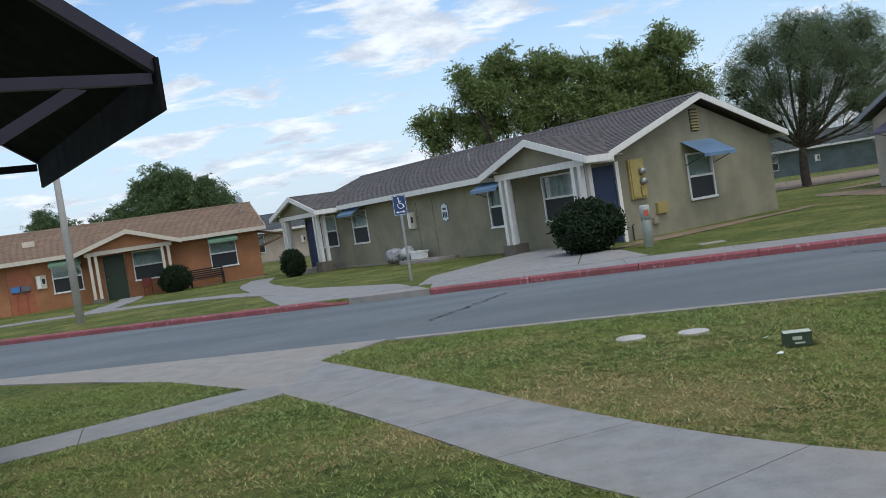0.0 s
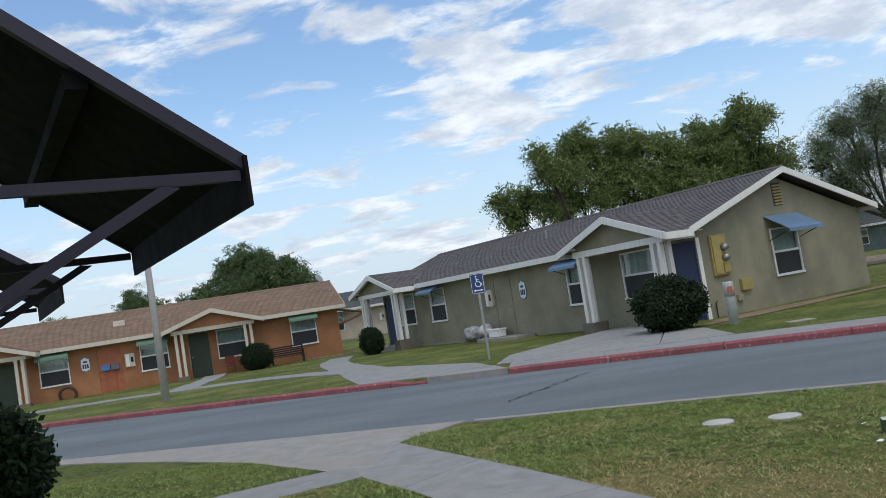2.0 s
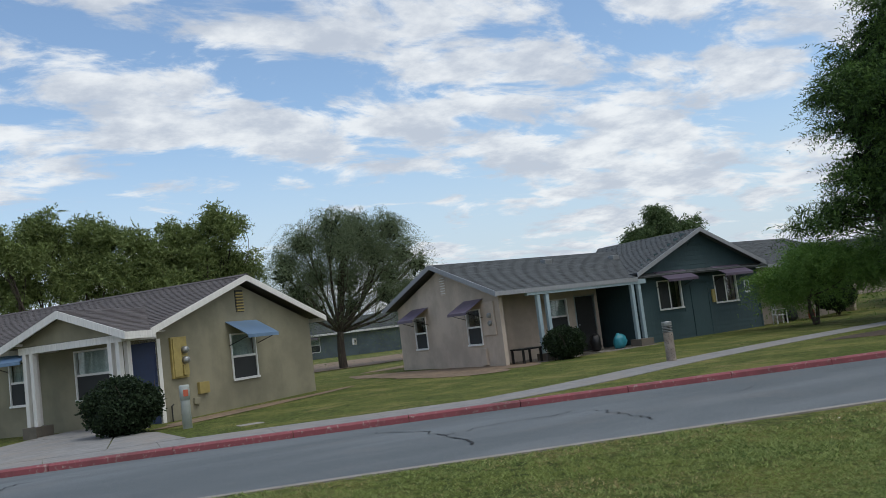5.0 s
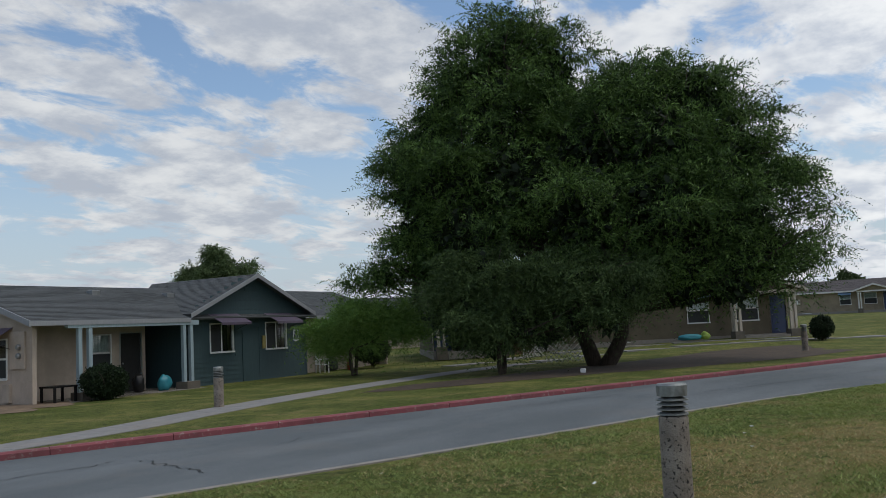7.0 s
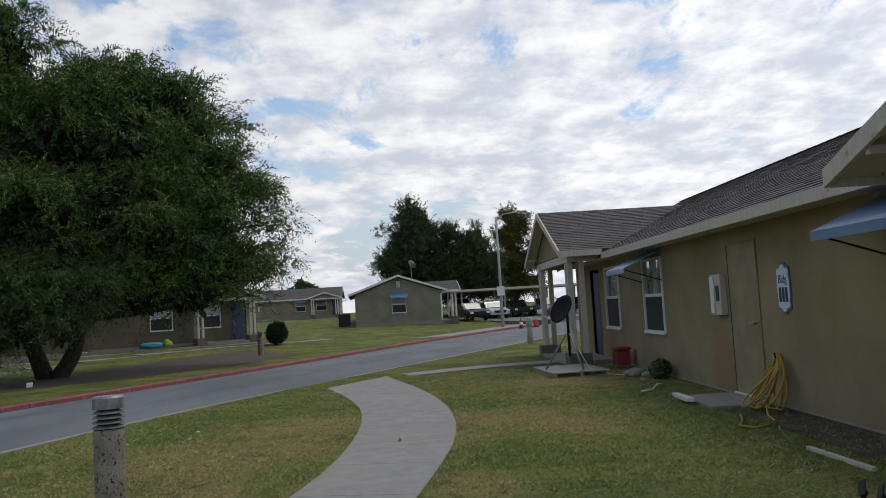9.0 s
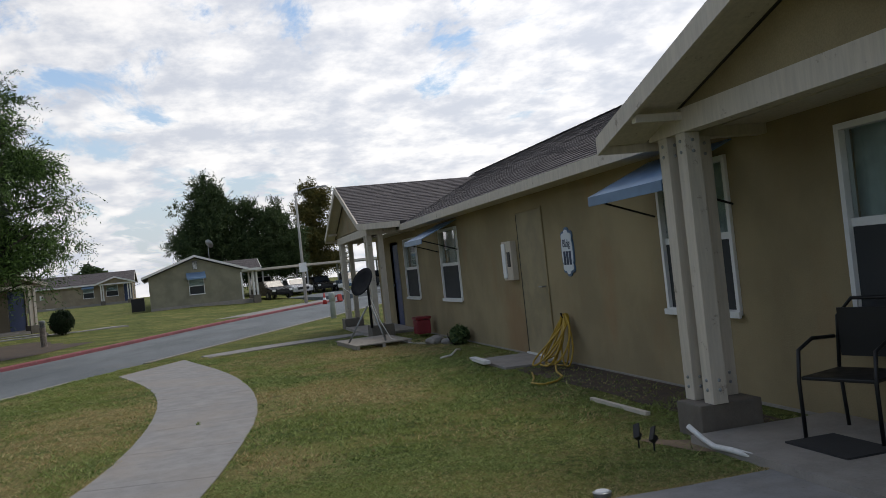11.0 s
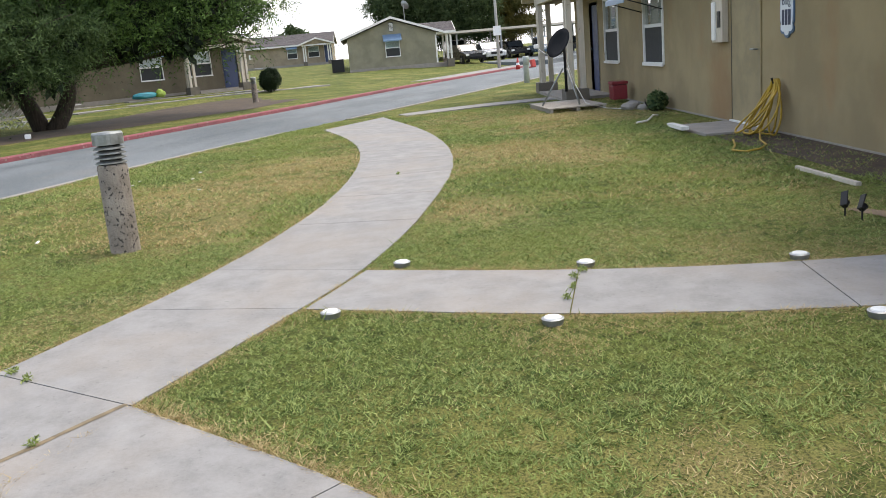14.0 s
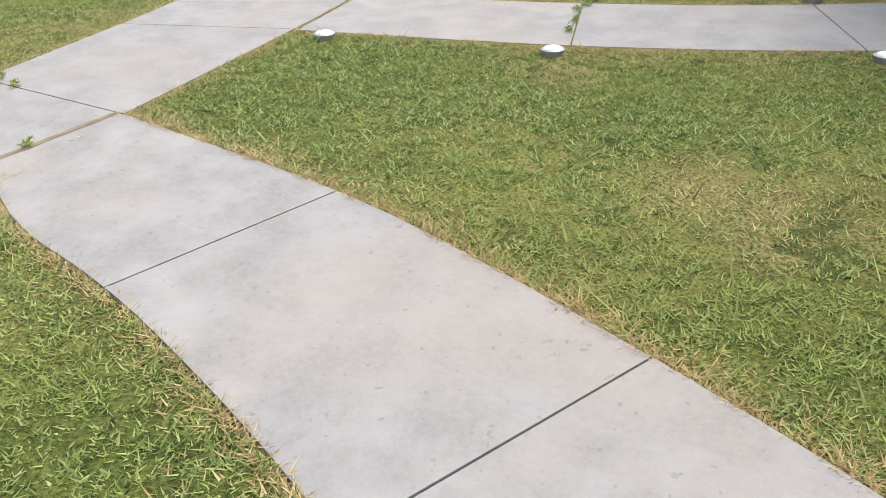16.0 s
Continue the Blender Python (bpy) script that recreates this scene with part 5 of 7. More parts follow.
tree((-18.4, 53.5, -0.4), "rounded dense green shade tree behind a roof", 2.0, cl, None, M_LEAF_ROUND, 35, base_r=0.2, spray=(9000, 6, 0.5, 0.24, 0.15, 0.4, 0.8, 0.1))
tree((-25.0, 51.5, -0.4), "small dark shade tree behind a roof", 1.8, [(0, 0, 3.9, 1.3), (-1.1, 0, 3.3, 1.0), (1.2, 0, 3.6, 1.1), (0, 0.2, 4.9, 0.8), (2.0, 0, 3.1, 0.8)], None, M_LEAF_ROUND, 36, base_r=0.15, spray=(3000, 6, 0.45, 0.22, 0.15, 0.4, 0.8, 0.1))
tree((40.7, 44.0, -0.2), "bushy green tree rising behind the teal house", 2.4, [(0, 0, 6.2, 1.5), (-1.3, 1.0, 5.6, 1.1), (1.2, -1.0, 6.0, 1.2), (0.1, 0, 7.2, 0.9)], None, M_LEAF_ROUND, 37, base_r=0.18, spray=(3600, 6, 0.55, 0.26, 0.14, 0.5, 0.8, 0.1))
tree((88, 0.6, 0.6), "tall dark conical tree beyond the far house", 2.5, [(0, 0, 5.5, 3.0), (0, 0.6, 8.5, 2.4), (0, -0.8, 8.0, 2.2), (0, 0, 10.6, 1.5), (0, 2.0, 5.0, 2.2), (0, -2.0, 5.0, 2.2), (0, 1.4, 2.6, 2.0), (0, -1.6, 2.6, 2.0)], None, M_LEAF_DARK, 38, base_r=0.3, spray=(6500, 6, 0.8, 0.40, 0.14, 0.1, 0.8, 0.3))
tree((88, -4.2, 0.6), "dark green tree beyond the car park", 2.5, [(0, 0, 5.0, 2.4), (0, 1.0, 7.6, 1.7), (0, -1.6, 7.0, 1.8), (0, -2.6, 4.6, 2.0), (0, 0.6, 2.6, 2.0), (0, -2.4, 2.6, 2.0)], None, M_LEAF_DARK, 39, base_r=0.3, spray=(5500, 6, 0.8, 0.40, 0.14, 0.1, 0.8, 0.3))
tree((97, -10.6, 0.6), "tall tree turning golden brown beyond the car park", 2.5, [(0, 0, 5.2, 2.1), (0, 0.4, 8.2, 1.9), (0, -0.8, 9.6, 1.6), (0, 1.2, 5.6, 1.8), (0, -2.2, 6.2, 1.7), (0, 0.2, 10.8, 1.1), (0, 0.6, 2.8, 1.9), (0, -1.8, 2.8, 1.9)], None, M_LEAF_GOLD, 40, base_r=0.3, spray=(6500, 6, 0.8, 0.36, 0.13, 0.3, 0.8, 0.2))
tree((125, 16.5, 1.0), "small far dark tree on the skyline", 2.0, [(0, 0, 4.2, 1.5), (0, 1.4, 3.6, 1.1), (0, -1.5, 3.6, 1.0)], (4000, 0.45, 0.25, 0.3, 0.2), M_LEAF_DARK, 41, base_r=0.2)


def shrub(at, size, label, seed, count=16000, leaf=0.07, mat=None):
    rng = np.random.default_rng(seed)
    t = thing("bush", pose(*at), label, "bush")
    w, d, h = size
    bm = bmesh.new()
    for _ in range(7):
        e = (rng.normal() * w * 0.28, rng.normal() * d * 0.28, h * (0.6 + 0.3 * rng.random()))
        limb(bm, (rng.normal() * 0.05, rng.normal() * 0.05, -0.05), e, 0.022, 0.006, rng, 0.1, 4, 5)
    part("stems", bm, M_BARK, t, smooth=True)
    # solid near-black body whose colour stands for the shade inside the bush
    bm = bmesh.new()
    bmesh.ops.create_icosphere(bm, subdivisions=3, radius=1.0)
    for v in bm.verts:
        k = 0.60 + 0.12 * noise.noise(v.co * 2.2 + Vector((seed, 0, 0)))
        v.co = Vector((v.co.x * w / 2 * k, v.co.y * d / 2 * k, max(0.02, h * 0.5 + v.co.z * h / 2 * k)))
    part("painted_shade_core", bm, M_LEAF_SHADE, t, smooth=True)
    cs, rs = [], []
    for _ in range(80):
        v = rng.normal(size=3)
        v /= np.linalg.norm(v)
        cs.append((v[0] * w * 0.36, v[1] * d * 0.36, max(0.12, h * 0.52 + v[2] * h * 0.36)))
        rs.append((w * 0.15, d * 0.15, h * 0.15))
    leaf_cloud("leaves", cs, rs, count, leaf, 0.32, 0.1, mat or M_LEAF_BUSH, t, rng, 0.3)
    return t


shrub((2.75, 20.1, -0.17), (1.75, 1.6, 1.32), "large clipped dark green bush beside the porch", 51, 30000)
shrub((-4.98, 6.93, 0.0), (1.3, 1.2, 1.12), "dark green leafy bush at the lawn's edge", 52, 24000)
shrub((16.6, 22.9, -0.14), (1.5, 1.3, 1.1), "dark green bush in front of the beige porch", 53)
shrub((-12.6, 36.4, -0.35), (1.5, 1.3, 1.2), "round dark bush beside the terracotta porch", 54)
shrub((-6.9, 33.5, -0.33), (1.0, 1.0, 1.15), "dark bush near the house corner", 55)
shrub((43.6, 7.2, 0.1), (1.15, 1.1, 1.15), "round dark bush at the porch of the brown house", 56)
shrub((31.2, 24.0, 0.0), (1.9, 1.6, 1.5), "large dark bush by a porch", 57)
shrub((37.0, 22.6, 0.1), (2.3, 1.6, 1.4), "clipped dark hedge on the lawn", 58)

# ---- pavements beyond the road ----
def at_far(x, y):
    return ground_z(x, y) + 0.014


walkway("pale concrete pavement behind the red kerb", [(-0.9, far_y(-0.9) + 0.17), (2, far_y(2) + 0.17), (5, far_y(5) + 0.17), (8.2, far_y(8.2) + 0.17)], [(-0.9, far_y(-0.9) + 1.55), (2, far_y(2) + 1.45), (5, far_y(5) + 1.4), (8.6, far_y(8.6) + 1.5)], [0, 0.2, 0.4, 0.6, 0.8, 1.0], rise=at_far, depth=0.2)
walkway("long concrete path in front of the teal house", [(8.2, far_y(8.2) + 0.25), (11.0, 13.9), (14.5, 15.0), (20, 16.0), (27, 16.6), (33, 16.4), (40, 12.5), (46.5, 4.6)], [(8.6, far_y(8.6) + 1.5), (10.8, 15.1), (14.0, 16.1), (20, 17.1), (27, 17.7), (33.6, 17.4), (40.9, 13.2), (47.5, 5.4)], [k / 16 for k in range(17)], rise=at_far, depth=0.2)
walkway("long pavement behind the kerb towards the car park", [(46.5, far_y(46.5) + 0.2), (60, far_y(60) + 0.2), (75, far_y(75) + 0.2)], [(46.5, far_y(46.5) + 2.0), (60, far_y(60) + 2.0), (75, far_y(75) + 2.2)], [k / 8 for k in range(9)], rise=at_far, depth=0.2)
apron = tagged(new("pavement"), "broad pale concrete apron in front of the olive porch", "pavement", kind="structure")
for poly in ([(-1.2, 18.05), (2.0, 16.95), (2.6, 20.6), (0.9, 22.9), (-1.0, 20.0)], [(2.02, 16.95), (3.4, 16.8), (3.3, 19.4), (2.64, 20.6)], [(0.9, 22.95), (2.62, 20.65), (3.5, 21.6), (1.9, 23.9)]):
    part("slab", slab_bm(poly, -0.35, at_far(1, 19) + 0.004), M_CONC, apron)
ramp = tagged(new("pavement"), "smooth concrete ramp between two lengths of kerb", "ramp", kind="structure")
for poly, z in (([(-4.15, far_y(-4.15) + 0.165), (-2.62, far_y(-2.62) + 0.165), (-1.32, 18.0), (-1.72, 19.3), (-4.2, 22.3), (-5.35, 21.5)], -0.083), ([(-2.6, far_y(-2.6) + 0.02), (-0.92, far_y(-0.92) + 0.02), (-1.24, 17.96), (-1.31, 17.98), (-2.6, far_y(-2.6) + 0.19)], -0.088)):
    part("slab", slab_bm(poly, -0.5, z), M_CONC, ramp)
walkway("pale concrete path between two houses", [(-5.3, 21.55), (-6.9, 26.0), (-8.4, 30.5), (-8.9, 34.5)], [(-4.25, 22.35), (-5.9, 26.2), (-7.3, 30.4), (-7.9, 34.4)], [0, 0.2, 0.4, 0.6, 0.8, 1.0], rise=lambda x, y: ground_z(x, y) + 0.03, depth=0.3)
walkway("grey concrete path along the terracotta house", [(-4.9, 21.6), (-8.0, 25.4), (-12.6, 27.0), (-20, 26.0)], [(-4.6, 22.4), (-7.8, 26.4), (-12.6, 28.0), (-20, 27.0)], [k / 8 for k in range(9)], rise=lambda x, y: ground_z(x, y) + 0.03, depth=0.3)
walkway("concrete path to the green front door", [(-12.9, 27.8), (-13.9, 33.0), (-15.0, 36.3)], [(-11.8, 27.8), (-12.9, 33.0), (-14.0, 36.3)], [0, 0.33, 0.66, 1.0], rise=lambda x, y: ground_z(x, y) + 0.03, depth=0.3)
walkway("pale path past the brown house", [(31, 19.5), (38, 17.4), (42.5, 13.5), (44.6, 8.0)], [(31.3, 20.4), (38.6, 18.2), (43.3, 14.0), (45.6, 8.2)], [k / 6 for k in range(7)], rise=lambda x, y: ground_z(x, y) + 0.02, depth=0.4)
# side path from the road walk to the far porch of the near house
walkway("narrow concrete path across the lawn to a porch", [(19.6, 0.3), (20.6, -1.4), (20.9, -3.3)], [(20.4, 0.5), (21.5, -1.2), (21.8, -3.3)], [0, 0.5, 1.0], z=0.016)


def patch(name, label, mat, centre, rx, ry, turn, z, seed, kind="structure", category="ground patch"):
    """A thin uneven patch on the ground."""
    rng = random.Random(seed)
    bm = bmesh.new()
    n = 28
    c, s = math.cos(turn), math.sin(turn)
    ring = []
    for k in range(n):
        a = k * math.tau / n
        r = 1 + 0.22 * math.sin(3 * a + seed) + 0.16 * (rng.random() - 0.5)
        x, y = rx * r * math.cos(a), ry * r * math.sin(a)
        px, py = centre[0] + c * x - s * y, centre[1] + s * x + c * y
        ring.append(bm.verts.new((px, py, ground_z(px, py) + z)))
    bm.faces.new(ring)
    return tagged(part(name, bm, mat), label, category, kind=kind)


patch("ground_patch", "bare pale earth at the foot of the wall", M_DIRT, (6.35, 22.72), 3.9, 0.48, radians(36), 0.012, 2)
patch("ground_patch", "bare earth along the beige gable wall", M_DIRT, (13.6, 26.0), 1.7, 4.8, radians(8), 0.012, 3)
patch("ground_patch", "worn bare earth between two houses", M_DIRT, (20.5, 36.0), 6.0, 1.6, radians(20), 0.02, 4)
patch("ground_patch", "dry straw-coloured earth behind the olive house", M_DIRT, (20.0, 50.0), 13.0, 7.0, radians(10), 0.03, 14)
M_SOIL = plain("dark_soil", (0.075, 0.050, 0.030), 0.97, vary=0.45, grain=7, relief=0.8)
patch("ground_patch", "dark leaf-littered soil under the mesquite", M_SOIL, (30.5, 10.0), 10.5, 2.6, radians(-22), 0.008, 5)
patch("ground_patch", "scuffed bare soil along the wall", M_SOIL, (9.0, -4.12), 3.6, 0.42, 0.0, 0.006, 6)
patch("ground_patch", "reddish bare soil by the porch pedestal", M_DIRT, (5.78, -3.22), 0.34, 0.12, 0.35, 0.007, 7)


def crack(points, width, seed):
    rng = random.Random(seed)
    pts = resample(points, 22)
    bm = bmesh.new()
    a, b = [], []
    for i, p in enumerate(pts):
        d = pts[min(i + 1, 21)] - pts[max(i - 1, 0)]
        n = np.array((-d[1], d[0])) / max(np.linalg.norm(d), 1e-6)
        q = p + n * (rng.random() - 0.5) * 0.16
        w = 0.85 * width * (0.35 + rng.random())
        for lst, s in ((a, 1), (b, -1)):
            x, y = q + n * w * s
            lst.append(bm.verts.new((x, y, road_z(x, y) + 0.007)))
    for i in range(21):
        bm.faces.new((a[i], a[i + 1], b[i + 1], b[i]))
    return tagged(part("road_crack", bm, M_CRACK), "dark ragged crack in the asphalt", "crack", kind="structure")


crack([(-0.7, 11.2), (-0.2, 12.2), (0.25, 13.5), (0.6, 14.0)], 0.022, 1)
crack([(5.4, 12.6), (5.65, 11.4), (5.5, 10.3), (5.15, 9.0)], 0.02, 2)
crack([(5.5, 10.4), (6.5, 10.6), (7.3, 10.4), (7.8, 10.6)], 0.016, 3)
crack([(7.9, 10.2), (7.5, 9.1), (7.2, 8.2)], 0.016, 4)
crack([(12.5, 9.9), (15.5, 8.4), (18, 7.2)], 0.014, 5)
crack([(18.0, 5.4), (24, 2.7), (30, 0.1)], 0.016, 6)
crack([(9.5, 9.2), (10.6, 9.6), (11.3, 9.0)], 0.013, 7)

# ---- street furniture ----
def speckled():
    m, n, b = material("pebbled_concrete")
    p = n.coord()
    v = n.add("ShaderNodeTexVoronoi", Vector=p, Scale=60.0)
    g = n.noise(p, 5.0, 4.0)
    col = n.mix(n.ramp(g, 0.3, 0.7), (0.21, 0.175, 0.145), (0.33, 0.285, 0.24))
    pit = n.ramp(n.noise(p, 36.0, 2.0, 0.5), 0.58, 0.66)
    col = n.mix(pit, col, (0.045, 0.04, 0.036))
    n.put(b.inputs["Base Color"], col)
    b.inputs["Roughness"].default_value = 0.9
    bump(n, b, n.math("SUBTRACT", v.outputs[0], pit), 0.6, 0.006)
    return m


M_PEBBLE = speckled()
M_ZINC = plain("weathered_zinc", (0.30, 0.31, 0.30), 0.5, 0.6, 0.25, 14)


def bollard(at, tilt=0.0, k=1.0):
    t = thing("bollard_light", pose(*at, 0, tilt, 0) @ Matrix.Scale(k, 4), "round concrete bollard light with louvred metal head", "bollard", "bollard lights along the walks")
    bm = bmesh.new()
    lathe(bm, [(0.118, -0.1), (0.118, 0.70), (0.112, 0.715)], 24)
    part("shaft", bm, M_PEBBLE, t, smooth=False)
    bm = bmesh.new()
    lathe(bm, [(0.085, 0.70), (0.085, 0.90)], 20)
    part("lamp_core", bm, M_BLACK, t)
    for i in range(4):
        bm = bmesh.new()
        z = 0.725 + i * 0.038
        lathe(bm, [(0.086, z + 0.012), (0.124, z), (0.124, z + 0.010), (0.086, z + 0.024)], 24)
        part("louvre", bm, M_ZINC, t)
    bm = bmesh.new()
    lathe(bm, [(0.120, 0.875), (0.122, 0.960), (0.112, 0.975), (0.02, 0.982)], 24)
    part("cap", bm, M_ZINC, t)
    return t


bollard((7.02, 2.5, 0.0), 1.2)
bollard((14.8, 16.1, -0.11))
bollard((36.6, 6.75, -0.02))


def utility_post(at, h, label):
    t = thing("utility_post", pose(*at), label, "utility post")
    bm = bmesh.new()
    lathe(bm, [(0.105, -0.1), (0.10, h - 0.03), (0.09, h)], 14)
    part("tube", bm, M_POST, t, smooth=True)
    bm = bmesh.new()
    lathe(bm, [(0.112, h - 0.30), (0.112, h - 0.005), (0.10, h + 0.02)], 14)
    part("hood", bm, M_POST, t, smooth=True)
    part("warning_label", boxes((-0.05, 0.05, -0.118, -0.112, h - 0.22, h - 0.08)), plain("label_orange", (0.45, 0.10, 0.05), 0.6), t)
    return t


M_POST = plain("pale_green_plastic", (0.42, 0.45, 0.43), 0.55, vary=0.12)
utility_post((3.93, 19.3, -0.15), 0.95, "pale grey-green telephone pedestal standing on the lawn")
utility_post((31.4, -3.9, 0.0), 0.9, "weathered grey-green utility post near the road")
lid = tagged(part("valve_box_lid", boxes((4.60, 5.10, 17.5, 17.85, -0.2, -0.09), bevel=0.01), M_CONC_OLD), "flat concrete valve box lid in the lawn", "valve box")


M_LID = concrete("pale_lid", (0.50, 0.48, 0.45), 0.2)


def disc_lid(x, y, r, label):
    bm = bmesh.new()
    lathe(bm, [(r * 1.02, -0.05), (r * 1.02, 0.008), (r, 0.013), (r * 0.2, 0.014)], 18)
    ob = part("valve_cover", bm, M_LID, None)
    ob.matrix_basis = pose(x, y, 0)
    return tagged(ob, label, "valve cover", "covers in the lawn")


disc_lid(1.26, 7.56, 0.13, "pale round concrete cover set in the lawn")
disc_lid(1.77, 7.42, 0.13, "pale round concrete cover set in the lawn")


def disc_light(x, y):
    t = thing("disc_light", pose(x, y, 0.01), "low round solar disc light beside the walk", "garden light", "disc lights along the walk")
    bm = bmesh.new()
    lathe(bm, [(0.048, -0.02), (0.056, 0.012), (0.058, 0.022), (0.05, 0.026)], 20)
    part("ring", bm, M_STEEL, t)
    bm = bmesh.new()
    lathe(bm, [(0.044, 0.0262), (0.040, 0.031), (0.01, 0.033)], 18)
    part("lens", bm, M_VINYL, t)


for x, y in ((5.62, 0.20), (5.19, -0.95), (4.92, -2.17), (4.60, 0.58), (4.13, -0.58), (3.80, -2.06)):
    disc_light(x, y)


def parking_sign():
    t = thing("parking_sign", pose(-1.45, 19.77, -0.14, 0, 0, 6), "blue accessible parking sign on a steel post", "sign")
    part("post", boxes((-0.028, 0.028, -0.018, 0.018, -0.2, 1.98)), M_STEEL, t)
    blue = plain("sign_blue", (0.018, 0.045, 0.14), 0.4, vary=0.08)
    pl = part("panel", boxes((-0.155, 0.155, -0.026, -0.0185, 1.56, 2.02), bevel=0.002), blue, t)
    white = plain("sign_white", (0.8, 0.8, 0.8), 0.5, vary=0.03)
    part("border", boxes((-0.145, 0.145, -0.029, -0.0265, 1.57, 1.578), (-0.145, 0.145, -0.029, -0.0265, 2.002, 2.01), (-0.145, -0.137, -0.029, -0.0265, 1.578, 2.002), (0.137, 0.145, -0.029, -0.0265, 1.578, 2.002)), white, pl)
    bm = bmesh.new()
    y = -0.030
    tube(bm, [(0.02 + 0.068 * math.cos(a), y, 1.785 + 0.068 * math.sin(a)) for a in np.linspace(radians(150), radians(375), 16)], 0.010, 6)
    tube(bm, [(-0.015, y, 1.93), (-0.008, y, 1.83), (0.055, y, 1.825), (0.085, y, 1.745), (0.108, y, 1.752)], 0.011, 6)
    tube(bm, [(-0.012, y, 1.88), (0.04, y, 1.878)], 0.010, 6)
    lathe(bm, [(0.018, -0.004), (0.018, 0.004)], 10, pose(-0.018, y, 1.955, 90))
    part("wheelchair_mark", bm, white, pl)
    bm = bmesh.new()
    prism(bm, [(-0.11, y, 1.635), (-0.06, y, 1.665), (-0.06, y, 1.645), (0.06, y, 1.645), (0.06, y, 1.665), (0.11, y, 1.635), (0.06, y, 1.605), (0.06, y, 1.625), (-0.06, y, 1.625), (-0.06, y, 1.605)], (0, 0, 0), (0, 0.003, 0))
    part("arrow", bm, white, pl)


parking_sign()


def lamp_pole(at, h, arm, label, spread=0.9):
    t = thing("street_lamp", pose(*at), label, "street lamp")
    bm = bmesh.new()
    tube(bm, [(0, 0, -0.3), (0, 0, h * 0.5), (0, 0, h)], 0.115, 12, 0.065)
    part("pole", bm, M_POLE, t, smooth=True)
    bm = bmesh.new()
    d = Vector((arm[0], arm[1], 0))
    tube(bm, [(0, 0, h - 0.05), tuple(d * 0.4 + Vector((0, 0, h + 0.22))), tuple(d + Vector((0, 0, h + 0.30)))], 0.035, 8)
    part("arm", bm, M_STEEL, t, smooth=True)
    hd = part("lamp_head", boxes((-0.32, 0.32, -0.13, 0.13, -0.06, 0.05), bevel=0.03), M_STEEL, t)
    hd.matrix_local = Matrix.Translation(d * 1.15 + Vector((0, 0, h + 0.30))) @ Matrix.Rotation(math.atan2(arm[1], arm[0]), 4, "Z")
    return t


M_POLE = plain("pale_concrete_pole", (0.42, 0.40, 0.37), 0.8, vary=0.12)
lamp_pole((-10.5, 22.6, -0.15), 6.4, (0.3, -1.3), "tapered pale concrete street lamp on the verge")
sl = lamp_pole((57.6, -5.4, 0.1), 7.1, (-0.2, -1.5), "tall street lamp with a curved arm")
part("notice", boxes((-0.12, -0.11, -0.25, 0.25, 1.9, 2.5)), M_VINYL, sl)

# ---- the steel shade shelter ----
M_PURPLE = plain("purple_grey_paint", (0.026, 0.022, 0.038), 0.42, 0.1, 0.2, 10, gloss=0.35)
M_PANEL = plain("dark_roof_sheet", (0.008, 0.008, 0.009), 0.75, 0.0, 0.15, 10, gloss=0.12)


def shelter(at, heading):
    """A gabled steel canopy on two posts: x runs from the free eave towards the ridge, y along the eave."""
    t = thing("shade_shelter", pose(*at, 0, 0, heading), "dark purple steel shade shelter with a gabled sheet roof", "shelter", "steel shade shelters")
    w, run, rise = 2.0, 1.20, 0.86
    for s, name in ((1, "roof_sheet"), (-1, "roof_sheet")):
        bm = bmesh.new()
        x0 = 0 if s > 0 else 2 * run
        prism(bm, [(x0, 0, 0), (run, 0, rise), (run, 0, rise + 0.03), (x0, 0, 0.03)], (0, -0.02, 0), (0, 0.02 - w, 0))
        part(name, bm, M_PANEL, t)
        for k in (0.36, 0.70):
            bm = bmesh.new()
            xa = run * k if s > 0 else 2 * run - run * k
            box(bm, xa - 0.03, xa + 0.03, 0.05 - w, -0.05, rise * k - 0.055, rise * k - 0.002)
            part("purlin", bm, M_PANEL, t)
        part("eave_lip", boxes((*sorted((x0, x0 + 0.012 * s)), -w, 0.0, -0.115, 0.035)), M_PANEL, t)
    for y in (-0.05, -w):
        for s in (1, -1):
            bm = bmesh.new()
            x0 = 0 if s > 0 else 2 * run
            prism(bm, [(x0, y, -0.012), (run, y, rise - 0.012), (run, y, rise + 0.038), (x0, y, 0.038)], (0, 0, 0), (0, 0.034, 0))
            part("rafter", bm, M_PURPLE, t)
            bm = bmesh.new()
            xb = 0.33 if s > 0 else 2 * run - 0.33
            prism(bm, [(xb - 0.13 * s, y, -0.045), (run, y, -0.605), (run, y, -0.572), (xb - 0.075 * s, y, -0.038)], (0, 0.004, 0), (0, 0.030, 0))
            part("brace", bm, M_PURPLE, t)
        part("tie_beam", boxes((0.02, 2 * run - 0.02, y + 0.002, y + 0.026, -0.036, -0.004)), M_PURPLE, t)
        part("post", boxes((run - 0.05, run + 0.05, y, y + 0.05, -at[2] - 0.2, -0.06)), M_PURPLE, t)
    return t


SH = 215.6
shelter((-0.79, 2.44, 1.86), SH)
shelter((-2.95, 5.12, 1.86), SH)

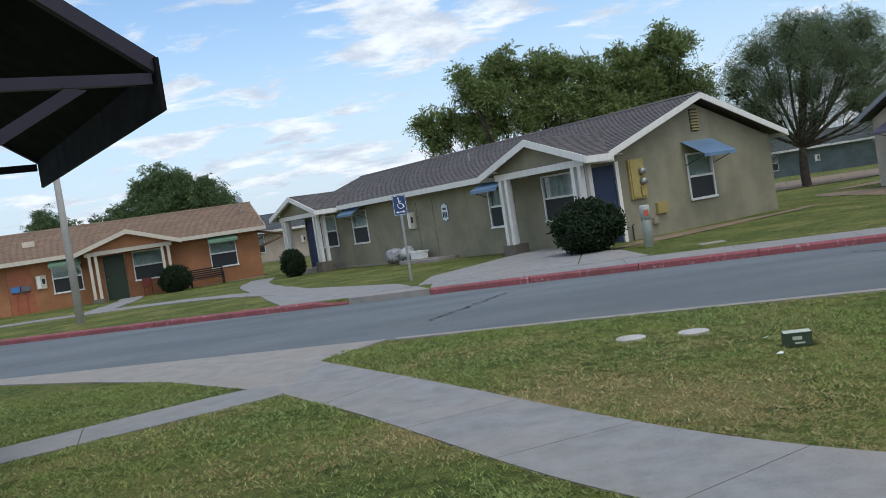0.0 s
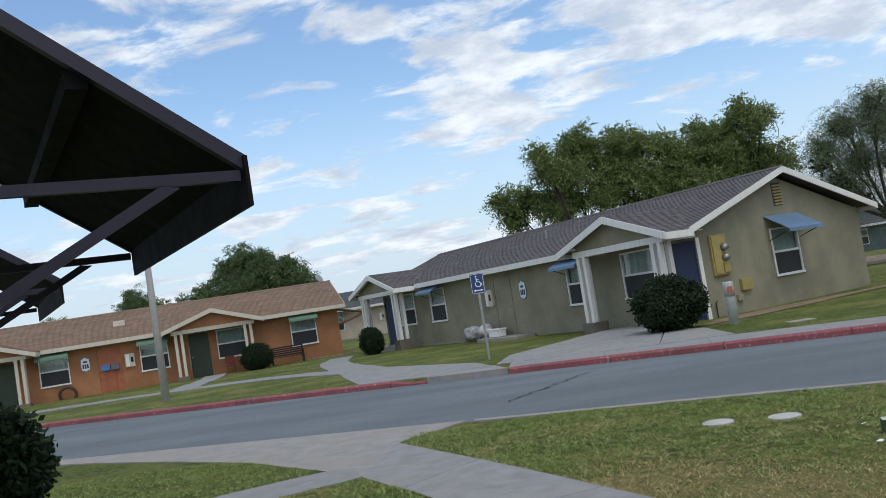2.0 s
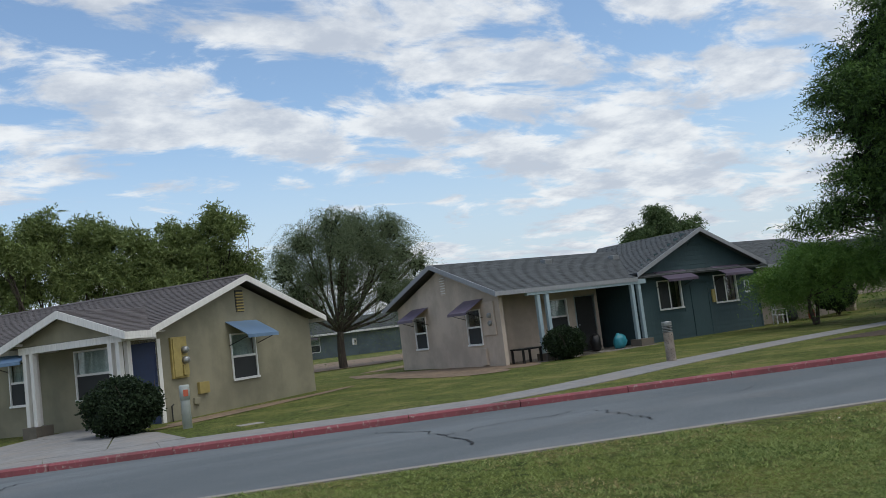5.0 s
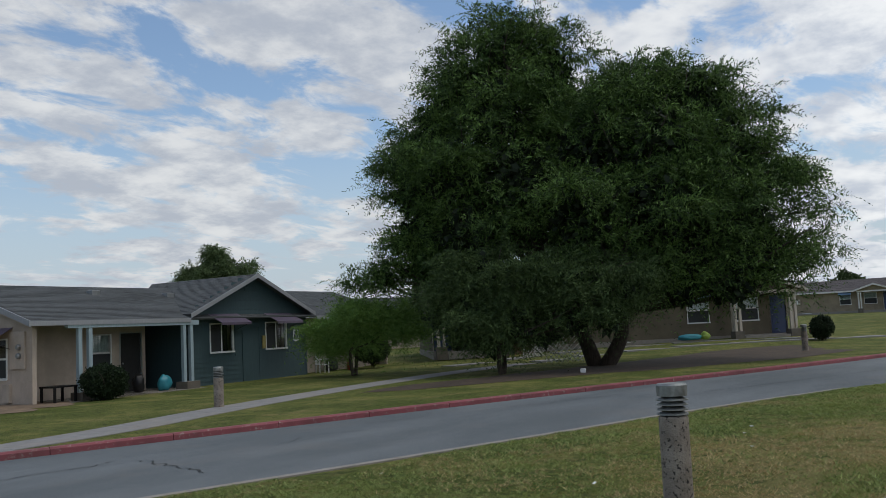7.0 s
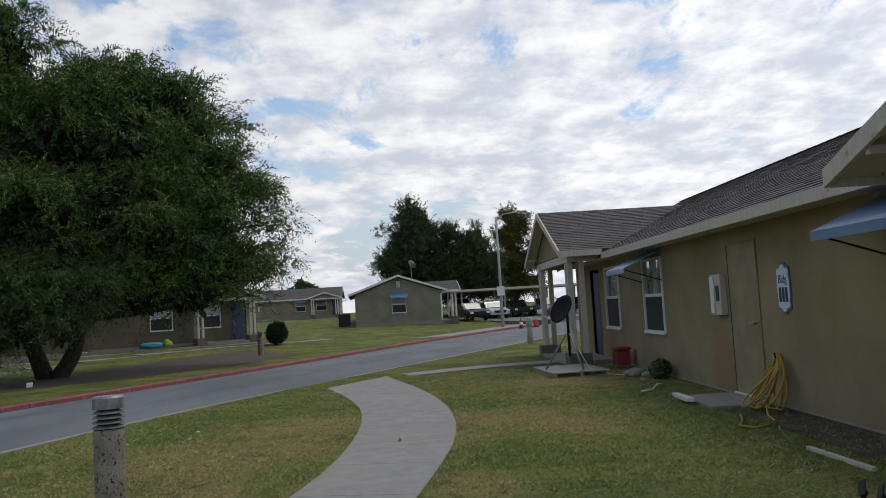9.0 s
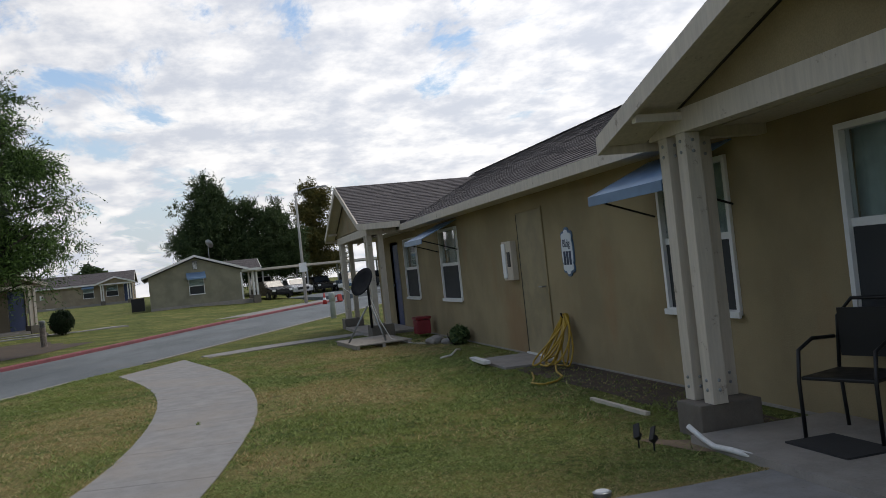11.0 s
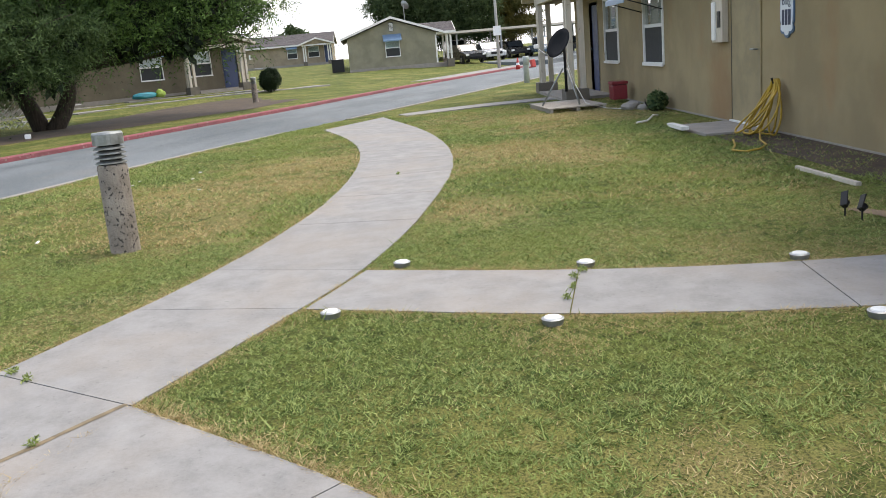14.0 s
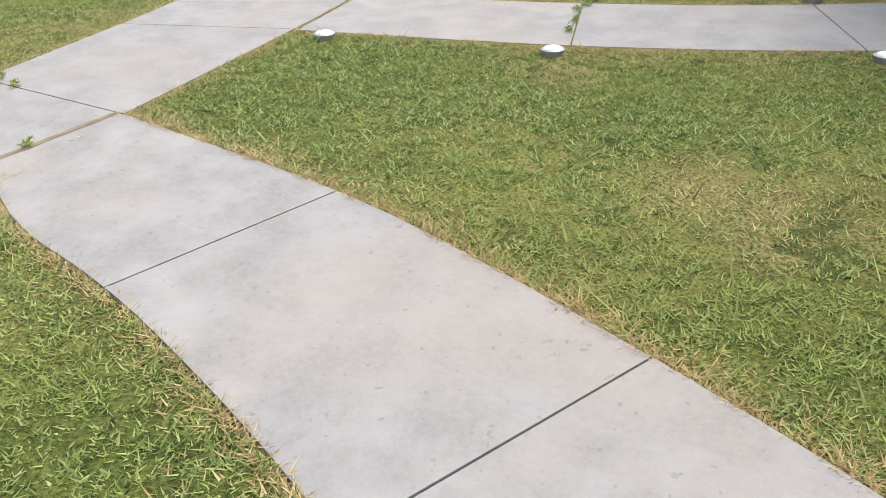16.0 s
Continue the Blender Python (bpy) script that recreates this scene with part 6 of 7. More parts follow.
# ---- things round the near house ----
def plaque(house_pose, x, z, label, lettered):
    """A scalloped white building plaque with a blue rim."""
    t = thing("building_plaque", house_pose @ pose(x, -0.018, z), label, "sign", "building plaques")
    half = [(0, 0.325), (0.05, 0.315), (0.085, 0.275), (0.145, 0.272), (0.185, 0.245), (0.19, 0.20), (0.172, 0.165), (0.195, 0.13), (0.20, 0.0)]
    half += [(x, -z) for x, z in half[-2::-1]]
    outline = [(x, 0, z) for x, z in half] + [(-x, 0, z) for x, z in half[-2:0:-1]]
    bm = bmesh.new()
    prism(bm, outline, (0, 0, 0), (0, 0.016, 0))
    part("rim", bm, plain("plaque_blue", (0.085, 0.15, 0.25), 0.5), t)
    bm = bmesh.new()
    prism(bm, [(p[0] * 0.88, 0, p[2] * 0.90) for p in outline], (0, -0.006, 0), (0, -0.0005, 0))
    part("face", bm, plain("plaque_white", (0.68, 0.72, 0.75), 0.5, vary=0.05), t)
    ink = plain("plaque_ink", (0.03, 0.045, 0.09), 0.6)
    if lettered:
        cu = bpy.data.curves.new("lettering", "FONT")
        cu.body, cu.size, cu.align_x, cu.extrude = "Bldg", 0.145, "CENTER", 0.001
        cu.materials.append(ink)
        ob = new("lettering", cu)
        ob.parent = t
        ob.matrix_local = pose(0, -0.009, 0.065, 90)
    else:
        part("lettering", boxes((-0.09, 0.09, -0.009, -0.0065, 0.08, 0.15)), ink, t)
    part("numerals", boxes((-0.125, -0.055, -0.009, -0.0065, -0.17, 0.01), (-0.035, 0.035, -0.009, -0.0065, -0.17, 0.01), (0.055, 0.125, -0.009, -0.0065, -0.17, 0.01)), ink, t)
    return t


plaque(NEARH, -8.27, 1.49, "white scalloped building plaque with blue rim on olive stucco", True)
plaque(GREY, -7.8, 1.5, "white scalloped building plaque on the olive house", False)
plaque(ORANGE, -11.1, 1.5, "white scalloped building plaque on the terracotta house", False)
plaque(pose(15.0, 24.0, -0.16, 0, 0, 3), 11.95, 1.72, "white scalloped building plaque on teal clapboards", False)

M_HOSE = plain("yellow_rubber_hose", (0.42, 0.27, 0.025), 0.5, vary=0.15, grain=20)


def hose():
    t = thing("garden_hose", pose(10.72, -4.46, 0.0), "coiled yellow garden hose hung on a wall hook", "hose")
    rng = random.Random(8)
    for k in range(8):
        bm = bmesh.new()
        w, h, outw = 0.14 + 0.40 * rng.random(), 0.55 + 0.16 * rng.random(), 0.08 + 0.52 * rng.random()
        off = (rng.random() - 0.6) * 0.5
        pts = []
        for a in np.linspace(0, math.tau, 30):
            d = (1 - math.cos(a)) / 2
            pts.append((off * d + w * math.sin(a) * (0.18 + 1.0 * d), 0.03 + 0.008 * k + outw * d ** 1.5 + 0.012 * math.sin(3 * a + k), max(0.016 + 0.004 * k, 0.68 - h * d)))
        tube(bm, pts, 0.0125, 7, cap=False)
        part("coil", bm, M_HOSE, t, smooth=True)
    bm = bmesh.new()
    tube(bm, [tuple(q) for q in resample([(-0.1, 0.3, 0.10), (-0.5, 0.45, 0.02), (-0.95, 0.55, 0.018), (-1.25, 0.75, 0.018), (-1.35, 0.95, 0.018), (-1.15, 1.02, 0.018), (-0.8, 0.86, 0.018), (-0.3, 0.70, 0.02)], 24)], 0.0125, 7)
    part("loose_end", bm, M_HOSE, t, smooth=True)
    bm = bmesh.new()
    tube(bm, [(0, 0.0, 0.62), (0, 0.09, 0.64), (0, 0.11, 0.70)], 0.014, 6)
    part("hook", bm, M_BLACK, t)


hose()
M_GREYWOOD = painted_wood("grey_old_wood", (0.34, 0.30, 0.25), 0.3)


def pallet():
    t = thing("pallet", pose(17.9, -3.0, 0.0, 0, 0, 4), "weathered grey wooden pallet lying on the lawn", "pallet")
    for k in range(9):
        part("board", boxes((-0.98 + k * 0.22, -0.80 + k * 0.22, -0.58, 0.58, 0.075, 0.097)), M_GREYWOOD, t)
    for y in (-0.55, -0.03, 0.49):
        part("runner", boxes((-0.98, 0.96, y, y + 0.06, -0.01, 0.074)), M_GREYWOOD, t)


pallet()


M_DISH = plain("dull_black_steel", (0.010, 0.010, 0.011), 0.7, 0.0, 0.15, gloss=0.2)


def dish():
    t = thing("satellite_dish", pose(17.75, -3.0, 0.097, 0, 0, 0), "black satellite dish on a steel tripod", "satellite dish")
    for a in (80, 200, 320):
        bm = bmesh.new()
        c, s = math.cos(radians(a)), math.sin(radians(a))
        tube(bm, [(0.50 * c, 0.50 * s, 0), (0.05 * c, 0.05 * s, 0.72)], 0.020, 8)
        part("leg", bm, M_ZINC, t, smooth=True)
    bm = bmesh.new()
    tube(bm, [(0, 0, 0.25), (0, 0, 1.15)], 0.028, 8)
    part("mast", bm, M_DISH, t, smooth=True)
    bm = bmesh.new()
    rows = [(0.02, 0.0), (0.12, 0.008), (0.22, 0.028), (0.31, 0.058), (0.315, 0.05), (0.22, 0.014), (0.02, -0.014)]
    lathe(bm, rows, 24)
    d = part("reflector", bm, M_DISH, t, smooth=True)
    d.matrix_local = pose(0.02, 0.08, 1.20, -62, 0, 30)
    bm = bmesh.new()
    tube(bm, [(0.0, 0.05, 1.0), (0.16, 0.36, 1.02), (0.24, 0.52, 1.16)], 0.013, 6)
    part("feed_arm", bm, M_STEEL, t)
    part("feed_head", boxes((0.14, 0.34, 0.49, 0.57, 1.15, 1.23), bevel=0.015), M_VINYL, t)
    bm = bmesh.new()
    tube(bm, [(0, -0.02, 0.9), (-0.16, -0.15, 0.4), (-0.40, -0.30, 0.02), (-0.9, -0.62, -0.08), (-1.5, -0.9, -0.08)], 0.006, 5)
    part("cable", bm, M_VINYL, t)


dish()
tagged(part("door_slab", boxes((11.15, 12.55, -4.44, -3.66, -0.1, 0.035), bevel=0.008), M_CONC_OLD), "low concrete slab at the utility door", "slab", kind="structure")


def offcut(at, l, w, h, label, mat=None):
    ob = part("board", boxes((-l / 2, l / 2, -w / 2, w / 2, 0, h), bevel=0.004), mat or M_GREYWOOD)
    ob.matrix_basis = pose(*at)
    return tagged(ob, label, "board", "boards on the lawn")


offcut((12.25, -3.62, 0.02, 0, 3, -8), 1.4, 0.10, 0.05, "pale weathered timber lying by the slab", M_WHITE)
offcut((7.5, -3.53, 0.0, 0, 0, 2), 1.1, 0.045, 0.035, "pale weathered timber offcut lying on the lawn", M_CREAM)


def spike_light(x, y, turn):
    t = thing("spike_light", pose(x, y, 0, 0, 0, turn) @ Matrix.Scale(0.82, 4), "small black solar spotlight on a ground spike", "garden light", "solar spotlights")
    bm = bmesh.new()
    tube(bm, [(0, 0, -0.05), (0, 0, 0.10)], 0.008, 6)
    part("spike", bm, M_BLACK, t)
    h = part("solar_panel", boxes((-0.035, 0.035, -0.006, 0.006, -0.06, 0.07), bevel=0.003), M_BLACK, t)
    h.matrix_local = pose(0.01, 0, 0.15, 30, 20, 0)
    bm = bmesh.new()
    lathe(bm, [(0.028, 0), (0.034, 0.05), (0.03, 0.052)], 12)
    l = part("lamp", bm, M_BLACK, t)
    l.matrix_local = pose(0, 0.01, 0.09, 60, 0, 20)


spike_light(5.92, -2.93, 30)
spike_light(5.76, -2.97, 10)


def pvc_pipe():
    t = thing("drain_pipe", pose(0, 0, 0), "white plastic drain pipe lying by the pedestal", "pipe")
    bm = bmesh.new()
    tube(bm, [(5.62, -3.18, 0.17), (5.5, -3.22, 0.09), (5.42, -3.25, 0.05), (5.25, -3.28, 0.05), (5.05, -3.3, 0.045)], 0.020, 10)
    part("tube", bm, M_WHITE, t, smooth=True)


pvc_pipe()


def porch_chair():
    t = thing("porch_chair", pose(5.0, -4.12, 0.06, 0, 0, 200), "black metal armchair with a rounded back on the porch", "chair")
    bm = bmesh.new()
    for s in (-0.27, 0.27):
        b2 = bmesh.new()
        tube(b2, [(s, -0.24, 0), (s, -0.25, 0.40), (s, -0.22, 0.60), (s, -0.05, 0.66), (s, 0.22, 0.64)], 0.014, 8)
        part("arm_leg", b2, M_BLACK, t, smooth=True)
        b2 = bmesh.new()
        tube(b2, [(s * 0.92, 0.25, 0), (s * 0.92, 0.21, 0.42)], 0.014, 8)
        part("leg", b2, M_BLACK, t, smooth=True)
    tube(bm, [(-0.25, 0.21, 0.42), (-0.26, 0.27, 0.78), (-0.16, 0.30, 0.90), (0.16, 0.30, 0.90), (0.26, 0.27, 0.78), (0.25, 0.21, 0.42)], 0.014, 8)
    part("back_frame", bm, M_BLACK, t, smooth=True)
    part("backrest", boxes((-0.24, 0.24, 0.235, 0.25, 0.50, 0.84)), M_BLACK, t)
    part("seat", boxes((-0.26, 0.26, -0.24, 0.22, 0.40, 0.425), bevel=0.008), M_BLACK, t)


porch_chair()
tagged(part("door_mat", boxes((4.55, 5.15, -4.0, -3.62, 0.061, 0.075)), plain("rubber_mat", (0.03, 0.03, 0.03), 0.9, vary=0.3, grain=40)), "dark rubber door mat on the porch slab", "mat")
tagged(part("cooler_box", boxes((18.2, 18.6, -4.35, -4.05, 0.06, 0.36), (18.18, 18.62, -4.37, -4.03, 0.37, 0.43), bevel=0.02), [plain("red_plastic", (0.22, 0.02, 0.03), 0.45)]), "dark red picnic cooler beside the porch door", "cooler")
for k, (x, y, r) in enumerate(((16.3, -3.95, 0.17), (15.95, -4.1, 0.12), (16.6, -4.1, 0.13))):
    bm = bmesh.new()
    bmesh.ops.create_icosphere(bm, subdivisions=2, radius=r)
    for v in bm.verts:
        v.co *= 1 + 0.28 * noise.noise(v.co * 9 + Vector((k, 0, 0)))
        v.co.z *= 0.6
    ob = part("rock", bm, M_CONC_OLD)
    ob.matrix_basis = pose(x, y, r * 0.35)
    tagged(ob, "pale rough rock at the foot of the wall", "rock", "rocks by the wall")
shrub((15.6, -4.25, 0.0), (0.5, 0.3, 0.30), "small scruffy green weed against the wall", 61, 1600, 0.09, M_LEAF_ROUND)
tagged(part("pipe_end", tube(bmesh.new(), [(14.3, -3.9, 0.03), (14.0, -3.75, 0.07), (13.6, -3.55, 0.03), (13.5, -3.35, 0.02)], 0.016, 7), M_WHITE), "short bent white pipe lying on the lawn", "pipe")

# ---- things round the olive house ----
def meter_panel():
    t = thing("meter_panel", GREY @ pose(0.0, 0.0, 0.0), "yellow electric meter panel on the gable wall", "meter panel")
    part("back_plate", boxes((0.002, 0.07, 0.42, 0.98, 1.08, 2.12), bevel=0.006), M_YELLOW, t)
    part("lid", boxes((0.071, 0.10, 0.46, 0.72, 1.12, 2.08), bevel=0.006), M_YELLOW, t)
    for z in (1.52, 1.78):
        bm = bmesh.new()
        lathe(bm, [(0.095, 0), (0.095, 0.06), (0.075, 0.13), (0.02, 0.14)], 14, pose(0.07, 0.85, z, 0, 90, 0))
        part("meter", bm, M_STEEL, t, smooth=True)
    part("breaker_box", boxes((0.071, 0.12, 0.76, 0.95, 1.14, 1.40), bevel=0.006), M_YELLOW, t)


meter_panel()
tagged(part("junction_box", boxes((0.002, 0.09, 1.3, 1.68, 0.60, 0.90), bevel=0.008), M_YELLOW), "square yellow junction box on the wall", "junction box").matrix_basis = GREY
tagged(part("junction_box", boxes((0.002, 0.07, 1.10, 1.30, 0.36, 0.52), bevel=0.006), M_STUCCO_OLIVE), "small painted box low on the wall", "junction box").matrix_basis = GREY
tagged(part("hose_bib", tube(bmesh.new(), [(0.08, 0.25, -0.1), (0.08, 0.25, 0.42), (0.08, 0.32, 0.46)], 0.018, 7), M_BLACK), "dark standpipe tap by the house corner", "tap").matrix_basis = GREY
tagged(part("door_slab", boxes((-9.7, -7.4, -0.9, -0.05, -0.3, 0.07), bevel=0.01), M_CONC_OLD), "low concrete slab at the utility door", "slab", kind="structure").matrix_basis = GREY
M_BAG_PALE = plain("pale_bag_plastic", (0.48, 0.48, 0.47), 0.6, vary=0.35, grain=7)
M_BAG = plain("striped_bag_cloth", (0.36, 0.36, 0.38), 0.8, vary=0.6, grain=9)
for k, (x, y, z, r, col) in enumerate(((-10.15, -0.75, 0.26, 0.32, 0), (-9.72, -0.50, 0.30, 0.25, 1))):
    bm = bmesh.new()
    bmesh.ops.create_icosphere(bm, subdivisions=3, radius=r)
    for v in bm.verts:
        v.co *= 1 + 0.34 * noise.noise(v.co * 5 + Vector((k * 3, 1, 0))) + 0.22 * abs(noise.noise(v.co * 14 + Vector((0, k, 2))))
        v.co.z = max(v.co.z * 0.85, -r * 0.8)
    ob = part("sack", bm, M_BAG_PALE if col else M_BAG, smooth=True)
    ob.matrix_basis = GREY @ pose(x, y, z)
    tagged(ob, "stuffed white plastic sack lying by the wall" if col else "striped grey cloth bundle lying by the wall", "sack", "sacks by the wall")
tagged(part("storage_box", boxes((-9.35, -8.75, -0.62, -0.30, 0.08, 0.30), (-9.38, -8.72, -0.65, -0.27, 0.302, 0.35), bevel=0.012), M_VINYL), "long white plastic box on the slab by the wall", "box").matrix_basis = GREY
tagged(part("wall_lamp", boxes((-10.25, -10.15, -0.10, -0.002, 1.92, 2.06), bevel=0.01), M_VINYL), "small white wall lamp", "wall lamp").matrix_basis = GREY

# ---- things round the terracotta house ----
def bench():
    t = thing("bench", ORANGE @ pose(-2.6, -0.75, 0.0), "dark slatted garden bench against the wall", "bench")
    for k in range(5):
        part("slat", boxes((-0.75, 0.75, 0.20 + 0.012 * k, 0.22 + 0.012 * k, 0.46 + k * 0.09, 0.52 + k * 0.09)), M_BLACK, t)
        part("slat", boxes((-0.75, 0.75, -0.25 + k * 0.09, -0.18 + k * 0.09, 0.42, 0.44)), M_BLACK, t)
    for x in (-0.72, 0.66):
        part("leg", boxes((x, x + 0.06, -0.25, -0.19, -0.1, 0.62)), M_BLACK, t)
        part("leg", boxes((x, x + 0.06, 0.19, 0.25, -0.1, 0.88)), M_BLACK, t)
        part("armrest", boxes((x, x + 0.06, -0.25, 0.2, 0.60, 0.64)), M_BLACK, t)


bench()


def broom(x, colour, label):
    t = thing("broom", ORANGE @ pose(x, -0.22, 0.0, -6, 0, 0), label, "broom", "brooms at the wall")
    bm = bmesh.new()
    tube(bm, [(0, 0, 0.0), (0, 0, 1.15)], 0.016, 7)
    part("handle", bm, plain("broom_handle", (0.35, 0.05, 0.03), 0.5), t)
    part("head", boxes((-0.18, 0.18, -0.04, 0.04, 1.1, 1.36), bevel=0.02), plain("broom_blue", colour, 0.6), t)


broom(-10.3, (0.05, 0.16, 0.38), "blue-headed broom leaning on the wall upside down")
broom(-9.9, (0.10, 0.10, 0.12), "dark mop leaning on the wall upside down")
bm = bmesh.new()
tube(bm, [(0.33 * math.cos(a), 0, 0.33 * math.sin(a)) for a in np.linspace(0, math.tau, 25)], 0.07, 8, cap=False)
ob = part("tyre", bm, plain("brown_rubber", (0.08, 0.045, 0.03), 0.85), smooth=True)
ob.matrix_basis = ORANGE @ pose(-11.9, -0.25, 0.36, 14, 0, 0)
tagged(ob, "brown wooden wheel leaning on the wall", "wheel")
t = thing("chair", ORANGE @ pose(-5.1, -0.5, 0.06), "small dark red chair on the porch", "chair")
mat_red = plain("dark_red_paint", (0.16, 0.03, 0.02), 0.6)
part("seat", boxes((-0.2, 0.2, -0.2, 0.2, 0.38, 0.42), bevel=0.01), mat_red, t)
part("backrest", boxes((-0.2, 0.2, 0.17, 0.2, 0.45, 0.80), bevel=0.01), mat_red, t)
for a in (-0.18, 0.15):
    for b in (-0.18, 0.15):
        part("leg", boxes((a, a + 0.03, b, b + 0.03, -0.05, 0.38)), mat_red, t)


def gable_rack():
    t = thing("wall_rack", ORANGE @ pose(0.0, 0.5, 1.75), "rusty steel clothes rack bracketed to the gable wall", "rack")
    rust = plain("rusty_steel", (0.19, 0.12, 0.075), 0.8, 0.3, 0.3, 12)
    for y in (0.0, 0.9):
        for pts in ([(0.012, y, 0.45), (1.5, y, 0.10)], [(0.012, y, -0.35), (1.45, y, 0.10)], [(0.012, y, -0.9), (0.012, y, 0.75)]):
            bm = bmesh.new()
            tube(bm, pts, 0.04, 6)
            part("bar", bm, rust, t)
    for x, z in ((0.5, 0.34), (1.0, 0.22), (1.48, 0.10)):
        bm = bmesh.new()
        tube(bm, [(x, -0.1, z + 0.05), (x, 1.0, z + 0.05)], 0.03, 6)
        part("rail", bm, M_CREAM, t)


gable_rack()


def palm(at):
    rng = np.random.default_rng(71)
    t = thing("palm_tree", pose(*at), "far fan palm rising behind a roof", "palm")
    bm = bmesh.new()
    limb(bm, (0, 0, -0.2), (0.1, 0, 4.4), 0.22, 0.16, rng, 0.02, 6, 9)
    part("trunk", bm, M_BARK, t, smooth=True)
    for k in range(26):
        a, up = k * 2.4, 0.9 - 1.5 * (k / 26)
        d = Vector((math.cos(a) * math.cos(up), math.sin(a) * math.cos(up), math.sin(up)))
        side = Vector((-math.sin(a), math.cos(a), 0))
        bm = bmesh.new()
        for j in range(11):
            f = (j - 5) * 0.22
            o = Vector((0.1, 0, 4.4)) + d * 0.6
            e = o + (d * math.cos(f) + side * math.sin(f)) * 0.75 + Vector((0, 0, -0.22 * abs(f) - 0.1))
            q = side * 0.03 + Vector((0, 0, 0.02))
            bm.faces.new([bm.verts.new(v) for v in (o, o.lerp(e, 0.5) + q, e, o.lerp(e, 0.5) - q)])
        tube(bm, [(0.1, 0, 4.35), tuple(Vector((0.1, 0, 4.4)) + d * 0.62)], 0.018, 5)
        part("frond", bm, M_LEAF_ROUND, t)


palm((-35.6, 60.0, -0.4))


def roof_dish(m, label):
    t = thing("roof_antenna", m, label, "antenna")
    bm = bmesh.new()
    tube(bm, [(0, 0, -0.1), (0, 0, 0.75)], 0.018, 6)
    part("mast", bm, M_STEEL, t)
    bm = bmesh.new()
    lathe(bm, [(0.02, 0.0), (0.13, 0.01), (0.22, 0.03), (0.225, 0.022), (0.02, -0.012)], 16)
    part("reflector", bm, M_STEEL, t, smooth=True).matrix_local = pose(0, -0.05, 0.72, 60, 0, 40)


roof_dish(ORANGE @ pose(-0.4, 1.6, HE + PITCH * 2.0), "small grey dish on a mast over the terracotta roof")
roof_dish(FARH @ pose(-17.9, 2.2, HE + PITCH * 2.6) @ Matrix.Scale(1.6, 4), "dish on a mast over the far house")
tagged(part("roof_vent", boxes((-9.9, -9.4, 1.2, 1.6, HE + PITCH * 1.8 - 0.05, HE + PITCH * 1.8 + 0.2), bevel=0.02), M_CREAM), "box vent on the tan shingle roof", "vent").matrix_basis = ORANGE

# ---- things round the teal and brown houses ----
TEAL = pose(15.0, 24.0, -0.16, 0, 0, 3)


def plastic_chair(m, label):
    t = thing("chair", m, label, "chair")
    white = M_VINYL
    part("seat", boxes((-0.24, 0.24, -0.22, 0.22, 0.40, 0.43), bevel=0.01), white, t)
    for k in range(5):
        part("back_slat", boxes((-0.22 + k * 0.10, -0.17 + k * 0.10, 0.20, 0.225, 0.43, 0.84)), white, t)
    part("top_rail", boxes((-0.25, 0.25, 0.20, 0.23, 0.84, 0.90), bevel=0.01), white, t)
    for a in (-0.23, 0.19):
        part("armrest", boxes((a, a + 0.04, -0.22, 0.2, 0.62, 0.65)), white, t)
        for b in (-0.22, 0.18):
            part("leg", boxes((a, a + 0.04, b, b + 0.04, -0.02, 0.62 if b < 0 else 0.40)), white, t)


plastic_chair(TEAL @ pose(13.4, -0.2, 0.0, 0, 0, 60), "white slatted garden chair beside the teal wall")


def blob(m, size, mat, label, category, name, seed=1, amp=0.25):
    bm = bmesh.new()
    bmesh.ops.create_icosphere(bm, subdivisions=3, radius=1)
    for v in bm.verts:
        v.co *= 1 + amp * noise.noise(v.co * 1.8 + Vector((seed, seed * 2, 0)))
        v.co = Vector((v.co.x * size[0], v.co.y * size[1], max(v.co.z, -0.85) * size[2]))
    ob = part(name, bm, mat, smooth=True)
    ob.matrix_basis = m
    return tagged(ob, label, category)


M_TURQ = plain("turquoise_plastic", (0.03, 0.24, 0.30), 0.5)
M_LIME = plain("lime_plastic", (0.25, 0.36, 0.05), 0.5)
M_REDP = plain("red_toy_plastic", (0.40, 0.03, 0.02), 0.45)
blob(TEAL @ pose(4.9, -0.05, 0.30), (0.26, 0.2, 0.28), M_TURQ, "turquoise shopping bag on the porch", "bag", "bag", 3)
blob(TEAL @ pose(4.1, 0.3, 0.36), (0.2, 0.2, 0.34), M_BLACK, "dark bin bag on the porch", "bag", "bag", 5)
blob(TEAL @ pose(14.7, 0.3, 0.32), (0.3, 0.25, 0.36), M_SCREEN, "dark covered grill beside the chair", "grill", "grill", 6)
blob(TEAL @ pose(15.4, -0.2, 0.25), (0.14, 0.14, 0.3), M_REDP, "red gas bottle standing on the path", "gas bottle", "gas_bottle", 7, 0.05)
tagged(part("plant_stand", boxes((0.35, 1.15, -0.5, 0.2, 0.5, 0.55), (0.37, 0.43, -0.48, -0.42, -0.05, 0.5), (1.07, 1.13, -0.48, -0.42, -0.05, 0.5), (0.37, 0.43, 0.12, 0.18, -0.05, 0.5), (1.07, 1.13, 0.12, 0.18, -0.05, 0.5)), M_BLACK), "low dark metal plant stand by the porch", "plant stand").matrix_basis = TEAL
blob(BROWN @ pose(-5.8, -1.1, 0.14), (0.62, 0.32, 0.17), M_TURQ, "turquoise toddler pool toy on the grass", "toy", "toy", 9)
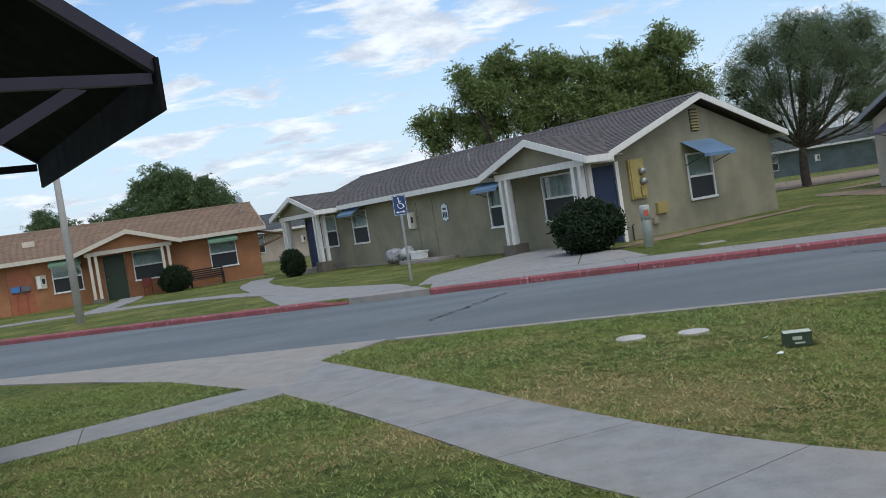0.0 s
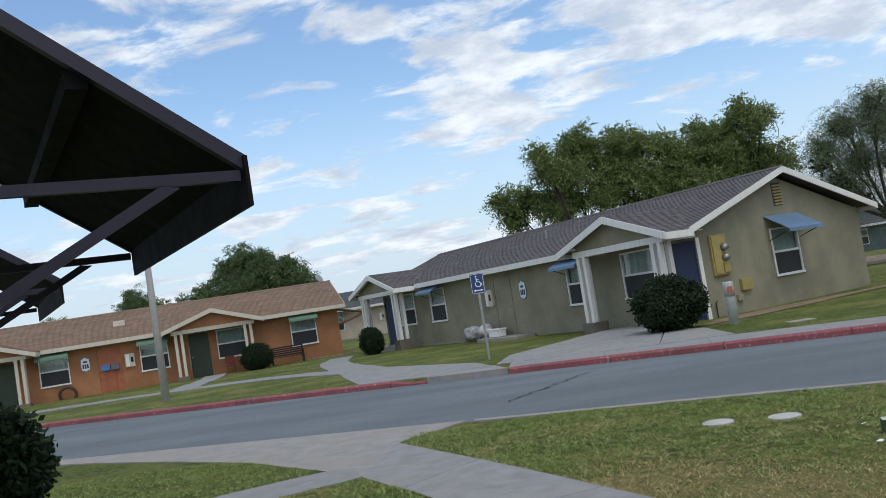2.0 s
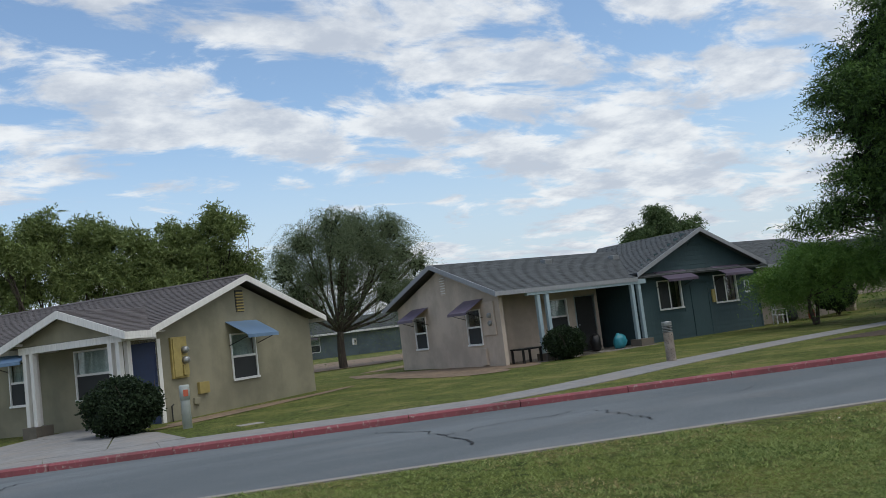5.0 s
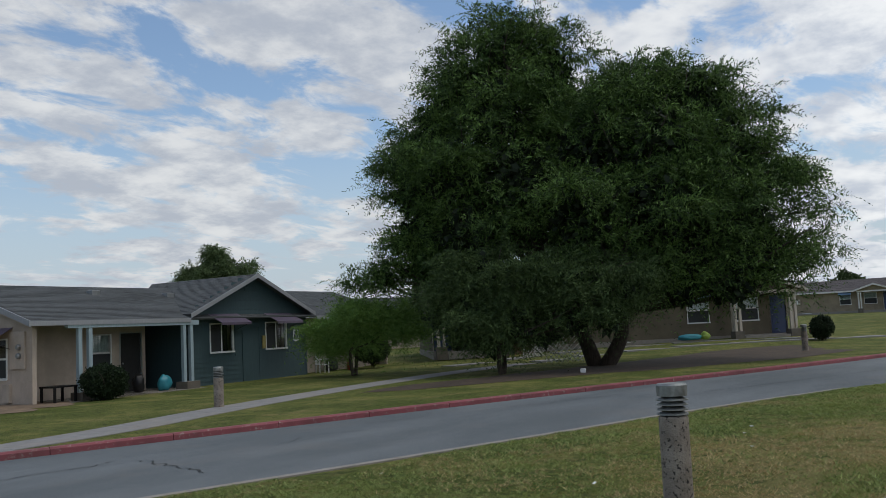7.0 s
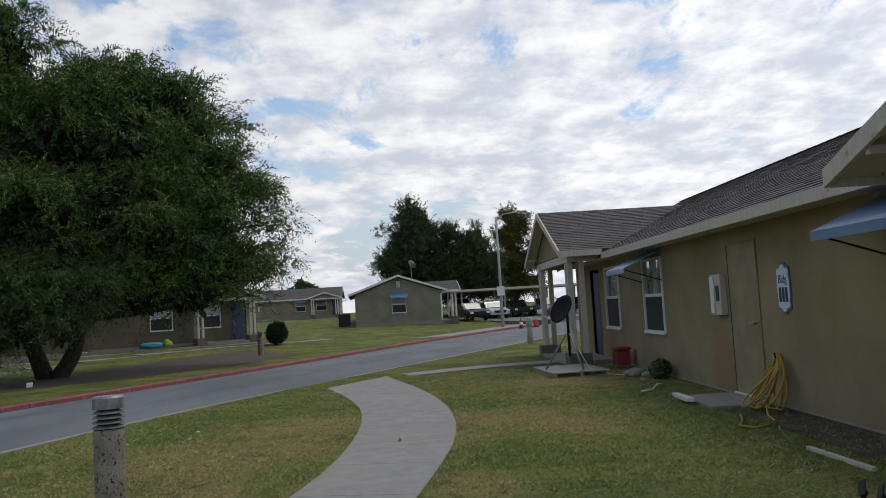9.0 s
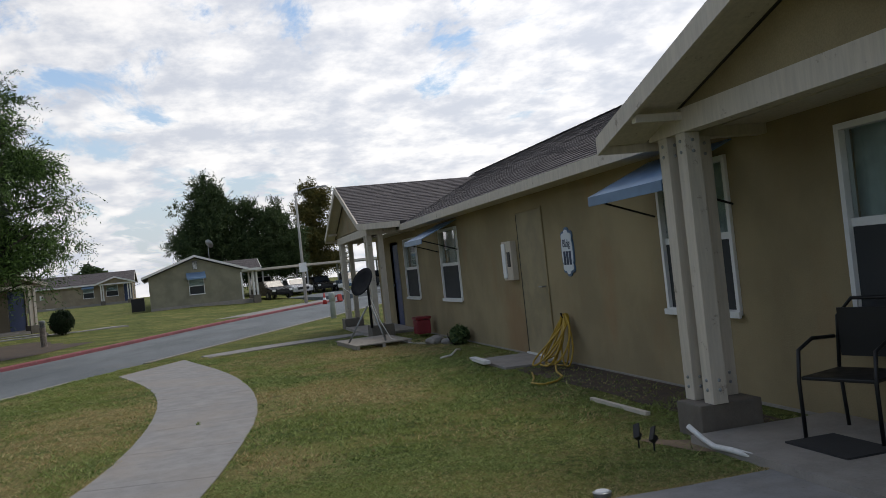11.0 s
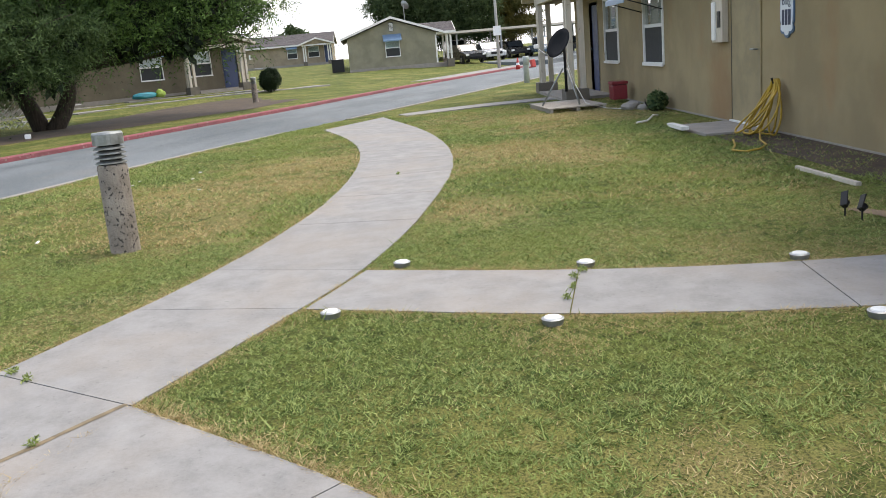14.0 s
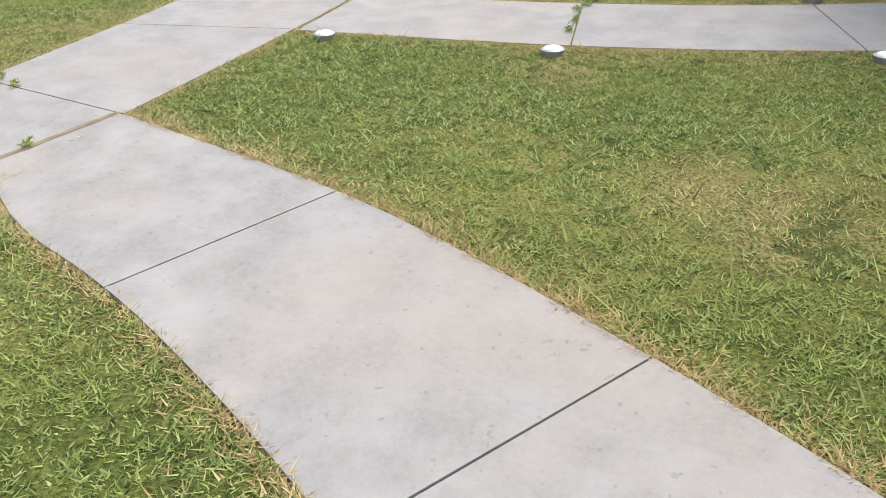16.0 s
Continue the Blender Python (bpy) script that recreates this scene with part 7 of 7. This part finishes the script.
blob(BROWN @ pose(-5.05, -1.2, 0.17), (0.24, 0.18, 0.20), M_LIME, "lime green plastic toy on the grass", "toy", "toy", 10, 0.5)


def toy_cart(m):
    t = thing("toy_cart", m, "small red toy cart by the front door", "toy")
    part("tray", boxes((-0.35, 0.35, -0.2, 0.2, 0.12, 0.32), bevel=0.03), M_REDP, t)
    for a in (-0.25, 0.25):
        for b in (-0.2, 0.2):
            bm = bmesh.new()
            lathe(bm, [(0.10, -0.03), (0.11, 0.0), (0.10, 0.03)], 14, pose(a, b, 0.09, 90))
            part("wheel", bm, M_BLACK, t)


toy_cart(BROWN @ pose(0.5, -1.9, 0.0))


def lattice(m, w, h):
    t = thing("lattice_screen", m, "white diagonal lattice screen standing on the lawn", "lattice")
    n = 7
    for k in range(-n, n + 1):
        for s in (1, -1):
            x0 = k * w / n
            a, b = (x0, 0.0), (x0 + s * h, h)
            ts = [0.0, 1.0]
            pts = []
            for q in np.linspace(0, 1, 41):
                x = a[0] + (b[0] - a[0]) * q
                if 0 <= x <= w:
                    pts.append((x, h * q))
            if len(pts) < 3:
                continue
            bm = bmesh.new()
            tube(bm, [(pts[0][0], 0.01 * s, pts[0][1]), (pts[-1][0], 0.01 * s, pts[-1][1])], 0.022, 4)
            part("lath", bm, M_VINYL, t)


lattice(pose(31.6, 15.6, -0.05, 0, 0, -55), 1.5, 1.05)
lattice(pose(35.6, 18.7, 0.0, 0, 0, -55), 1.0, 1.0)
tagged(part("leaning_panel", boxes((0, 1.0, 0, 0.04, 0, 1.15), bevel=0.004), plain("brown_board", (0.16, 0.07, 0.04), 0.7)), "brown wooden panel leaning by the hedge", "panel").matrix_basis = pose(37.6, 20.2, 0.05, -12, 0, -40)
tagged(part("litter", boxes((-0.15, 0.15, -0.08, 0.08, 0, 0.13), bevel=0.02), M_VINYL), "white plastic tub lying in the shade", "litter").matrix_basis = pose(25.6, 11.4, -0.09, 0, 0, 20)
tagged(part("air_conditioner", boxes((-18.3, -17.5, 7.0, 7.9, 0.0, 0.95), bevel=0.03), M_BLACK), "dark air conditioning unit beside the far house", "air conditioner").matrix_basis = FARH


def barrier(m, label):
    t = thing("traffic_barrier", m, label, "barrier")
    part("body", boxes((-0.36, 0.36, -0.14, 0.14, 0.0, 0.48), bevel=0.05), M_REDP, t)
    part("stripe", boxes((-0.16, 0.16, -0.148, 0.148, 0.12, 0.40), bevel=0.01), M_VINYL, t)


def traffic_cone(m):
    t = thing("traffic_cone", m, "orange-red traffic cone at the kerb", "cone")
    part("foot", boxes((-0.19, 0.19, -0.19, 0.19, 0.0, 0.04), bevel=0.01), M_REDP, t)
    bm = bmesh.new()
    lathe(bm, [(0.15, 0.041), (0.11, 0.28), (0.035, 0.72), (0.02, 0.73)], 16)
    part("cone", bm, M_REDP, t, smooth=True)
    bm = bmesh.new()
    lathe(bm, [(0.112, 0.30), (0.086, 0.44)], 16)
    part("band", bm, M_VINYL, t)


barrier(pose(54.3, -7.1, -0.2, 0, 18, 20), "red and white plastic road barrier tipped over at the kerb")
traffic_cone(pose(54.0, -6.2, -0.2))


# ---- the car park ----
M_RUBBER = plain("tyre_rubber", (0.02, 0.02, 0.02), 0.85)
M_CARGLASS = plain("dark_car_glass", (0.02, 0.025, 0.03), 0.08, vary=0.05, relief=0)


def car(m, colour, label, bed=False, tall=1.0):
    t = thing("car", m, label, "car", "parked cars")
    paint = plain("car_paint", colour, 0.25, 0.2, 0.05, 3, 0)
    side = [(-2.2, 0.35), (-2.25, 0.75), (-1.15, 0.95), (2.15, 0.95), (2.25, 0.6), (2.2, 0.35)]
    cab = [(-0.95, 0.93), (-0.35, 1.5 * tall), (0.75 if bed else 1.6, 1.52 * tall), (0.95 if bed else 2.1, 0.93)]
    for name, prof, w in (("body", side, 0.9), ("cabin", cab, 0.78)):
        bm = bmesh.new()
        prism(bm, [(x, -w, z) for x, z in prof], (0, 0, 0), (0, 2 * w, 0))
        bmesh.ops.bevel(bm, geom=bm.edges[:], offset=0.05, segments=2, affect="EDGES")
        part(name, bm, paint, t, smooth=False)
    g = [(-0.80, 0.98), (-0.32, 1.42 * tall), (0.68 if bed else 1.5, 1.44 * tall), (0.82 if bed else 1.85, 0.98)]
    for y in (-0.785, 0.775):
        bm = bmesh.new()
        prism(bm, [(x, y, z) for x, z in g], (0, 0, 0), (0, 0.01, 0))
        part("side_window", bm, M_CARGLASS, t)
    bm = bmesh.new()
    prism(bm, [(-0.98, -0.68, 0.99), (-0.42, -0.62, 1.44 * tall), (-0.42, 0.62, 1.44 * tall), (-0.98, 0.68, 0.99)], (0, 0, 0), (-0.02, 0, 0.01))
    part("windscreen", bm, M_CARGLASS, t)
    for a in (-1.4, 1.4):
        for y in (-0.85, 0.85):
            bm = bmesh.new()
            lathe(bm, [(0.30, -0.10), (0.34, -0.07), (0.34, 0.07), (0.30, 0.10)], 18, pose(a, y, 0.34, 90))
            wh = part("wheel", bm, M_RUBBER, t)
            bm = bmesh.new()
            lathe(bm, [(0.19, -0.108), (0.19, 0.108)], 14, pose(a, y, 0.34, 90))
            part("rim", bm, M_STEEL, wh)
    part("grille", boxes((-2.275, -2.24, -0.5, 0.5, 0.52, 0.72)), M_BLACK, t)
    for y in (-0.72, 0.72):
        part("headlight", boxes((-2.272, -2.2, y - 0.14, y + 0.14, 0.6, 0.76), bevel=0.02), M_VINYL, t)
    return t


tagged(part("car_park", slab_bm([(60, -9.0), (74, -15.2), (112, -20), (112, 0.5), (88, -2.2), (62, -6.9)], -0.3, 0.14), M_ASPHALT), "dusty grey asphalt car park", "car park", kind="structure")
car(pose(77, -6.3, 0.15, 0, 0, 15), (0.62, 0.62, 0.62), "white pickup truck parked under the carport", True)
car(pose(78, -11.4, 0.15, 0, 0, 10), (0.10, 0.16, 0.22), "blue-grey pickup parked under the carport", True, 1.08)
car(pose(80, -8.8, 0.15, 0, 0, 12), (0.02, 0.02, 0.022), "black saloon parked under the carport")
car(pose(72, -4.0, 0.15, 0, 0, 20), (0.012, 0.012, 0.014), "black pickup parked beside the far house", True)
car(pose(83, -3.9, 0.15, 0, 0, 10), (0.55, 0.55, 0.55), "white van parked beyond the far house", False, 1.35)
car(pose(82, -14.2, 0.15, 0, 0, 10), (0.035, 0.035, 0.04), "dark car parked under the carport")


def carport():
    t = thing("carport", pose(82, -9.5, 0.14, 0, 0, 6), "long flat-roofed steel carport over parked cars", "carport")
    part("roof", boxes((-3.2, 3.2, -11, 8.5, 2.55, 2.75), bevel=0.02), M_CREAM, t)
    for y in (-10, -6, -2, 2, 6):
        for x in (-2.4, 2.4):
            part("post", boxes((x - 0.07, x + 0.07, y - 0.07, y + 0.07, -0.1, 2.55)), M_STEEL, t)


carport()


# ---- litter and the carton on the near lawn ----
def carton():
    t = thing("carton", pose(2.24, 6.32, 0.0, 0, 0, -12) @ Matrix.Scale(0.86, 4), "crushed green and red drinks carton lying open on the lawn", "carton")
    green = plain("green_card", (0.035, 0.06, 0.03), 0.6, vary=0.3)
    red = plain("red_card", (0.20, 0.035, 0.02), 0.6, vary=0.3)
    pale = plain("pale_card", (0.50, 0.52, 0.42), 0.7, vary=0.2)
    part("front_panel", boxes((-0.11, 0.11, -0.075, -0.071, 0.0, 0.115)), green, t)
    part("top_panel", boxes((-0.11, 0.11, -0.071, 0.07, 0.112, 0.116)), pale, t)
    part("rear_panel", boxes((-0.11, 0.11, 0.07, 0.074, 0.0, 0.115)), red, t)
    part("base_panel", boxes((-0.11, 0.11, -0.071, 0.07, 0.0, 0.004)), red, t)
    part("end_panel", boxes((-0.114, -0.11, -0.075, 0.074, 0.0, 0.116)), green, t)
    f = part("open_flap", boxes((0, 0.09, -0.07, 0.07, 0, 0.003)), red, t)
    f.matrix_local = pose(0.11, 0, 0.112, 0, 55, 0)
    part("printed_mark", boxes((-0.045, 0.03, -0.0775, -0.0755, 0.055, 0.085), (-0.03, 0.05, -0.0775, -0.0755, 0.022, 0.036)), pale, t)


carton()
rng = random.Random(77)
for k in range(16):
    x, y = rng.uniform(1.5, 14), rng.uniform(2.2, 7.0)
    if y > near_y(x) - 0.4:
        continue
    bm = bmesh.new()
    vs = [bm.verts.new((rng.uniform(-0.035, 0.035), rng.uniform(-0.035, 0.035), 0.02 + rng.random() * 0.02)) for _ in range(5)]
    bmesh.ops.convex_hull(bm, input=vs)
    ob = part("litter", bm, M_VINYL)
    ob.matrix_basis = pose(x, y, 0.005)
    tagged(ob, "scrap of white paper litter on the grass", "litter", "paper scraps")

# ---- grass ----
def inside(poly, x, y):
    """Which of the points lie in a closed plan outline."""
    res = np.zeros(len(x), bool)
    p = np.asarray(poly, float)
    for (x1, y1), (x2, y2) in zip(p, np.roll(p, -1, 0)):
        if y1 == y2:
            continue
        k = ((y1 > y) != (y2 > y)) & (x < (x2 - x1) * (y - y1) / (y2 - y1) + x1)
        res ^= k
    return res


HARD = [list(curve2(a, 60, 2)) + list(curve2(b, 60, 2))[::-1] for a, b in ((MAIN_L[:7], MAIN_R[:7]), (MAIN_L[6:], MAIN_R[6:]), (BRANCH_L, BRANCH_R), (PORCH_L, PORCH_R))]
HARD.append([(-1.95, 7.82), (-2.24, 7.94), (-4.01, 6.83), (-7.5, 4.7), (-7.1, 4.1), (-3.69, 6.26), (-1.95, 7.25), (-1.79, 7.37)])
HARD.append([(-1.78, 7.40), (-3.37, 9.03), (-6.2, 10.95), (-8.6, 12.1), (-8.6, 13), (-1.1, 10.5), (-1.72, 9.0)])
HARD.append([(11.1, -4.5), (12.6, -4.5), (12.6, -3.6), (11.1, -3.6)])


def mottle(x, y, scale, seed):
    """Smooth plan noise, about -1 to 1."""
    tab = np.random.default_rng(seed).uniform(-1, 1, (256, 256))
    u, v = x * scale + 500.3, y * scale + 700.7
    i, j = np.floor(u).astype(int), np.floor(v).astype(int)
    f, g = u - i, v - j
    f, g = f * f * (3 - 2 * f), g * g * (3 - 2 * g)
    a, b, c, d = (tab[(i + p) % 256, (j + q) % 256] for p, q in ((0, 0), (1, 0), (0, 1), (1, 1)))
    return (a * (1 - f) + b * f) * (1 - g) + (c * (1 - f) + d * f) * g


def grass(name, label, box4, density, h, w, mat, seed, lean=0.55, patch=None, tuft=11.0):
    rng = np.random.default_rng(seed)
    if density:
        x0, x1, y0, y1 = box4
        n = int((x1 - x0) * (y1 - y0) * density)
        x, y = rng.uniform(x0, x1, n), rng.uniform(y0, y1, n)
    else:
        x, y = box4.T
        n = len(x)
    keep = (y < np.interp(x, NEAR[:, 0], NEAR[:, 1]) - 0.13) & (y > -4.42)
    for poly in HARD if density else ():
        keep &= ~inside(poly, x, y)
    x, y = x[keep], y[keep]
    # thin and thick places, straw places, and tufts with dark gaps between them
    d = 0.6 * mottle(x, y, 0.9, 1) + 0.4 * mottle(x, y, 3.1, 2)
    straw = np.zeros(len(x))
    for a, b, r in DRY:
        straw = np.maximum(straw, np.clip(1.25 - np.hypot(x - a, y - b) / r, 0, 1))
    clump = 0.6 * mottle(x, y, tuft, 3) + 0.5 * mottle(x, y, tuft * 2.3, 4)
    if patch is None:
        odds = np.clip(0.72 + 0.5 * d - 0.75 * straw, 0.10, 1) * np.clip(0.72 + 1.3 * clump, 0.10, 1)
    else:
        odds = np.clip(patch - 1.6 * d + 0.85 * straw, 0.05, 1) * np.clip(0.75 + 1.1 * clump, 0.12, 1)
    # thin along the house wall
    odds = odds * np.clip((y + 4.15 + 0.3 * mottle(x, y, 1.7, 5)) / 0.5, 0.30, 1)
    keep = rng.random(len(x)) < (odds if density else 1.0)
    x, y, d, clump = x[keep], y[keep], d[keep], clump[keep]
    n = len(x)
    a = rng.uniform(0, math.tau, n)
    ln = h * (0.45 + 0.8 * rng.random(n)) * np.clip(1 + 0.3 * d + 0.7 * clump, 0.4, 2)
    tilt = lean * (0.3 + rng.random(n))
    b = rng.uniform(0, math.tau, n)
    base = np.stack([x, y, np.full(n, 0.0)], 1)
    side = np.stack([np.cos(a), np.sin(a), np.zeros(n)], 1) * (w * (0.6 + 0.8 * rng.random(n)))[:, None]
    tip = base + np.stack([np.cos(b) * tilt * ln * 1.3, np.sin(b) * tilt * ln * 1.3, ln], 1)
    v = np.stack([base - side, base + side, tip], 1)
    me = bpy.data.meshes.new(name)
    me.vertices.add(n * 3)
    me.vertices.foreach_set("co", v.ravel())
    me.loops.add(n * 3)
    me.loops.foreach_set("vertex_index", np.arange(n * 3))
    me.polygons.add(n)
    me.polygons.foreach_set("loop_start", np.arange(n) * 3)
    me.update(calc_edges=True)
    me.materials.append(mat)
    return tagged(new(name, me), label, "grass", kind="stuff")


def fringe(left, seed, per_m, spread, h):
    """Straw-coloured blades along a walk's edge."""
    rng = np.random.default_rng(seed)
    c = curve2(left, 400, 2)
    seg = np.linalg.norm(np.diff(c, axis=0), axis=1)
    n = int(seg.sum() * per_m)
    t = rng.random(n) * (len(c) - 1)
    i = t.astype(int)
    off = rng.normal(size=(n, 2)) * spread * rng.choice((1.0, 0.25), (n, 1))
    p = c[i] + (c[i + 1] - c[i]) * (t - i)[:, None] + off
    keep = np.ones(n, bool)
    for poly in HARD:
        keep &= ~inside(poly, p[:, 0], p[:, 1])
    return p[keep | (np.linalg.norm(off, axis=1) < 0.014)]


STRIP = np.concatenate([fringe(c, 30 + k, m, 0.075, 0.03) for k, (c, m) in enumerate(((MAIN_L[4:9], 1500), (MAIN_R[4:9], 1500), (MAIN_L[:5], 300), (MAIN_R[:5], 300), (BRANCH_L, 2400), (BRANCH_R, 3600), (PORCH_L, 2000), (PORCH_R, 2200)))])
grass("grass", "short mown green grass blades, dense mat", (0.6, 7.0, -4.4, 4.6), 17500, 0.0108, 0.0034, M_BLADE, 3, 1.6, tuft=19.0)
grass("grass", "dry straw-coloured blades among the green lawn", (0.6, 7.0, -4.4, 4.6), 10000, 0.0115, 0.0023, M_DRYBLADE, 8, 1.8, 0.20, tuft=19.0)
grass("grass", "short mown grass on the wider lawn", (-7.5, 7.0, 4.6, 9.4), 5200, 0.020, 0.0050, M_BLADE, 4, 1.4, tuft=9.0)
grass("grass", "dry blades on the wider lawn", (-7.5, 7.0, 4.6, 9.4), 2600, 0.018, 0.0042, M_DRYBLADE, 9, 1.4, 0.14, tuft=9.0)
grass("grass", "short mown grass beside the shelter", (-5.0, 0.6, 2.4, 4.6), 6000, 0.017, 0.0042, M_BLADE, 11, 1.4, tuft=12.0)
grass("grass", "short mown grass on the wider lawn", (7.0, 20.0, -4.4, 6.2), 2700, 0.024, 0.0066, M_BLADE, 5, 1.3, tuft=7.0)
grass("grass", "dry blades on the wider lawn", (7.0, 20.0, -4.4, 6.2), 1900, 0.022, 0.0056, M_DRYBLADE, 10, 1.3, 0.16, tuft=7.0)
grass("grass", "ragged longer tufts of green grass", (0.8, 6.8, -3.2, 3.0), 70, 0.055, 0.004, M_BLADE, 6, 1.0)
grass("grass", "dry golden fringe of grass along the walks", STRIP, 0, 0.015, 0.0026, M_DRYBLADE, 7, 1.6)
# weeds in the walk joints
for k, (x, y) in enumerate(((4.10, 2.11), (3.98, 1.98), (3.2, 1.62), (4.52, -0.72), (4.70, -0.78), (4.92, -0.83), (5.06, -0.90), (10.1, 0.31))):
    rng = np.random.default_rng(90 + k)
    ob = leaf_cloud("weed", [(0, 0, 0.005)], [(0.045, 0.02, 0.006)], 60, 0.024, 0.14, 0.0, M_BLADE, None, rng, 0.1)
    ob.matrix_basis = pose(x, y, 0.018)
    tagged(ob, "low weed growing in a joint of the walk", "weed", "weeds in the walk")
